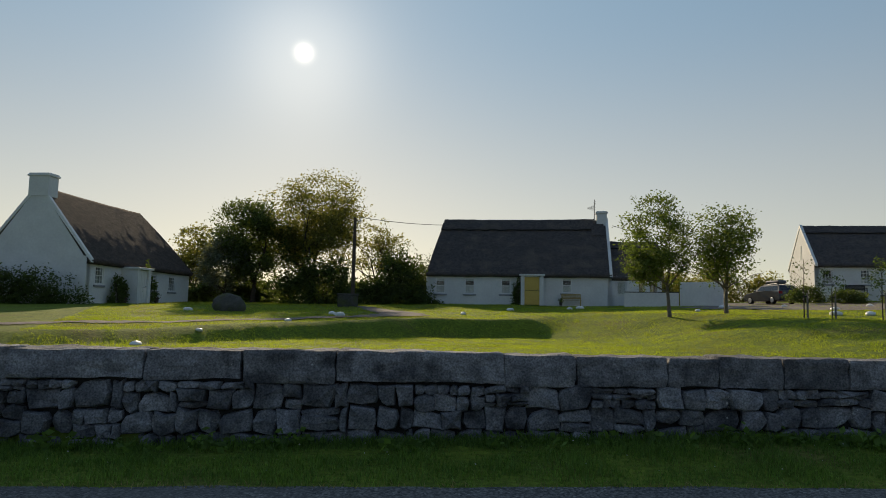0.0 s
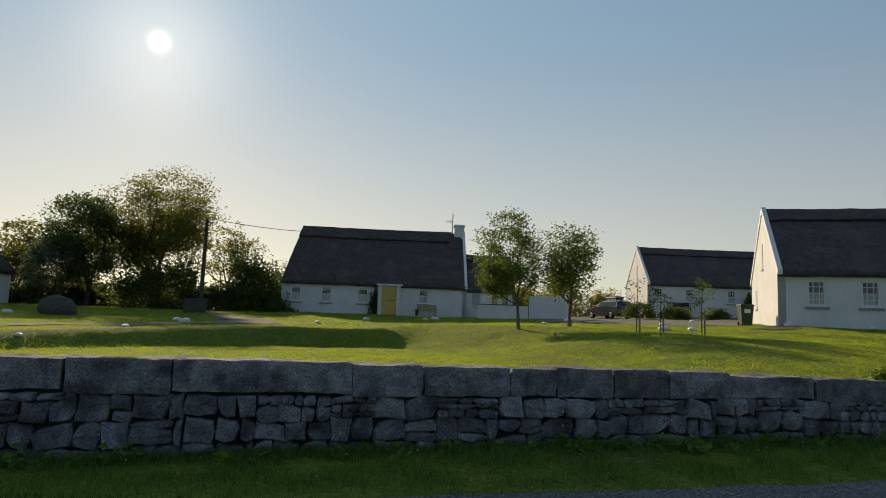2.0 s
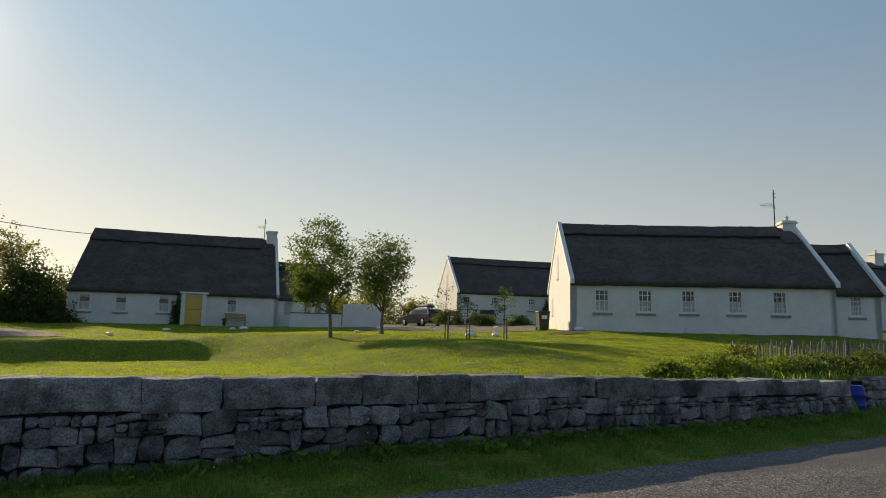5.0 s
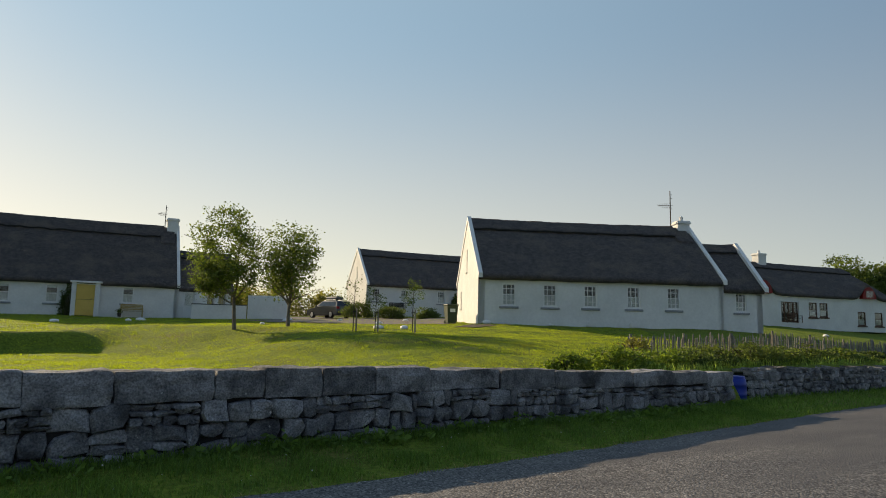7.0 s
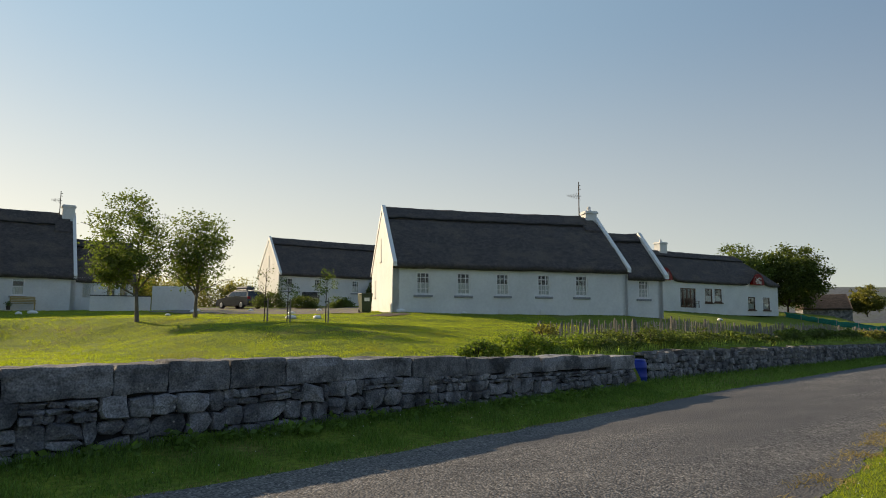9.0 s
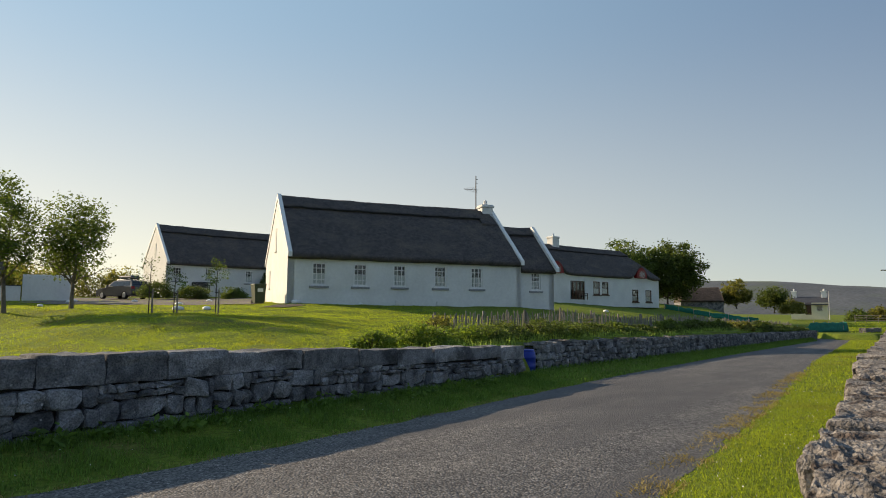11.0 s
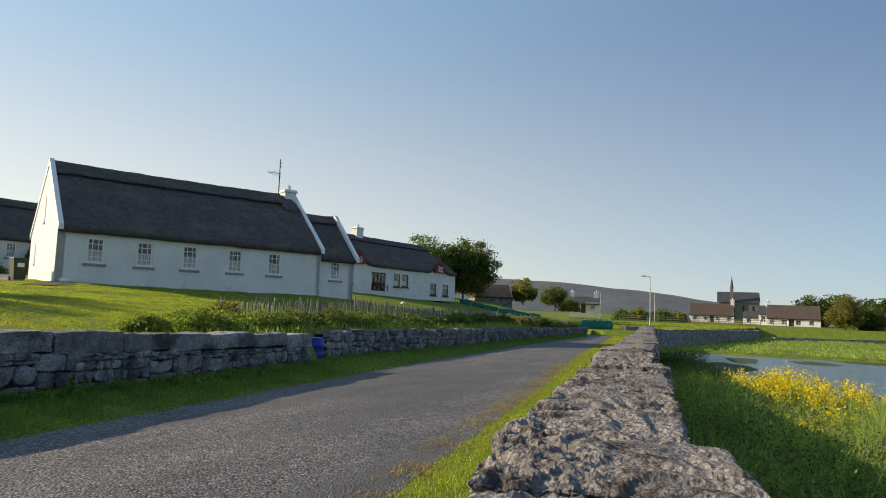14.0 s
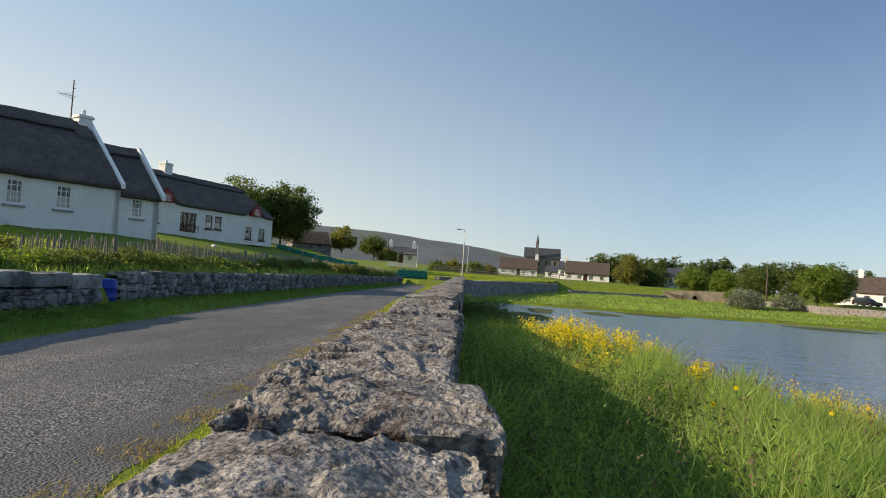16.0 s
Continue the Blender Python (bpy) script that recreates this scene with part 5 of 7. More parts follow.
def bench(m, material, label, slats=4):
    b = thing("garden_bench", m, label, "bench")
    w = 1.5
    for x in (0.04, w - 0.1):
        part("leg", boxes((x, x + 0.06, 0, 0.06, 0, 0.62), bevel=0.006), material, b)
        part("leg", boxes((x, x + 0.06, 0.44, 0.5, 0, 0.88), bevel=0.006), material, b)
        part("armrest", boxes((x - 0.005, x + 0.065, -0.02, 0.46, 0.62, 0.66), bevel=0.006), material, b)
    for k in range(4):
        part("seat_slat", boxes((0, w, 0.02 + 0.115 * k, 0.12 + 0.115 * k, 0.42, 0.45), bevel=0.005), material, b)
    for k in range(slats):
        part("back_slat", boxes((0.1, w - 0.1, 0.46, 0.485, 0.52 + 0.1 * k, 0.6 + 0.1 * k), bevel=0.005), material, b)
    return b


bench(pose(9.1, 49.75, 2.4, 0, 0, -9.2), M_PALEWOOD, "pale yellow wooden bench before the cottage")
bench(pose(32.0, 51.9, 3.62, 0, 0, -12), M_BLACK, "black iron bench against the white wall")
bench(pose(60.6, 30.2, 3.42, 0, 0, -13), M_BROWNWOOD, "brown wooden bench on the cottage terrace")


def pot(x, y, z, s, seed):
    t = thing("flower_pot", pose(x, y, z), "clay pot with a small green plant", "pot", "door pots")
    part("pot_body", tube(bmesh.new(), [(0, 0, 0), (0, 0, s), (0, 0, s * 1.05)], [s * 0.38, s * 0.5, s * 0.55], 12), M_SOIL, t)
    rs = np.random.RandomState(seed)
    fast_mesh("plant", leaf_quads(rs.normal(size=(160, 3)) * s * 0.32 + np.array([0, 0, s * 1.5]), 0.05, rs), 4, M_LEAF_DARK, t)


pot(9.0, 49.3, 2.4, 0.25, 1)
pot(-18.7, 41.2, 1.93, 0.35, 2)
pot(-18.3, 43.6, 1.95, 0.35, 3)
pot(-18.9, 40.4, 1.9, 0.3, 4)


def screen_wall():
    m, L = frame_of((13.25, 47.7), (16.75, 46.55), 2.42)
    t = tagged(new("screen_wall"), "white rendered yard wall beside the cottage", "wall")
    t.matrix_basis = m
    part("low_length", boxes((0, L, 0, 0.22, -0.4, 0.98), bevel=0.01), M_RENDER, t)
    part("dark_coping", boxes((-0.01, L, -0.03, 0.25, 0.984, 1.04)), M_SLATE, t)
    m2, L2 = frame_of((16.8, 46.5), (19.05, 44.75), 2.42)
    h = part("high_length", boxes((0, L2, 0, 0.25, -0.4, 1.72), bevel=0.01), M_RENDER, t)
    h.matrix_basis = m.inverted() @ m2


screen_wall()


def wheelie_bin(x, y, a):
    t = thing("wheelie_bin", pose(x, y, ground(x, y), 0, 0, a), "dark green wheeled bin by the gable", "bin")
    bm = bmesh.new()
    lo = [(-0.23, -0.25), (0.23, -0.25), (0.23, 0.25), (-0.23, 0.25)]
    hi = [(-0.3, -0.34), (0.3, -0.34), (0.3, 0.36), (-0.3, 0.36)]
    a_ = [bm.verts.new((*p, 0.06)) for p in lo]
    b_ = [bm.verts.new((*p, 0.95)) for p in hi]
    for i in range(4):
        bm.faces.new((a_[i], a_[(i + 1) % 4], b_[(i + 1) % 4], b_[i]))
    bm.faces.new(a_)
    bm.faces.new(b_)
    part("bin_body", bm, M_BIN, t)
    part("lid", boxes((-0.32, 0.32, -0.38, 0.36, 0.955, 1.03), bevel=0.025), M_BIN, t)
    part("bin_handle", tube(bmesh.new(), [(-0.25, 0.42, 0.95), (0.25, 0.42, 0.95)], [0.02, 0.02], 6), M_BIN, t)
    for x_ in (-0.27, 0.23):
        part("wheel", tube(bmesh.new(), [(x_, 0.3, 0.1), (x_ + 0.05, 0.3, 0.1)], [0.1, 0.1], 14), M_TYRE, t)
    part("sticker", boxes((-0.14, 0.14, -0.337, -0.325, 0.62, 0.8)), M_WHITE, t, "pale sticker with dark bars")


wheelie_bin(21.15, 28.25, -20)


def barrel():
    t = thing("plastic_barrel", pose(15.38, 8.9, 0.02), "blue plastic drum standing in the wall gap", "barrel")
    pts, rad = [], []
    for z, r in ((-0.05, 0.30), (0.03, 0.32), (0.23, 0.33), (0.25, 0.345), (0.28, 0.33), (0.47, 0.33), (0.49, 0.345), (0.52, 0.33), (0.62, 0.32), (0.66, 0.29)):
        pts.append((0, 0, z))
        rad.append(r)
    part("barrel_body", tube(bmesh.new(), pts, rad, 28), M_BLUE, t, smooth=True)
    part("lid", tube(bmesh.new(), [(0, 0, 0.662), (0, 0, 0.70)], [0.3, 0.29], 24), M_BLUE, t)


barrel()


def car(m, paint, label, name="estate_car", box_=True):
    """An estate car, nose towards +x, built on side profiles."""
    t = thing(name, m, label, "car")
    L, hw = 4.6, 0.88
    side = [(-2.28, 0.35), (-2.3, 0.7), (-2.22, 1.0), (-0.9, 1.02), (0.8, 0.98), (1.95, 0.84), (2.25, 0.66), (2.3, 0.4), (2.2, 0.25), (-2.2, 0.25)]
    bm = prism(bmesh.new(), side, "y", -hw, hw)
    bmesh.ops.bevel(bm, geom=[e for e in bm.edges if abs(e.verts[0].co.y) > 0.8 and e.verts[0].co.y == e.verts[1].co.y], offset=0.09, segments=3, affect="EDGES", profile=0.6)
    body = part("body", bm, paint, t, smooth=False)
    cab = [(-2.18, 1.0), (-1.95, 1.4), (-1.7, 1.49), (-0.2, 1.5), (0.25, 1.42), (1.05, 0.98)]
    bm = bmesh.new()
    va = [bm.verts.new((p, -hw + 0.08 + (q - 1.0) * 0.32, q)) for p, q in cab]
    vb = [bm.verts.new((p, hw - 0.08 - (q - 1.0) * 0.32, q)) for p, q in cab]
    for i in range(len(cab)):
        k = (i + 1) % len(cab)
        bm.faces.new((va[i], va[k], vb[k], vb[i]))
    bm.faces.new(va)
    bm.faces.new(vb)
    part("cabin", bm, paint, t)
    gl = mat("tinted_glass", (0.02, 0.024, 0.028), None, 2.0, 0.06, fine=0.0, spec=0.8) if "tinted_glass" not in bpy.data.materials else bpy.data.materials["tinted_glass"]
    for s in (-1, 1):
        for a, b in ((-1.95, -1.25), (-1.2, -0.35), (-0.3, 0.6)):
            bm = bmesh.new()
            top = 1.4
            ta, tb = (a + (0.12 if a < -1.9 else 0.0)), (b - (0.42 if b > 0.5 else 0.0))
            vs = [bm.verts.new((x, s * (hw - 0.068 - (z - 1.0) * 0.32), z)) for x, z in ((a, 1.04), (b, 1.04), (tb, top), (ta, top))]
            bm.faces.new(vs)
            part("side_window", bm, gl, t)
    bm = bmesh.new()
    bm.faces.new([bm.verts.new(p) for p in ((-2.17, -0.66, 1.06), (-2.17, 0.66, 1.06), (-1.985, 0.58, 1.38), (-1.985, -0.58, 1.38))])
    part("rear_window", bm, gl, t)
    bm = bmesh.new()
    bm.faces.new([bm.verts.new(p) for p in ((1.02, -0.72, 1.015), (1.02, 0.72, 1.015), (0.33, 0.62, 1.41), (0.33, -0.62, 1.41))])
    part("windscreen", bm, gl, t)
    for x in (-1.42, 1.4):
        for s in (-1, 1):
            y0, y1 = (s * 0.70, s * 0.90)
            w = part("wheel", tube(bmesh.new(), [(x, y0, 0.32), (x, s * 0.86, 0.32), (x, y1, 0.32)], [0.32, 0.32, 0.29], 24), M_TYRE, t)
            part("rim", tube(bmesh.new(), [(x, y1, 0.32), (x, y1 + s * 0.015, 0.32)], [0.21, 0.19], 18), M_STEEL, w)
    for s in (-1, 1):
        part("tail_light", boxes((-2.31, -2.2, min(s * 0.6, s * 0.86), max(s * 0.6, s * 0.86), 0.78, 0.98), bevel=0.015), M_REDLENS, t)
        part("headlight", boxes((2.06, 2.24, min(s * 0.55, s * 0.84), max(s * 0.55, s * 0.84), 0.62, 0.76), bevel=0.015), M_GLASS, t)
        part("mirror", boxes((0.55, 0.7, min(s * 0.9, s * 1.04), max(s * 0.9, s * 1.04), 0.98, 1.1), bevel=0.02), paint, t)
        part("roof_rail", tube(bmesh.new(), [(-1.7, s * 0.58, 1.5), (-1.6, s * 0.58, 1.56), (-0.2, s * 0.58, 1.56), (-0.05, s * 0.58, 1.49)], [0.018] * 4, 6), M_STEEL, t)
    part("number_plate", boxes((-2.325, -2.3, -0.26, 0.26, 0.62, 0.74)), M_WHITE, t, "pale number plate with plain bars")
    part("rear_bumper", boxes((-2.34, -2.16, -0.84, 0.84, 0.34, 0.52), bevel=0.03), M_BLACK, t)
    if box_:
        bm = boxes((-1.5, 0.1, -0.38, 0.38, 1.6, 1.86), bevel=0.09)
        for x in (-1.2, -0.2):
            box(bm, x - 0.03, x + 0.03, -0.6, 0.6, 1.55, 1.6)
        part("roof_box", bm, M_CARPAINT, t, "dark glossy roof box")
    return t


car(pose(26.6, 53.2, ground(26.6, 53.2) + 0.03, 0, 0, 98), M_CARPAINT, "dark grey estate car with a roof box")


def pale_fence():
    line = ((15.9, 12.4), (19.8, 12.2), (27.9, 11.8), (39.7, 11.5), (58.4, 10.8))
    t = tagged(new("paling_fence"), "weathered grey cleft-paling fence above the wall", "fence")
    r = random.Random(31)
    meshes = []
    for k in range(8):
        bm = bmesh.new()
        h = 0.55 + 0.03 * (k % 4)
        w = 0.02 + 0.005 * (k % 3)
        lo = [(-w, -0.01), (w, -0.012), (w * 0.9, 0.012), (-w, 0.01)]
        a = [bm.verts.new((x, y, -0.12)) for x, y in lo]
        b = [bm.verts.new((x * 0.9 + 0.015 * math.sin(k), y, h)) for x, y in lo]
        tip = bm.verts.new((0.01 * math.cos(k * 2), 0, h + 0.05))
        for i in range(4):
            bm.faces.new((a[i], a[(i + 1) % 4], b[(i + 1) % 4], b[i]))
            bm.faces.new((b[i], b[(i + 1) % 4], tip))
        bmesh.ops.recalc_face_normals(bm, faces=bm.faces)
        me = bpy.data.meshes.new("paling")
        bm.to_mesh(me)
        bm.free()
        me.materials.append(M_GREYWOOD)
        meshes.append(me)
    x = 15.9
    count = 0
    vs, fs = [], []
    while x < 58.4:
        y = lerp_table(x, line)
        m = Matrix.LocRotScale((x, y, ground(x, y)), Euler((r.uniform(-0.05, 0.05), r.uniform(-0.09, 0.09), r.uniform(-0.4, 0.4))), (1, 1, r.uniform(0.85, 1.12)))
        me = meshes[r.randrange(8)]
        if count < 260:
            o = new("paling", me)
            o.matrix_basis = m
            o.parent = t
        else:
            b = len(vs)
            vs += [tuple(m @ v.co) for v in me.vertices]
            fs += [tuple(b + i for i in p.vertices) for p in me.polygons]
        count += 1
        x += r.uniform(0.075, 0.12)
    tagged(mesh_part("palings", vs, fs, M_GREYWOOD, t), kind="stuff")
    for h in (0.14, 0.42):
        pts = [(x, lerp_table(x, line) + 0.02, ground(x, lerp_table(x, line)) + h) for x in spaced((15.9, 58.4, 1.0))]
        part("wire", tube(bmesh.new(), pts, [0.006] * len(pts), 4), M_STEEL, t)
    for k in range(18):
        x = 16.0 + k * 2.45
        y = lerp_table(x, line) + 0.06
        part("post", tube(bmesh.new(), [(x, y, ground(x, y) - 0.2), (x, y, ground(x, y) + 0.72)], [0.045, 0.04], 8), M_GREYWOOD, t)


pale_fence()


def net(name, pts, h, label):
    """A sagging sheet of debris net with its posts."""
    t = tagged(new(name), label, "net fence")
    v, f = [], []
    dense = []
    for (ax, ay), (bx, by) in zip(pts, pts[1:]):
        n = max(3, int(math.hypot(bx - ax, by - ay) / 0.25))
        dense += [(ax + (bx - ax) * i / n, ay + (by - ay) * i / n) for i in range(n)]
    for i, (x, y) in enumerate(dense):
        z = ground(x, y)
        for k in range(6):
            v.append((x + 0.09 * noise.noise((i * 0.4, k * 0.6, 2)), y + 0.09 * noise.noise((i * 0.4, k * 0.6, 7)), z + h * k / 5 - (0.08 * math.sin(i * 0.7) ** 2 if k == 5 else 0)))
    for i in range(len(dense) - 1):
        for k in range(5):
            a = i * 6 + k
            f.append((a, a + 6, a + 7, a + 1))
    ob = mesh_part("net_sheet", v, f, M_NET, t, smooth=True)
    so = ob.modifiers.new("thick", "SOLIDIFY")
    so.thickness = 0.015
    for i in range(0, len(dense), 8):
        x, y = dense[i]
        part("post", tube(bmesh.new(), [(x, y + 0.06, ground(x, y) - 0.1), (x, y + 0.06, ground(x, y) + h + 0.08)], [0.03, 0.03], 6), M_STEEL, t)


net("debris_netting", [(63.0, 11.2), (64.9, 10.3), (69.2, 8.4), (69.9, 9.6)], 0.85, "bright green debris netting at the bend")
net("debris_netting", [(76, 27.2), (73.5, 21.5), (72.5, 16.7), (70.5, 14.2)], 0.55, "bright green debris netting above the fence")


def street_lamp(x, y, h, name="street_lamp", label="grey steel street lamp with short arm", aim=(0.0, 1.0)):
    z = ground(x, y)
    t = thing(name, pose(x, y, z - 0.05), label, "lamp", "street lamps")
    part("post", tube(bmesh.new(), [(0, 0, 0), (0, 0, 1.0), (0, 0, 1.02), (0, 0, h)], [0.09, 0.09, 0.06, 0.045], 10), M_STEEL, t)
    ax, ay = aim
    part("arm", tube(bmesh.new(), [(0, 0, h), (ax * 0.15, ay * 0.15, h + 0.15), (ax * 0.6, ay * 0.6, h + 0.2)], [0.04, 0.035, 0.03], 8), M_STEEL, t)
    hd = boxes((-0.12, 0.12, 0.0, 0.55, h + 0.13, h + 0.26), bevel=0.04)
    o = part("lamp_head", hd, M_STEEL, t)
    o.matrix_basis = Matrix.Translation((ax * 0.5, ay * 0.5, 0))


street_lamp(83.5, 6.0, 5.9)
street_lamp(150, 22.0, 5.5)
street_lamp(135, 9.5, 5.2)

# ---- the village beyond ----


def far_house(name, pl, pr, z, W, eave, ridge, label, wall=M_RENDER, roofm=M_THATCH_BROWN, wins=(), door=None, chims=(), slate=False, gable_m=None, group="village houses"):
    m, L = frame_of(pl, pr, z)
    h = thing(name, m, label, "house", group)
    holes = [(x - 0.45, x + 0.45, eave * 0.38, eave * 0.8) for x in wins] + ([(door - 0.45, door + 0.45, 0.0, 2.0)] if door else [])
    part("front_wall", wall_panel(bmesh.new(), L, eave, holes, 0, 0.35, -0.8), wall, h)
    part("back_wall", wall_panel(bmesh.new(), L, eave, (), W - 0.35, W, -0.8), wall, h)
    for x0, x1 in ((0.02, 0.35), (L - 0.35, L - 0.02)):
        part("gable_wall", prism(bmesh.new(), [(0.36, -0.8), (W - 0.36, -0.8), (W - 0.36, eave), (W / 2, ridge - 0.1), (0.36, eave)], "x", x0 - (0.05 if gable_m else 0), x1), gable_m or wall, h)
    if slate:
        part("roof", prism(bmesh.new(), [(-0.25, eave - 0.05), (W / 2, ridge), (W + 0.25, eave - 0.05), (W + 0.25, eave - 0.22), (W / 2, ridge - 0.2), (-0.25, eave - 0.22)], "x", -0.1, L + 0.1), roofm, h, "grey slate roof")
    else:
        thatch(h, L, W, eave, ridge, material=roofm, seed=int(L * 7), cap=False)
    for x in wins:
        w = part("window", boxes((x - 0.45, x - 0.38, 0.1, 0.16, eave * 0.38, eave * 0.8), (x + 0.38, x + 0.45, 0.1, 0.16, eave * 0.38, eave * 0.8), (x - 0.38, x + 0.38, 0.1, 0.16, eave * 0.58, eave * 0.6), (x - 0.03, x + 0.03, 0.1, 0.16, eave * 0.38, eave * 0.58)), M_WHITE, h)
        part("pane", boxes((x - 0.4, x + 0.4, 0.125, 0.135, eave * 0.38, eave * 0.8)), M_GLASS, w)
    if door:
        part("door", boxes((door - 0.44, door + 0.44, 0.12, 0.17, 0.0, 1.98)), M_BROWNWOOD, h)
    for x in chims:
        chimney(h, x, W / 2, ridge - 0.7, ridge + 1.0, 0.8, 0.9)
    return h


far_house("village_house", (127.4, 24.3), (128.3, 18.9), 2.4, 6.0, 1.8, 3.1, "cream house with slate roof and two chimneys", M_CREAM, M_SLATE, (1.0, 4.3), 2.6, (0.45, 5.0), True)
far_house("village_house", (169.8, 4.4), (169.8, -5.2), 1.45, 6.5, 1.8, 4.6, "low white cottage with brown thatched roof", M_RENDER, M_THATCH_BROWN, (1.2, 3.6, 6.2, 8.6), 4.9, (9.4,))
far_house("village_house", (166.0, -7.0), (165.5, -11.0), 1.3, 5.0, 1.8, 3.2, "small white gabled outhouse", M_RENDER, M_SLATE, (1.2,), None, (), True)
far_house("village_house", (152.5, -9.4), (152.2, -12.6), 1.1, 7.0, 2.6, 4.4, "white two-storey house with dark roof", M_RENDER, M_SLATE, (0.9, 2.3), None, (1.6,), True)
far_house("village_house", (148.6, -10.6), (147.6, -19.9), 1.0, 6.0, 1.9, 4.6, "long white cottage with brown thatch", M_RENDER, M_THATCH_BROWN, (1.0, 3.2, 5.6, 7.9), 4.4, ())
far_house("village_house", (138.0, -29.6), (137.2, -32.6), 0.4, 6.0, 3.2, 4.8, "white house half hidden by trees", M_RENDER, M_SLATE, (1.0, 2.2), None, (), True)
far_house("village_house", (128.3, -56.8), (126.9, -59.7), 0.25, 5.0, 1.9, 3.4, "low white wing with slate roof by the marsh", M_RENDER, M_SLATE, (0.8, 2.2), None, (), True)
far_house("village_house", (126.8, -59.9), (118.5, -77.0), 0.25, 6.5, 2.5, 5.5, "long white cottage with brown thatched roof by the marsh", M_RENDER, M_THATCH_BROWN, (1.6, 4.4, 8.0, 12.0), 6.2, (0.5, 5.5))
far_house("low_barn", (95.2, 32.0), (98.0, 27.0), 3.2, 5.0, 0.9, 2.9, "low brown thatched outbuilding behind trees", M_STONE, M_THATCH_BROWN, (), None, ())
car(pose(121.5, -59.2, 0.36, 0, 0, 200), mat("black_car_paint", (0.02, 0.02, 0.022), None, 1.0, 0.25, fine=0.0, spec=0.6), "black parked car beside the marsh cottage", "parked_car", False)


def church():
    t = thing("stone_church", pose(240, -2.1, 3.9, 0, 0, -90), "grey stone church with slate roof and slim spire", "church")
    st = mat("church_stone", (0.2, 0.19, 0.185), (0.14, 0.135, 0.13), 1.0, 0.95, 0.5, 6.0)
    part("nave_wall", boxes((0, 12.4, 0, 8, -4.0, 4.6)), st, t)
    part("roof", prism(bmesh.new(), [(-0.4, 4.5), (4, 8.0), (8.4, 4.5)], "x", -0.2, 12.6), M_SLATE, t)
    tw = part("tower", boxes((3.7, 4.7, -0.9, 0.1, -4.0, 9.2)), st, t)
    bm = bmesh.new()
    lo = [bm.verts.new((4.2 + 0.56 * math.cos(a), -0.4 + 0.56 * math.sin(a), 9.2)) for a in [math.tau * k / 8 for k in range(8)]]
    tip = bm.verts.new((4.2, -0.4, 13.2))
    for i in range(8):
        bm.faces.new((lo[i], lo[(i + 1) % 8], tip))
    bm.faces.new(lo)
    part("spire", bm, M_SLATE, tw)
    for k in range(4):
        part("lancet_window", prism(bmesh.new(), [(1.6 + 2.9 * k, 1.4), (2.2 + 2.9 * k, 1.4), (2.2 + 2.9 * k, 3.0), (1.9 + 2.9 * k, 3.6), (1.6 + 2.9 * k, 3.0)], "y", -0.03, -0.004), M_BLACK, t)


church()


def rail_fence():
    t = tagged(new("post_and_rail_fence"), "pale post-and-rail fence across the far field", "fence")
    pts = [(119.3, 14.0), (119.3, 11.0), (119.8, 3.0), (119.7, -7.9), (118.8, -11.5)]
    dense = []
    for (ax, ay), (bx, by) in zip(pts, pts[1:]):
        n = max(2, int(math.hypot(bx - ax, by - ay) / 1.5))
        dense += [(ax + (bx - ax) * i / n, ay + (by - ay) * i / n) for i in range(n)]
    dense.append(pts[-1])
    for x, y in dense:
        part("post", boxes((x - 0.05, x + 0.05, y - 0.05, y + 0.05, ground(x, y) - 0.2, ground(x, y) + 1.15)), M_GREYWOOD, t)
    for h in (0.35, 0.7, 1.05):
        p3 = [(x - 0.07, y, ground(x, y) + h) for x, y in dense]
        part("rail", tube(bmesh.new(), p3, [0.045] * len(p3), 5), M_GREYWOOD, t)


rail_fence()

FAR = "far trees"
tree("broadleaf_tree", 89.5, 31.8, 3.3, 8.2, 10.4, 101, M_LEAF_DARK, M_BARK, "big rounded green tree beside the white cottage", trunk=0.14, n_leaf=26000, leaf_size=0.17, sparse=0.05, clump=0.36)
tree("broadleaf_tree", 84.5, 35.5, 3.4, 8.2, 8.0, 102, M_LEAF, M_BARK, "green tree behind the white cottage", trunk=0.15, n_leaf=15000, leaf_size=0.16)
tree("round_tree", 101.3, 26.2, 3.2, 4.0, 4.2, 103, M_LEAF_OLIVE, M_BARK, "small rounded tree by the lane", trunk=0.1, n_leaf=7000, leaf_size=0.13, group=FAR)
tree("round_tree", 107.3, 22.6, 2.6, 3.9, 5.0, 104, M_LEAF_DARK, M_BARK, "spreading grey-green tree by the lane", trunk=0.15, n_leaf=6000, leaf_size=0.13, group=FAR)
bush("far_shrub", 104, 19.5, 2.4, 3.0, 3.0, 2.0, 105, M_LEAF_OLIVE, "olive shrub by the lane", n=2500, size=0.13, group=FAR)
for k in range(5):
    y = 16.0 - k * 2.6
    bush("far_shrub", 140 + (k % 3) * 4, y, field(140, y) - 0.05, 4.0, 4, 2.0 + 0.4 * (k % 2), 110 + k, (M_LEAF, M_LEAF_OLIVE, M_LEAF_DARK)[k % 3], "green shrubs along the far lane", n=2200, size=0.2, group=FAR)
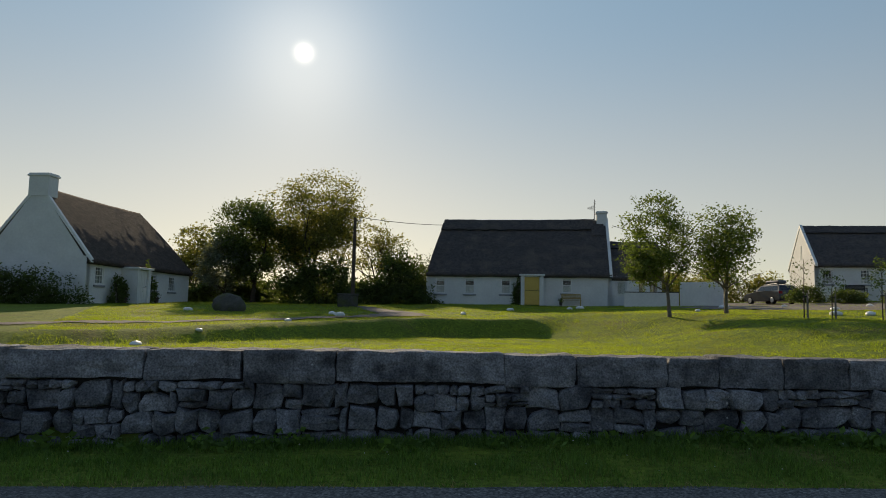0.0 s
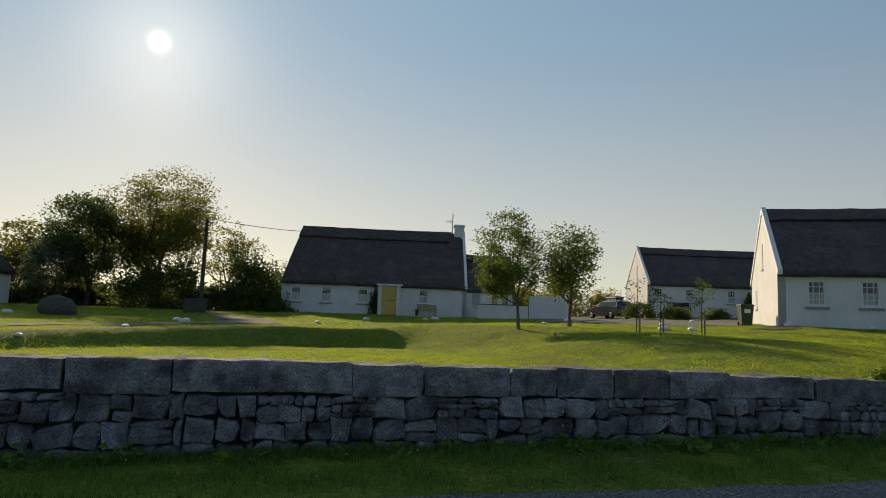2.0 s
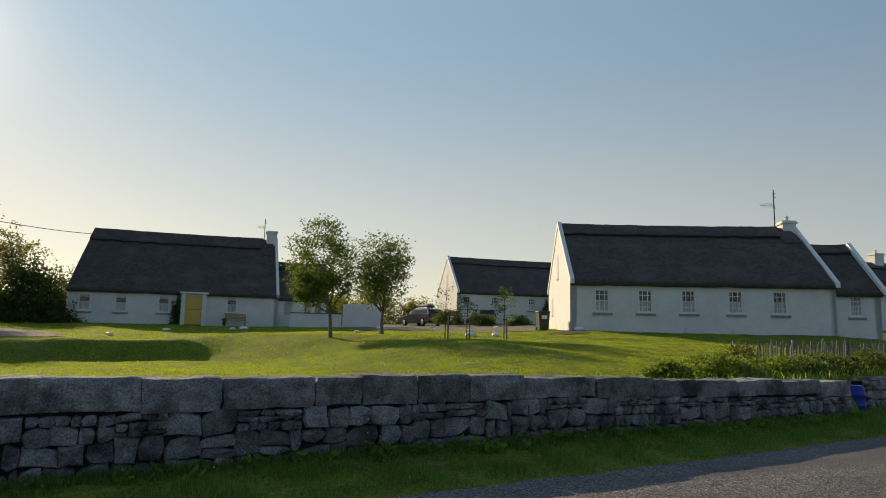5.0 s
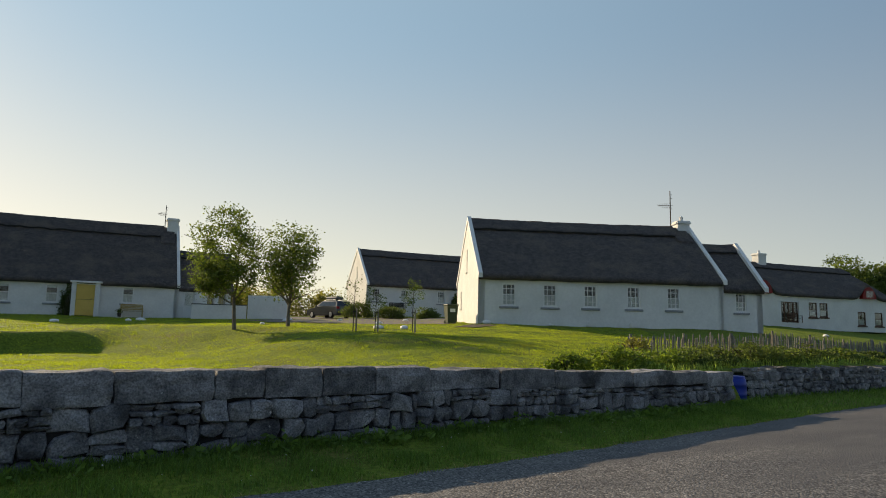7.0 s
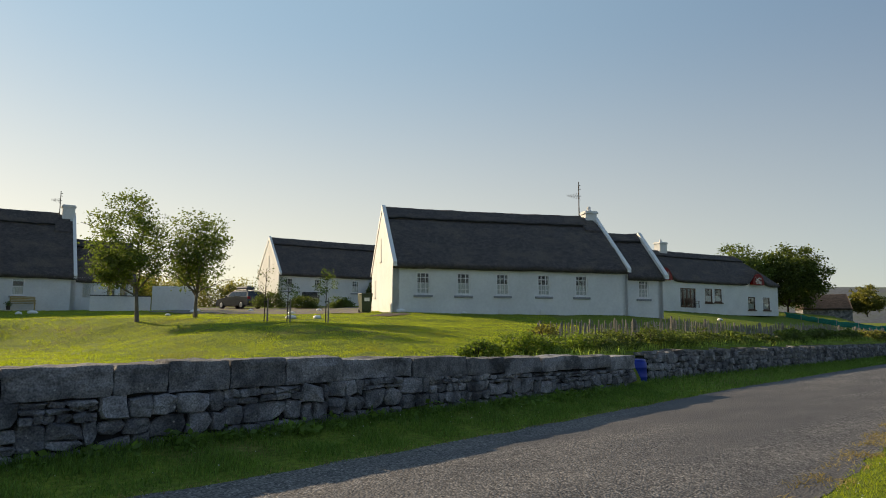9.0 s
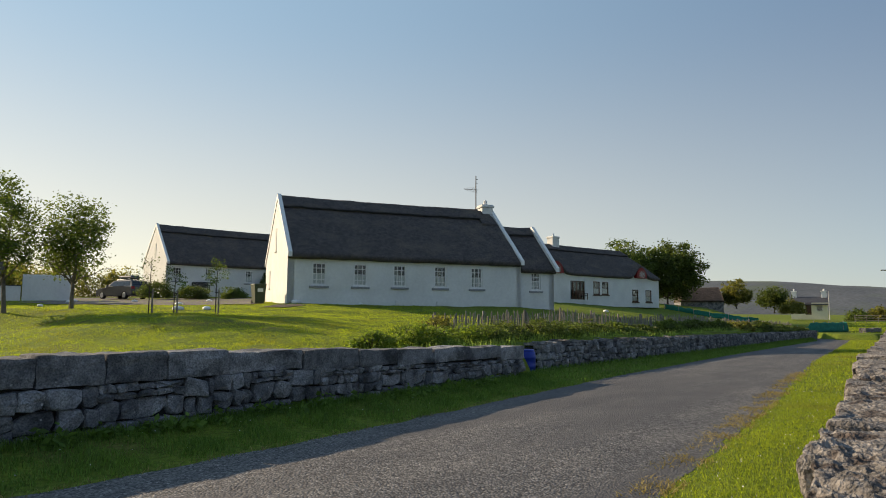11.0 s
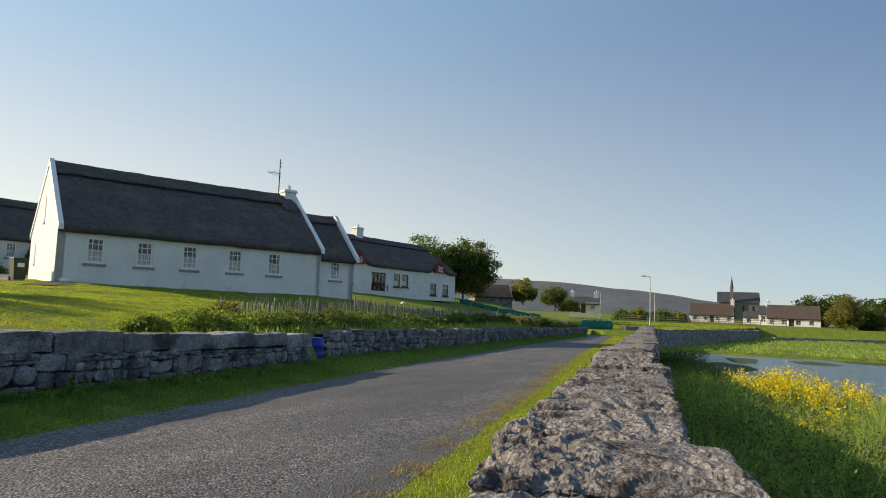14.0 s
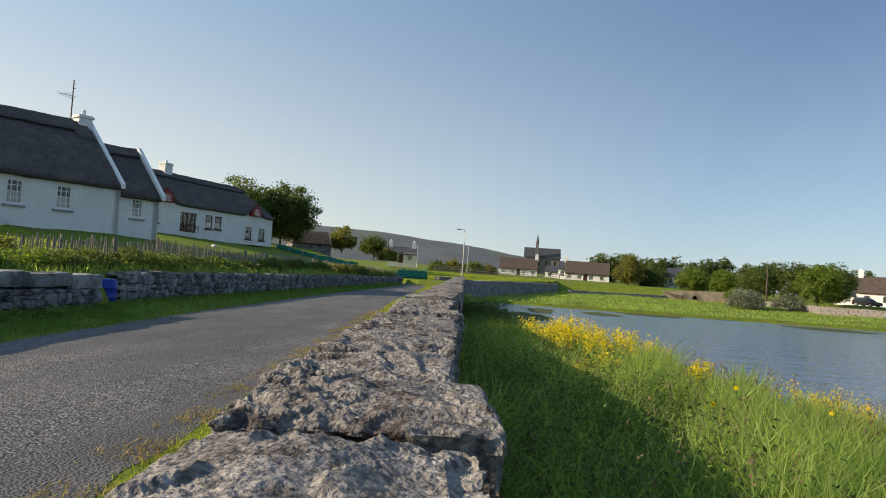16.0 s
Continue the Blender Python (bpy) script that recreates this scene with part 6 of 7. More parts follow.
for k, (x, y, z, h, w, lf) in enumerate(((128.3, -21.0, 0.8, 6.0, 6.2, M_LEAF_OLIVE), (131, -25.0, 0.4, 4.2, 5.0, M_LEAF), (138, -27.0, 0.0, 5.6, 7.0, M_LEAF_DARK), (127, -32.0, 0.0, 5.5, 6.5, M_LEAF_BRIGHT), (124, -37.0, 0.2, 5.0, 6.0, M_LEAF_BRIGHT), (119, -40.5, 0.6, 5.4, 6.2, M_LEAF), (116.5, -45.0, 0.6, 6.2, 6.4, M_LEAF_DARK), (97.0, -41.2, 0.4, 5.4, 6.0, M_LEAF_BRIGHT), (108, -48, 0.6, 6.0, 6.5, M_LEAF), (100, -55.0, 0.8, 5.8, 7.0, M_LEAF_OLIVE), (103, -45.5, 0.6, 4.4, 5, M_LEAF))):
    tree("broadleaf_tree", x, y, z, h, w, 130 + k, lf, M_BARK, "leafy tree on the far shore of the pool", trunk=0.1, n_leaf=6500, leaf_size=0.17, group="shore trees")
for k in range(16):
    y = -19.0 - k * 3.4
    x = 157 - 0.28 * max(0, k - 4) * 3.4
    tree("belt_tree", x + (k % 3) * 3, y, 0.9, 6.6 + 0.6 * ((k * 7) % 3), 6.2, 150 + k, M_LEAF_DARK, M_BARK, "dark tree of the belt behind the village", trunk=0.1, n_leaf=3800, leaf_size=0.24, group="tree belt")
bush("grey_shrub", 95.2, -31.2, -0.5, 7.5, 4.0, 2.3, 170, M_LEAF_GREY, "grey-green willow shrub on the marsh", n=6000, size=0.13)
bush("grey_shrub", 93.0, -36.0, -0.2, 5.0, 3.0, 1.6, 171, M_LEAF_GREY, "grey-green low shrub on the marsh", n=3000, size=0.13)
bush("far_shrub", 107, -33.5, 0.2, 4, 3, 1.6, 172, M_LEAF_BRIGHT, "yellow-green shrub by the bridge", n=2200, size=0.15, group=FAR)
pole("utility_pole", 104.0, -37.0, 5.9, "thin wooden pole on the far shore", False)

# ---- grass, weeds and flowers ----
rs5 = np.random.RandomState(500)


def lawn_blades():
    """Short mown blades over the lawns, thicker near the lane."""
    n = 0
    spots = []
    while n < 520000:
        k = 20000
        t = rs5.uniform(size=k)
        y = 8.6 + 44 * t ** 1.5
        half = 6 + 0.55 * y
        x = rs5.uniform(-1, 1, k) * half * 1.15 + 0.26 * y + 2
        spots.append(np.stack([x, y], 1))
        n += k
    xy = np.vstack(spots)
    # heights from a regular sampling of the ground
    sx, sy = np.arange(-45, 62, 0.5), np.arange(7, 54, 0.5)
    grid = np.array([[ground(a, b) for a in sx] for b in sy])
    ok = (xy[:, 0] > -44) & (xy[:, 0] < 60) & (xy[:, 1] < 53)
    xy = xy[ok]
    lw = np.interp(xy[:, 0], [r[0] for r in LEFT_WALL], [r[1] for r in LEFT_WALL])
    xy = xy[xy[:, 1] > lw + 0.8]
    i = ((xy[:, 0] + 45) / 0.5).astype(int)
    j = ((xy[:, 1] - 7) / 0.5).astype(int)
    fx, fy = (xy[:, 0] + 45) / 0.5 - i, (xy[:, 1] - 7) / 0.5 - j
    z = grid[j, i] * (1 - fx) * (1 - fy) + grid[j, i + 1] * fx * (1 - fy) + grid[j + 1, i] * (1 - fx) * fy + grid[j + 1, i + 1] * fx * fy
    # bare where the drive, the yard and the houses lie
    keep = np.ones(len(xy), bool)
    for name in ("gravel_yard", "drive", "soil_patch"):
        co = np.array([v.co[:2] for v in bpy.data.objects[name].data.vertices])
        cells = {(int(a // 0.3), int(b // 0.3)) for a, b in co}
        keep &= np.array([(int(a // 0.3), int(b // 0.3)) not in cells for a, b in xy])
    xy, z = xy[keep], z[keep]
    n = len(xy)
    p = np.column_stack([xy, z - 0.01])
    a = rs5.uniform(0, math.tau, n)
    grow_ = 1 + xy[:, 1] / 40
    w = 0.009 * grow_ * rs5.uniform(0.7, 1.3, n)
    tuft = np.array([noise.noise((a * 1.6, b * 1.6, 3.0)) for a, b in xy])
    h = 0.028 * rs5.uniform(0.5, 1.4, n) * (0.8 + 0.4 * grow_) * (1 + 0.8 * tuft)
    side = np.stack([np.cos(a), np.sin(a), np.zeros(n)], 1) * w[:, None]
    lean = rs5.normal(size=(n, 3)) * 0.4 * h[:, None]
    lean[:, 2] = h
    v = np.empty((n, 3, 3))
    v[:, 0], v[:, 1], v[:, 2] = p - side, p + side, p + lean
    tagged(fast_mesh("lawn_grass", v.reshape(-1, 3), 3, M_LAWNBLADE), "short mown lawn grass, sunlit yellow-green", "grass", kind="stuff")


lawn_blades()


def left_verge():
    def a(x):
        return lerp_table(x, ROAD_LEFT) - 0.05

    def b(x):
        return lerp_table(x, LEFT_WALL) + 0.02
    p = scatter(42000, -7, 15, a, b, rs5, lambda x, y: 0.35 + 0.65 * smooth01((y - a(x)) / 0.5))
    tuft = np.array([noise.noise((q[0] * 1.8, q[1] * 1.8, 6.0)) for q in p])
    blades("verge_grass", p, 0.09 * np.clip(0.9 + 1.2 * tuft, 0.3, 2.0), 0.006, M_BLADE_VERGE, rs5, 0.6, "lush green verge grass below the wall")
    p = scatter(9000, -7, 15, lambda x: b(x) - 0.35, b, rs5)
    blades("tall_verge_grass", p, 0.12, 0.007, M_BLADE_VERGE, rs5, 0.5, "taller grass against the wall's foot")
    p = scatter(16000, 15, 60, a, b, rs5)
    blades("verge_grass", p, 0.12, 0.011, M_BLADE_VERGE, rs5, 0.6, "green verge grass beside the lane")
    p = scatter(700, -6, 14, lambda x: a(x) - 0.03, lambda x: a(x) + 0.14, rs5)
    blades("dry_grass", p, 0.06, 0.006, M_DRYGRASS, rs5, 1.2, "dry straw at the lane's edge")
    p = scatter(90, -6, 10, lambda x: a(x) + 0.4, lambda x: b(x) - 0.1, rs5) + np.array([0, 0, 0.07])
    tagged(fast_mesh("daisies", leaf_quads(p, 0.008, rs5, ratio=1.0), 4, M_DAISY), "tiny white daisies in the verge", "flower", kind="stuff")
    # coarse weeds at the wall's foot
    p = scatter(60, -5, 12, lambda x: b(x) - 0.6, lambda x: b(x) - 0.15, rs5)
    c = np.repeat(p, 16, axis=0) + rs5.normal(size=(960, 3)) * np.array([0.08, 0.06, 0.05]) + np.array([0, 0, 0.1])
    tagged(fast_mesh("dock_weeds", leaf_quads(c, 0.05, rs5, ratio=0.6), 4, M_BLADE_VERGE), "broad-leaved weeds in the verge", "weeds", kind="stuff")


left_verge()


def right_verge():
    def a(x):
        return lerp_table(x, RIGHT_WALL) - 0.05

    def b(x):
        return lerp_table(x, ROAD_RIGHT) + 0.06
    p = scatter(38000, 1.0, 16, a, b, rs5, lambda x, y: 0.3 + 0.7 * smooth01((b(x) - y) / 0.35))
    blades("verge_grass", p, 0.042, 0.005, M_LAWNBLADE, rs5, 0.7, "short sunlit grass between lane and wall")
    p = scatter(14000, 16, 60, a, b, rs5)
    blades("verge_grass", p, 0.075, 0.011, M_LAWNBLADE, rs5, 0.7, "sunlit grass strip along the lane")
    p = scatter(4800, 1.0, 22, lambda x: b(x) - 0.16, lambda x: b(x) + 0.30 + 0.2 * noise.noise((x * 0.8, 0, 0)), rs5, lambda x, y: smooth01(0.5 + 1.6 * noise.noise((x * 1.6, y * 2, 3))))
    blades("dry_grass", p, 0.06, 0.007, M_DRYGRASS, rs5, 1.9, "dry straw tufts at the lane's edge")
    p = scatter(260, 2, 16, a, lambda x: b(x) - 0.1, rs5) + np.array([0, 0, 0.07])
    tagged(fast_mesh("daisies", leaf_quads(p, 0.007, rs5, ratio=1.0), 4, M_DAISY), "tiny white daisies beside the lane", "flower", kind="stuff")


right_verge()


def pool_bank():
    def a(x):
        return lerp_table(x, RIGHT_WALL) - 0.74

    def far(x):
        return a(x) - lerp_table(x, ((-2, 9.5), (5, 9.5), (9, 8.4), (11, 7.0), (14, 5.4), (20, 2.8), (44, 1.4)))
    p = scatter(105000, 1.6, 14.5, far, a, rs5)
    p = p[rs5.permutation(len(p))]
    tuft = np.array([noise.noise((q[0] * 1.3, q[1] * 1.3, 6.0)) + 0.6 * noise.noise((q[0] * 3.5, q[1] * 3.5, 2.0)) for q in p])
    away = np.array([a(q[0]) - q[1] for q in p])
    tuft = tuft - 0.5 * np.clip((away - 2.2) / 2.5, 0, 1)
    blades("tall_grass", p, 0.5 * np.clip(0.85 + 0.9 * tuft, 0.35, 1.6), 0.0085, M_BLADE, rs5, 0.65, "tall wild grass on the bank of the pool")
    p = scatter(16000, 14.5, 44, far, a, rs5)
    blades("tall_grass", p, 0.34, 0.012, M_BLADE_VERGE, rs5, 0.5, "rank grass below the wall")
    p = scatter(2600, 2.2, 12.5, far, lambda x: a(x) - 0.3, rs5)
    tops = p + np.array([0, 0, 0.46]) + rs5.normal(size=p.shape) * np.array([0.05, 0.05, 0.1])
    blades("grass_stalks", p, 0.56, 0.0028, M_DRYGRASS, rs5, 0.25, "thin straw-coloured grass stalks")
    c = np.repeat(tops[:1500], 9, axis=0)
    c = c + rs5.normal(size=c.shape) * np.array([0.012, 0.012, 0.05])
    tagged(fast_mesh("seed_heads", leaf_quads(c, 0.014, rs5, flat=1.5, ratio=0.4), 4, M_SEED), "brownish grass seed heads", "grass", kind="stuff")
    q = scatter(170, 2.6, 13.5, far, lambda x: a(x) - 1.2, rs5, lambda x, y: smooth01(0.35 + 1.5 * noise.noise((x * 0.7, y * 0.7, 4))))
    c = np.repeat(q, 40, axis=0)
    c = c + rs5.normal(size=c.shape) * np.array([0.12, 0.12, 0.1]) + np.array([0, 0, 0.2])
    tagged(fast_mesh("leafy_weeds", leaf_quads(c, 0.02, rs5, ratio=0.4), 4, M_LEAF_BRIGHT), "green leafy weeds through the tall grass", "weeds", kind="stuff")
    q = scatter(420, 2.4, 14, lambda x: a(x) - 2.2, lambda x: a(x) - 0.1, rs5)
    c = np.repeat(q, 70, axis=0)
    c = c + rs5.normal(size=c.shape) * np.array([0.2, 0.2, 0.13]) + np.array([0, 0, 0.28])
    tagged(fast_mesh("cow_parsley_leaves", leaf_quads(c, 0.022, rs5, ratio=0.4), 4, M_LEAF_DARK), "dark feathery weeds in the wall's shade", "weeds", kind="stuff")
    # dark leafy weeds near the wall
    q = scatter(900, 2.4, 30, lambda x: a(x) - 1.7, a, rs5)
    c = np.repeat(q, 60, axis=0)
    c = c + rs5.normal(size=c.shape) * np.array([0.14, 0.14, 0.16]) + np.array([0, 0, 0.28])
    tagged(fast_mesh("nettles", leaf_quads(c, 0.02, rs5, ratio=0.45), 4, M_BLADE_VERGE), "dark leafy nettles against the wall", "weeds", kind="stuff")


pool_bank()


def wild_turnip(x, y, h, seed, n_fl):
    """A branching weed with small four-petalled yellow flowers."""
    rs = np.random.RandomState(seed)
    t = thing("yellow_wildflower", pose(x, y, ground(x, y) - 0.03), "tall branching weed with yellow flowers", "flower", "yellow wildflowers")
    bm = bmesh.new()
    ends = []
    for k in range(9):
        a = rs.uniform(0, math.tau)
        r = rs.uniform(0.05, 0.34) * h
        top = (r * math.cos(a), r * math.sin(a), h * rs.uniform(0.7, 1.05))
        tube(bm, [(0, 0, 0), (top[0] * 0.4, top[1] * 0.4, h * 0.45), top], [0.007, 0.005, 0.003], 4)
        ends.append(top)
    tagged(part("branching_stem", bm, M_BLADE, t), kind="stuff")
    ends = np.array(ends)
    c = ends[rs.randint(len(ends), size=n_fl)] + rs.normal(size=(n_fl, 3)) * np.array([0.06, 0.06, 0.075]) * h
    tagged(fast_mesh("blossom", leaf_quads(c, 0.015, rs, ratio=0.9), 4, M_FLOWER, t, "small bright yellow flowers"), kind="stuff")
    m = 170
    c = np.stack([rs.normal(size=m) * 0.16 * h, rs.normal(size=m) * 0.16 * h, rs.uniform(0.1, 0.75, m) * h], 1)
    tagged(fast_mesh("foliage", leaf_quads(c, 0.028, rs, ratio=0.4), 4, M_LEAF_BRIGHT, t), kind="stuff")


k = 0
for cx, cy, sx, sy, n, h in ((12.2, -2.2, 2.4, 0.8, 26, 0.72), (13.4, -3.4, 1.8, 0.9, 16, 0.68), (11.0, -3.0, 1.8, 0.8, 9, 0.66), (12.4, -4.4, 1.6, 0.5, 2, 0.6), (12.2, -6.5, 1.2, 0.8, 22, 0.95), (13.6, -7.4, 1.6, 1.0, 10, 0.95), (15.5, -0.9, 2.5, 0.3, 7, 0.7), (9.0, -2.0, 1.0, 0.4, 3, 0.5)):
    for i in range(n):
        x, y = cx + rs5.normal() * sx * 0.5, cy + rs5.normal() * sy * 0.5
        if y > lerp_table(x, RIGHT_WALL) - 1.0:
            continue
        wild_turnip(x, y, h * rs5.uniform(0.8, 1.15), 600 + k, 210)
        k += 1
for i, (x, y) in enumerate(((5.4, -3.6), (5.9, -4.1), (5.3, -2.7), (6.4, -3.2))):
    t = thing("buttercup", pose(x, y, ground(x, y)), "single yellow buttercup in tall grass", "flower", "buttercups")
    part("stem", tube(bmesh.new(), [(0, 0, 0), (0.02, 0, 0.3), (0, 0.01, 0.58)], [0.004, 0.003, 0.002], 4), M_BLADE, t)
    fast_mesh("flower_head", leaf_quads(np.array([[0, 0, 0.59]] * 6), 0.022, np.random.RandomState(i), flat=0.1, ratio=0.9), 4, M_FLOWER, t)
bush("dock_plant", 13.2, -4.7, ground(13.2, -4.7), 1.4, 1.0, 0.7, 701, M_LEAF_BRIGHT, "broad green dock plants by the water", n=1500, size=0.05)
bush("dock_plant", 12.4, -5.3, ground(12.4, -5.3), 1.2, 0.9, 0.7, 702, M_LEAF_BRIGHT, "broad green dock plants by the water", n=1300, size=0.05)


bush("rank_weeds", 30.5, 0.4, ground(30.5, 0.4), 9.0, 2.6, 0.9, 703, M_LEAF_DARK, "dark rank weeds at the pool's edge", "weeds", n=9000, size=0.06, rot=5)
bush("rank_weeds", 21.5, -0.6, ground(21.5, -0.6), 7.0, 2.0, 0.8, 704, M_LEAF, "green rank weeds below the wall", "weeds", n=7000, size=0.05, rot=5)


def wall_plants():
    """Brambles and herbs on the bank between the wall and the paling fence."""
    spec = ((10.6, 9.9, 1.4, 0.8, 0.5, M_LEAF_BRIGHT), (12.4, 10.0, 2.4, 1.0, 0.62, M_LEAF_BRIGHT), (14.0, 10.2, 2.6, 1.2, 0.6, M_LEAF_BRIGHT), (15.6, 10.3, 2.4, 1.2, 0.55, M_LEAF), (17.3, 10.6, 2.2, 1.2, 0.7, M_LEAF_DARK), (19.0, 10.5, 2.2, 1.2, 0.75, M_LEAF_DARK), (20.8, 10.5, 2.2, 1.2, 0.6, M_LEAF), (22.8, 10.6, 2.6, 1.2, 0.6, M_LEAF_DARK), (25.2, 10.7, 2.6, 1.2, 0.55, M_LEAF), (27.8, 10.7, 2.8, 1.0, 0.55, M_LEAF_DARK), (31, 10.7, 3.4, 1.0, 0.6, M_LEAF), (34.6, 10.7, 3.6, 1.0, 0.65, M_LEAF_DARK), (38.5, 10.7, 4.0, 1.0, 0.7, M_LEAF_DARK), (42.8, 10.6, 4.4, 1.0, 0.75, M_LEAF_OLIVE), (47.5, 10.5, 5.0, 1.0, 0.75, M_LEAF_DARK), (53.0, 10.4, 6.0, 1.0, 0.6, M_LEAF), (58.5, 10.4, 5.0, 1.0, 0.55, M_LEAF_DARK), (6.6, 9.2, 1.1, 0.5, 0.36, M_LEAF_BRIGHT))
    for k, (x, y, w, d, h, lf) in enumerate(spec):
        bush("hedge_plants", x, y, ground(x, y), w, d, h * (0.95 if x < 16 else 0.78), 720 + k, lf, "tangle of green brambles and herbs behind the wall", "bush", n=int(1500 + 900 * w), size=0.04 if x < 24 else 0.08, group="bank plants")
    bush("round_shrub", 15.1, 11.6, ground(15.1, 11.6), 1.25, 1.1, 0.75, 750, M_LEAF_OLIVE, "small dense rounded shrub before the fence", n=3200, size=0.035)
    p = scatter(9000, 9.5, 60, lambda x: lerp_table(x, LEFT_WALL) + 0.7, lambda x: lerp_table(x, LEFT_WALL) + 2.2, rs5)
    blades("bank_grass", p, 0.24, 0.01, M_BLADE, rs5, 0.5, "rough grass on the bank above the wall")


wall_plants()


def far_meadow():
    """Rough tussocks over the marsh and the field beyond the pool."""
    p = scatter(15000, 60, 111, lambda x: -46.0, lambda x: lerp_table(x, FIELD_EDGE) - 0.5, rs5, lambda x, y: 0.25 + 0.75 * smooth01(0.5 + 1.4 * noise.noise((x * 0.22, y * 0.22, 1))))
    p = p[p[:, 2] > WATER_Z + 0.03]
    blades("marsh_grass", p, 0.26, 0.05, M_BLADE, rs5, 0.8, "rough sunlit grass on the marsh")
    p = scatter(9000, 66, 121, lambda x: lerp_table(x, FIELD_EDGE) + 1.2, lambda x: 14.0, rs5)
    p = p[p[:, 1] < np.interp(p[:, 0], [r[0] for r in ROAD_RIGHT], [r[1] for r in ROAD_RIGHT])]
    blades("field_grass", p, 0.12, 0.05, M_LAWNBLADE, rs5, 0.8, "short sunlit grass of the far field")


far_meadow()


def marsh_weed():
    """Low green water weed along the far shore and floating in the pool."""
    r = random.Random(77)
    v, f = [], []
    spots = [(46, -1.6, 4.5, 1.6), (39, -0.6, 5.0, 1.3), (33, -1.2, 3.6, 1.1), (56, -3.0, 4.0, 1.2), (57, -8, 2.6, 1.6), (62, -13, 2.6, 3.0), (66, -20, 2.2, 4.0), (60, -27, 2.4, 4.0), (55, -35, 3.0, 5.0)]
    for x, y, a, b in spots:
        c = len(v)
        v.append((x, y, WATER_Z + 0.05))
        n = 28
        for k in range(n):
            t = math.tau * k / n
            s = 1 + 0.35 * noise.noise((math.cos(t) * 1.5 + x, math.sin(t) * 1.5, y))
            v.append((x + a * s * math.cos(t), y + b * s * math.sin(t), WATER_Z + 0.006))
        for k in range(n):
            f.append((c, c + 1 + k, c + 1 + (k + 1) % n))
    tagged(mesh_part("water_weed", v, f, M_WEED, smooth=True), "low mats of green water weed in the pool", "weeds", kind="stuff")


marsh_weed()

# ---- stone walls ----


def stone_mesh(k):
    """A unit stone, front towards -y: irregular face with worn edges."""
    r = random.Random(100 + k)
    bm = bmesh.new()

    def j(a):
        return r.uniform(-a, a)
    n = 8
    ang = [(-0.5, -0.5), (0.0, -0.5), (0.5, -0.5), (0.5, 0.0), (0.5, 0.5), (0.0, 0.5), (-0.5, 0.5), (-0.5, 0.0)]
    cut = [r.choice((0.0, 0.06, 0.14, 0.28)) if i % 2 == 0 else r.uniform(-0.06, 0.03) for i in range(n)]
    outer = [(p[0] * (1 - cut[i]) + j(0.08), p[1] * (1 - cut[i]) + j(0.09)) for i, p in enumerate(ang)]
    back = [bm.verts.new((x, 0.5, z)) for x, z in outer]
    mid = [bm.verts.new((x, -0.22 + j(0.08), z)) for x, z in outer]
    front = [bm.verts.new((x * 0.88, -0.42 + j(0.11), z * 0.86)) for x, z in outer]
    hub = bm.verts.new((j(0.12), -0.5 + j(0.06), j(0.12)))
    for i in range(n):
        q = (i + 1) % n
        bm.faces.new((back[i], back[q], mid[q], mid[i]))
        bm.faces.new((mid[i], mid[q], front[q], front[i]))
        bm.faces.new((front[i], front[q], hub))
    bmesh.ops.recalc_face_normals(bm, faces=bm.faces)
    me = bpy.data.meshes.new("stone")
    bm.to_mesh(me)
    bm.free()
    return me


STONES = [stone_mesh(k) for k in range(40)]
for me_ in STONES:
    me_.materials.append(M_STONE)
STONE_DATA = [([tuple(v.co) for v in me_.vertices], [tuple(p.vertices) for p in me_.polygons]) for me_ in STONES]


def stone_layout(x0, x1, zbase, ztop, r, big=1.0):
    """Rows of uneven stones (x centre, z centre, width, height) between two heights."""
    out = []
    x = x0
    while x < x1 - 0.05:  # panels of their own coursing, so that joints break
        pw = min(r.uniform(0.32, 0.8) * big, x1 - x)
        if x1 - x - pw < 0.3:
            pw = x1 - x
        zb, zt = zbase(x + pw / 2), ztop(x + pw / 2)
        z = zb
        first = True
        while z < zt - 0.03:
            h = (r.uniform(0.13, 0.2) if first else r.choice((r.uniform(0.12, 0.18), r.uniform(0.18, 0.25), r.uniform(0.2, 0.29)))) * big
            if zt - z < 0.2 * big:
                h = r.uniform(0.05, 0.11)
            if zt - z - h < 0.05:
                h = zt - z
            first = False
            xx = x
            while xx < x + pw - 0.01:
                w = h * r.uniform(0.75, 1.75) if h > 0.1 else h * r.uniform(1.8, 4.0)
                w = max(w, 0.09)
                if x + pw - xx - w < 0.08:
                    w = x + pw - xx
                if h > 0.15 * big and r.random() < 0.13:
                    f = r.uniform(0.35, 0.65)
                    out.append((xx + w / 2, z + h * f / 2, w, h * f))
                    out.append((xx + w / 2, z + h * (1 + f) / 2, w, h * (1 - f)))
                else:
                    out.append((xx + w / 2, z + h / 2, w, h))
                xx += w
            z += h
        x += pw
    return out


def slope_at(x, table):
    return math.atan2(lerp_table(x + 0.4, table) - lerp_table(x - 0.4, table), 0.8)


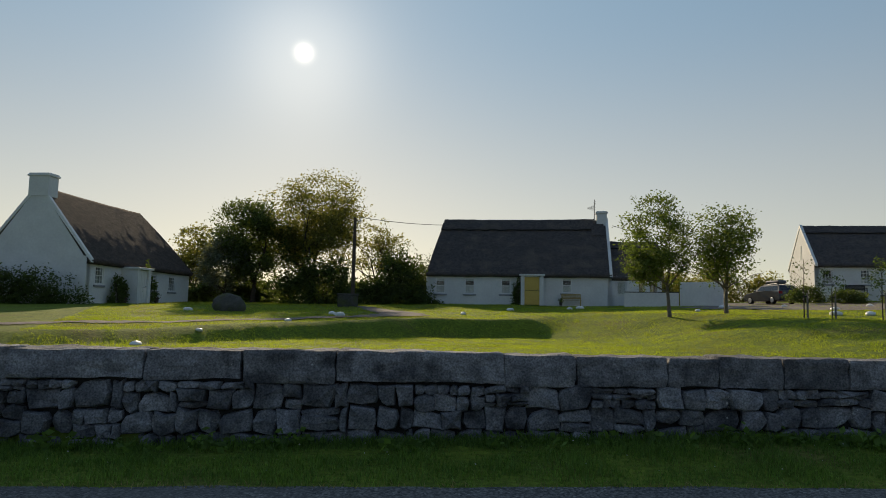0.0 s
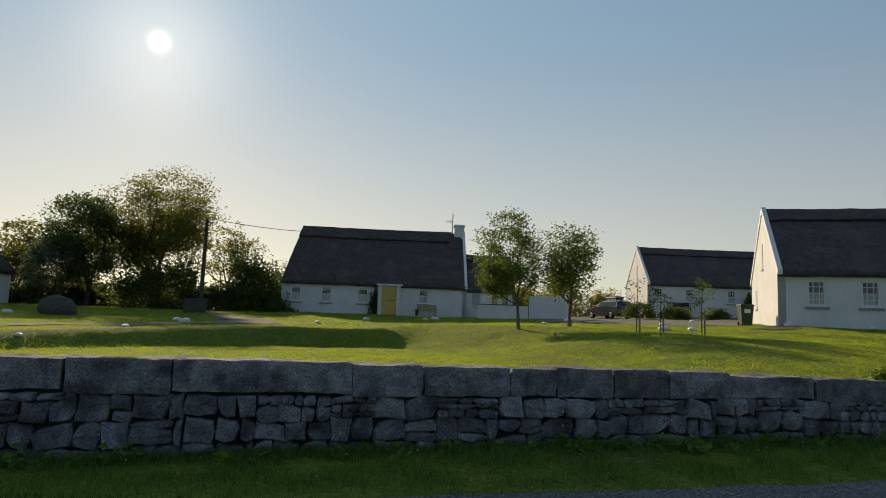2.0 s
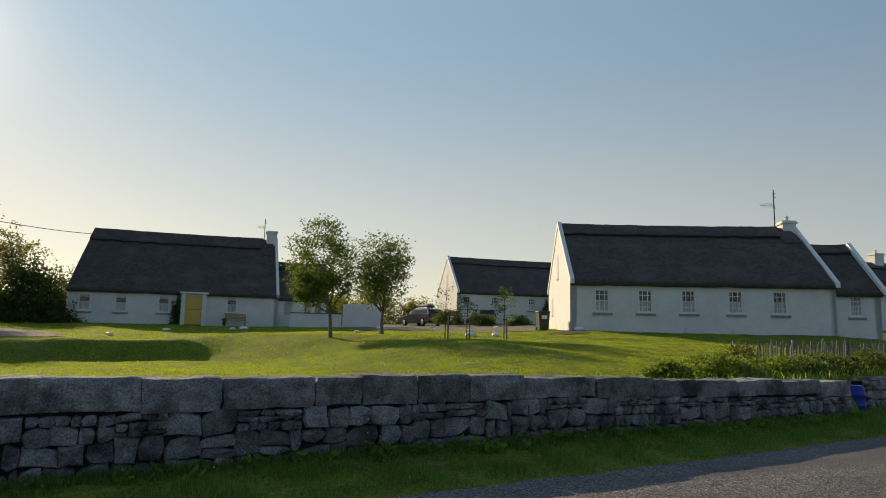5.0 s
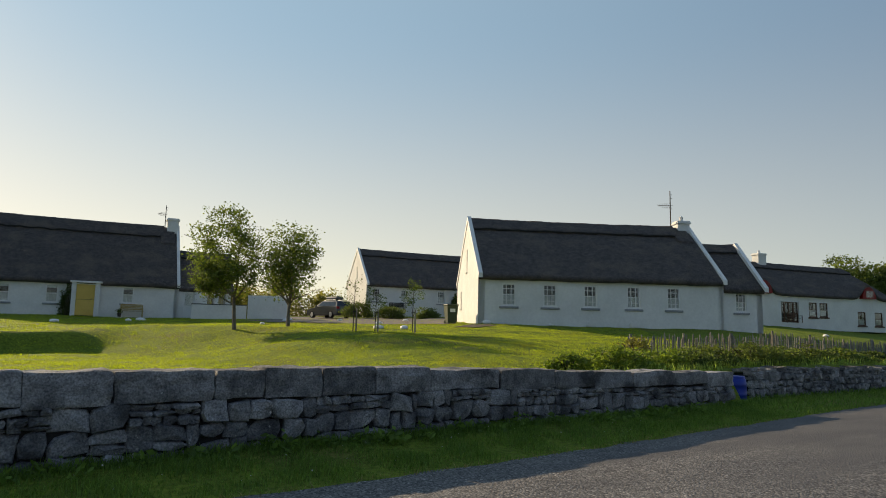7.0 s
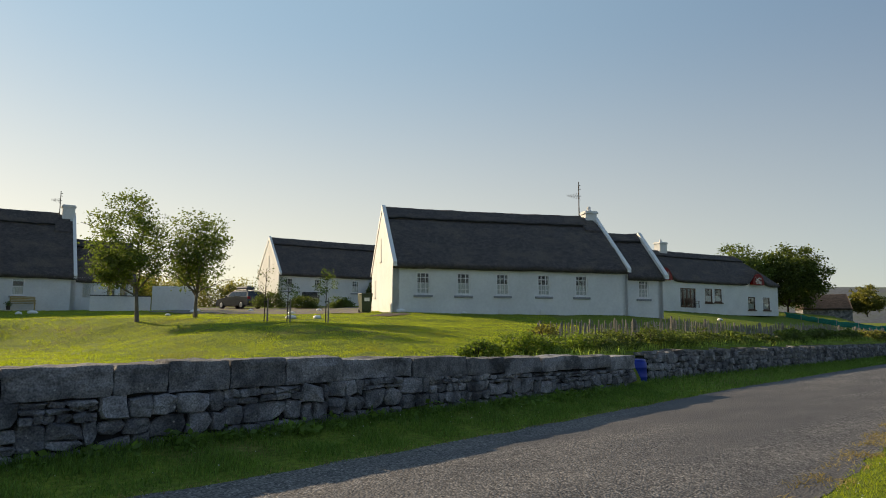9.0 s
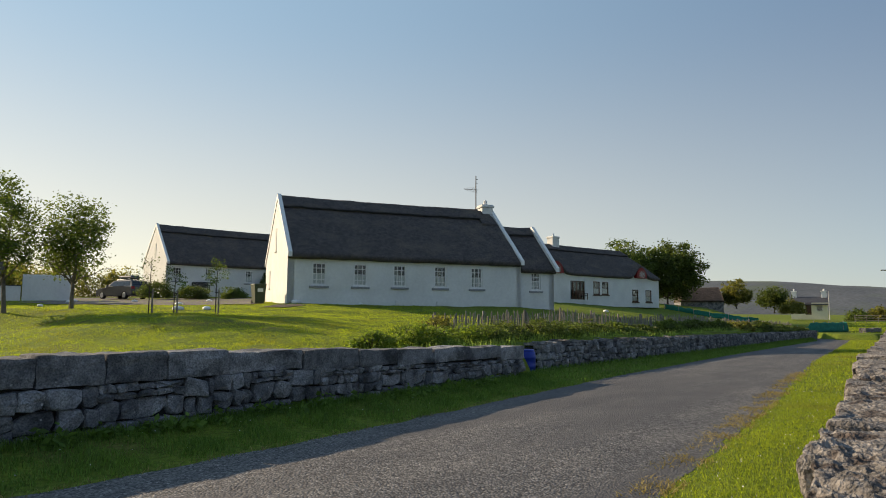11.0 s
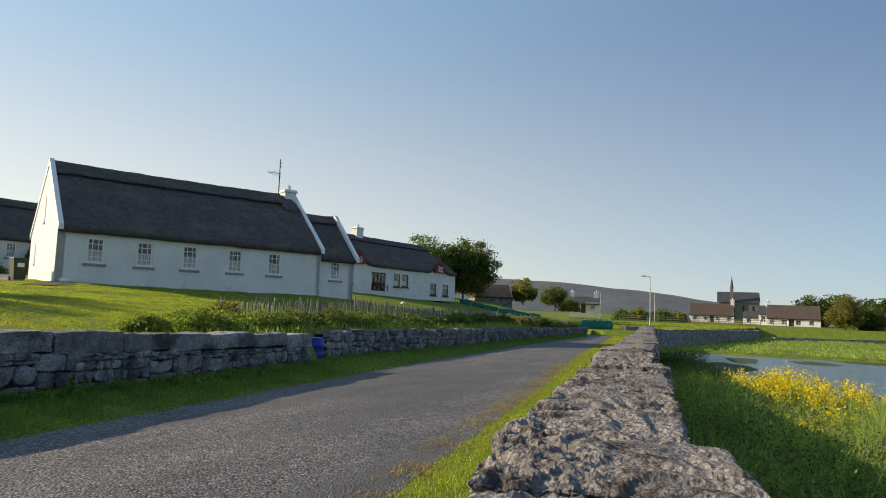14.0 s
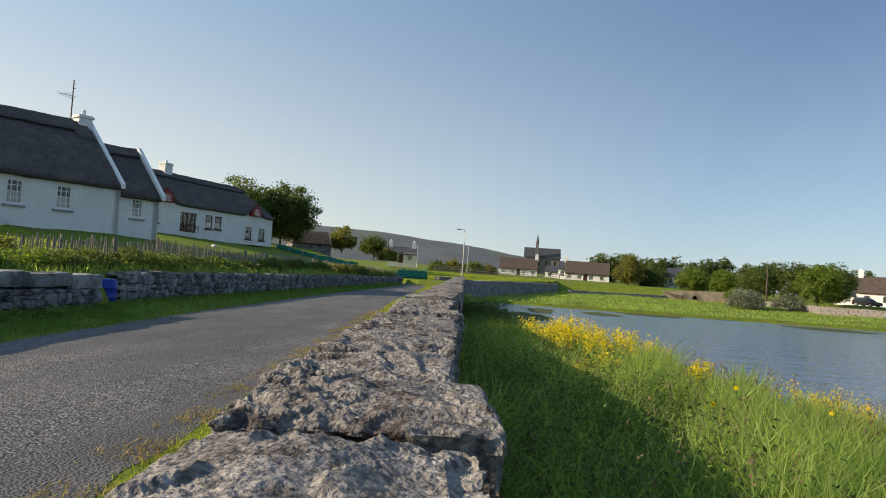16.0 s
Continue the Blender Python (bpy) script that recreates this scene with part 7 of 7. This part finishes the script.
def stone_wall(wall, table, rows, near, depth, r, name="stone"):
    vs, fs = [], []
    for cx, cz, w, h in rows:
        k = r.randrange(len(STONES))
        y = lerp_table(cx, table)
        d = depth * r.uniform(0.8, 1.25)
        push = r.uniform(-0.05, 0.035)
        m = Matrix.LocRotScale((cx, y + d / 2 + push - 0.02, cz), Euler((r.uniform(-0.1, 0.1), r.uniform(-0.11, 0.11), slope_at(cx, table) + r.uniform(-0.12, 0.12))), (w * 1.02, d, h * 1.01))
        if near[0] < cx < near[1]:
            o = new(name, STONES[k])
            o.matrix_basis = m
            o.parent = wall
        else:
            sv, sf = STONE_DATA[k]
            b = len(vs)
            vs += [tuple(m @ Vector(p)) for p in sv]
            fs += [tuple(b + i for i in f) for f in sf]
    if vs:
        tagged(mesh_part("stones", vs, fs, M_STONE_FAR, wall), kind="stuff")


def wall_core(name, table, xs, zb, zt, thick, inset, label):
    v, f = [], []
    for x in xs:
        y = lerp_table(x, table)
        v += [(x, y + inset, zb(x)), (x, y + inset, zt(x)), (x, y + thick, zt(x)), (x, y + thick, zb(x))]
    for i in range(len(xs) - 1):
        a = i * 4
        for k in range(4):
            f.append((a + k, a + (k + 1) % 4, a + 4 + (k + 1) % 4, a + 4 + k))
    f += [(0, 1, 2, 3), tuple(len(v) - 4 + k for k in range(4))]
    # core coloured near-black, so the joints between the stones look deeply shaded
    return tagged(mesh_part(name, v, f, M_GAP_SHADE), label, "wall", kind="structure")


def rough_block(x0, x1, y0, y1, z0, z1, seed, step, amp, edge=0.05, pits=0.0):
    """A quarried block with rough faces and worn arrises: verts and faces."""
    nx_, ny_, nz_ = (max(2, round((b - a) / step)) for a, b in ((x0, x1), (y0, y1), (z0, z1)))
    bm = bmesh.new()
    made = {}

    def vert(i, j, k):
        if (i, j, k) in made:
            return made[i, j, k]
        p = Vector((x0 + (x1 - x0) * i / nx_, y0 + (y1 - y0) * j / ny_, z0 + (z1 - z0) * k / nz_))
        c = Vector(((x0 + x1) / 2, (y0 + y1) / 2, (z0 + z1) / 2))
        hx, hy, hz = (x1 - x0) / 2, (y1 - y0) / 2, (z1 - z0) / 2
        q = p - c
        inner = Vector((max(-hx + edge, min(hx - edge, q.x)), max(-hy + edge, min(hy - edge, q.y)), max(-hz + edge, min(hz - edge, q.z))))
        d = q - inner
        if d.length > 1e-6:
            q = inner + d.normalized() * min(d.length, edge)
            nrm = d.normalized()
        else:
            nrm = Vector((0, 0, 1))
        s = Vector((p.x * 1.5, p.y * 1.9, p.z * 3.0)) + Vector((seed * 7.1, seed * 3.3, 0))
        a = noise.noise(s) * amp + noise.noise(s * 2.7) * amp * 0.55 + noise.noise(s * 7.5) * amp * 0.28
        if pits:  # smooth plates with ledges, and zones eaten into hollows
            zone = smooth01((noise.noise(s * 1.1 + Vector((3, 8, 1))) + 0.12) / 0.3)
            eaten = amp * 0.45 * noise.noise(s * 10) + amp * 0.32 * noise.noise(s * 24) - pits * smooth01((noise.noise(s * 7.0 + Vector((5, 2, 9))) - 0.08) / 0.22)
            lay = noise.noise(s * 1.2 + Vector((9, 3, 2))) * 3.5
            ledge = smooth01((lay - math.floor(lay) - 0.4) / 0.2) - (lay - math.floor(lay))
            a = amp * (1.25 * noise.noise(s) + 0.6 * noise.noise(s * 2.3) + 0.2 * noise.noise(s * 6)) + zone * eaten + amp * 0.65 * ledge + amp * 0.09 * noise.noise(s * 30)
        made[i, j, k] = bm.verts.new(c + q + nrm * a)
        return made[i, j, k]

    def face(a, b, c, d):
        bm.faces.new((vert(*a), vert(*b), vert(*c), vert(*d)))
    for i in range(nx_):
        for j in range(ny_):
            face((i, j, nz_), (i + 1, j, nz_), (i + 1, j + 1, nz_), (i, j + 1, nz_))
            face((i, j, 0), (i, j + 1, 0), (i + 1, j + 1, 0), (i + 1, j, 0))
        for k in range(nz_):
            face((i, 0, k), (i + 1, 0, k), (i + 1, 0, k + 1), (i, 0, k + 1))
            face((i, ny_, k), (i, ny_, k + 1), (i + 1, ny_, k + 1), (i + 1, ny_, k))
    for j in range(ny_):
        for k in range(nz_):
            face((0, j, k), (0, j, k + 1), (0, j + 1, k + 1), (0, j + 1, k))
            face((nx_, j, k), (nx_, j + 1, k), (nx_, j + 1, k + 1), (nx_, j, k + 1))
    return bm


def left_wall():
    def zb(x):
        return lerp_table(x, VERGE_BASE) - 0.12

    def zt(x):
        return lerp_table(x, LEFT_TOP)
    xs = spaced((-30, -9, 1.0), (-9, 14.3, 0.3))
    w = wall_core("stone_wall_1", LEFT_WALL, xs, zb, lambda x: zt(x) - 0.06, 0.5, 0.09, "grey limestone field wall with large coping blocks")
    joints = [-30, -28.4, -27, -25.5, -24.2, -22.6, -21.3, -20, -18.3, -17, -15.5, -14.2, -12.6, -11.3, -9.9, -8.4, -7.0, -5.6, -4.02, -2.88, -1.78, 0.24, 1.11, 2.23, 2.86, 3.67, 4.49, 5.45, 6.9, 8.23, 9.3, 10.47, 11.8, 13.14, 14.3]
    r = random.Random(3)
    for a, b in zip(joints, joints[1:]):
        c = (a + b) / 2
        y, top = lerp_table(c, LEFT_WALL), zt(c) + r.uniform(-0.012, 0.018)
        low = 0.715 + r.uniform(-0.025, 0.02) if c < 5.5 else top - 0.3 + r.uniform(-0.03, 0.03)
        bm = rough_block(-(b - a) / 2 + 0.008, (b - a) / 2 - 0.008, -0.02 + r.uniform(-0.02, 0.02), 0.5, low, top, c, 0.04 if -7 < c < 9 else 0.1, 0.032, 0.02)
        o = part("coping_stone", bm, M_STONE, w)
        o.matrix_basis = pose(c, y, 0, 0, r.uniform(-0.4, 0.4), math.degrees(slope_at(c, LEFT_WALL)))
    rows = stone_layout(-30, 14.3, lambda x: zb(x) + 0.03, lambda x: 0.70 if x < 5.5 else zt(x) - 0.31, random.Random(5), 1.22)
    stone_wall(w, LEFT_WALL, rows, (-4.6, 5.2), 0.22, random.Random(6))
    # the lower dry-stone wall past the gap
    xs = spaced((16.35, 30, 0.5), (30, 62, 1.0))
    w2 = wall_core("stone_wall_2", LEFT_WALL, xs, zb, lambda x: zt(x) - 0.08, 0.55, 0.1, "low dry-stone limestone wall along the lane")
    rows = stone_layout(16.35, 62, lambda x: zb(x) + 0.03, zt, random.Random(8), 0.85)
    stone_wall(w2, LEFT_WALL, rows, (15.0, 19.6), 0.26, random.Random(9))
    r = random.Random(10)
    vs, fs = [], []
    x = 16.35
    while x < 62:  # loose stones laid on top
        s = r.uniform(0.22, 0.5)
        k = r.randrange(len(STONES))
        h = r.uniform(0.07, 0.14)
        m = Matrix.LocRotScale((x + s / 2, lerp_table(x, LEFT_WALL) + 0.28, zt(x) - 0.02 + h * 0.3), Euler((1.57 + r.uniform(-0.1, 0.1), r.uniform(-0.1, 0.1), r.uniform(-0.2, 0.2))), (s, h, 0.6))
        sv, sf = STONE_DATA[k]
        b = len(vs)
        vs += [tuple(m @ Vector(p)) for p in sv]
        fs += [tuple(b + i for i in f) for f in sf]
        x += s * 0.95
    tagged(mesh_part("top_stones", vs, fs, M_STONE_FAR, w2), kind="stuff")


def right_wall():
    xs = spaced((-30, -3, 1.0), (-3, 60, 0.5))
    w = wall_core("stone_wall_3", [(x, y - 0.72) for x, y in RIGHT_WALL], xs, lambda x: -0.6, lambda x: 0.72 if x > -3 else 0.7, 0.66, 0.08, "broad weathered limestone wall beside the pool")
    r = random.Random(21)
    marks = [-6, -4.7, -3.3, -2.0, -0.75, 0.45, 1.5, 2.32, 3.12, 4.1, 5.3, 6.2, 7.4, 8.6, 9.6, 10.9, 12.0]
    while marks[-1] < 60:
        marks.append(marks[-1] + r.uniform(0.9, 1.5))
    for a, b in zip(marks, marks[1:]):
        c = (a + b) / 2
        y = lerp_table(c, RIGHT_WALL)
        near = -0.5 < c < 4.2
        step = 0.014 if near else (0.035 if c < 10 and c > -3 else 0.1)
        top = 1.07 + r.uniform(-0.03, 0.025)
        bm = rough_block(-(b - a) / 2 + 0.006, (b - a) / 2 - 0.006, (-0.75 if 1.4 < c < 2.3 else -0.71) + r.uniform(-0.05, 0.05), 0.02 + r.uniform(-0.04, 0.04), 0.62, top, c * 1.7 + 3, step, 0.03, 0.022, 0.02)
        o = part("coping_stone", bm, M_COPING, w, smooth=False)
        o.matrix_basis = pose(c, y, 0, r.uniform(-1.2, 1.2), r.uniform(-0.8, 0.8), math.degrees(slope_at(c, RIGHT_WALL)))
    rows = stone_layout(-6, 60, lambda x: -0.45, lambda x: 0.66, random.Random(23), 1.2)
    # face towards the pool
    vs, fs = [], []
    for cx, cz, sw, sh in rows:
        sv, sf = STONE_DATA[r.randrange(len(STONES))]
        m = Matrix.LocRotScale((cx, lerp_table(cx, RIGHT_WALL) - 0.6, cz), Euler((0, 0, slope_at(cx, RIGHT_WALL))), (sw, 0.24, sh))
        k = len(vs)
        vs += [tuple(m @ Vector(p)) for p in sv]
        fs += [tuple(k + i for i in f) for f in sf]
    tagged(mesh_part("stones", vs, fs, M_STONE_FAR, w), kind="stuff")


left_wall()
right_wall()
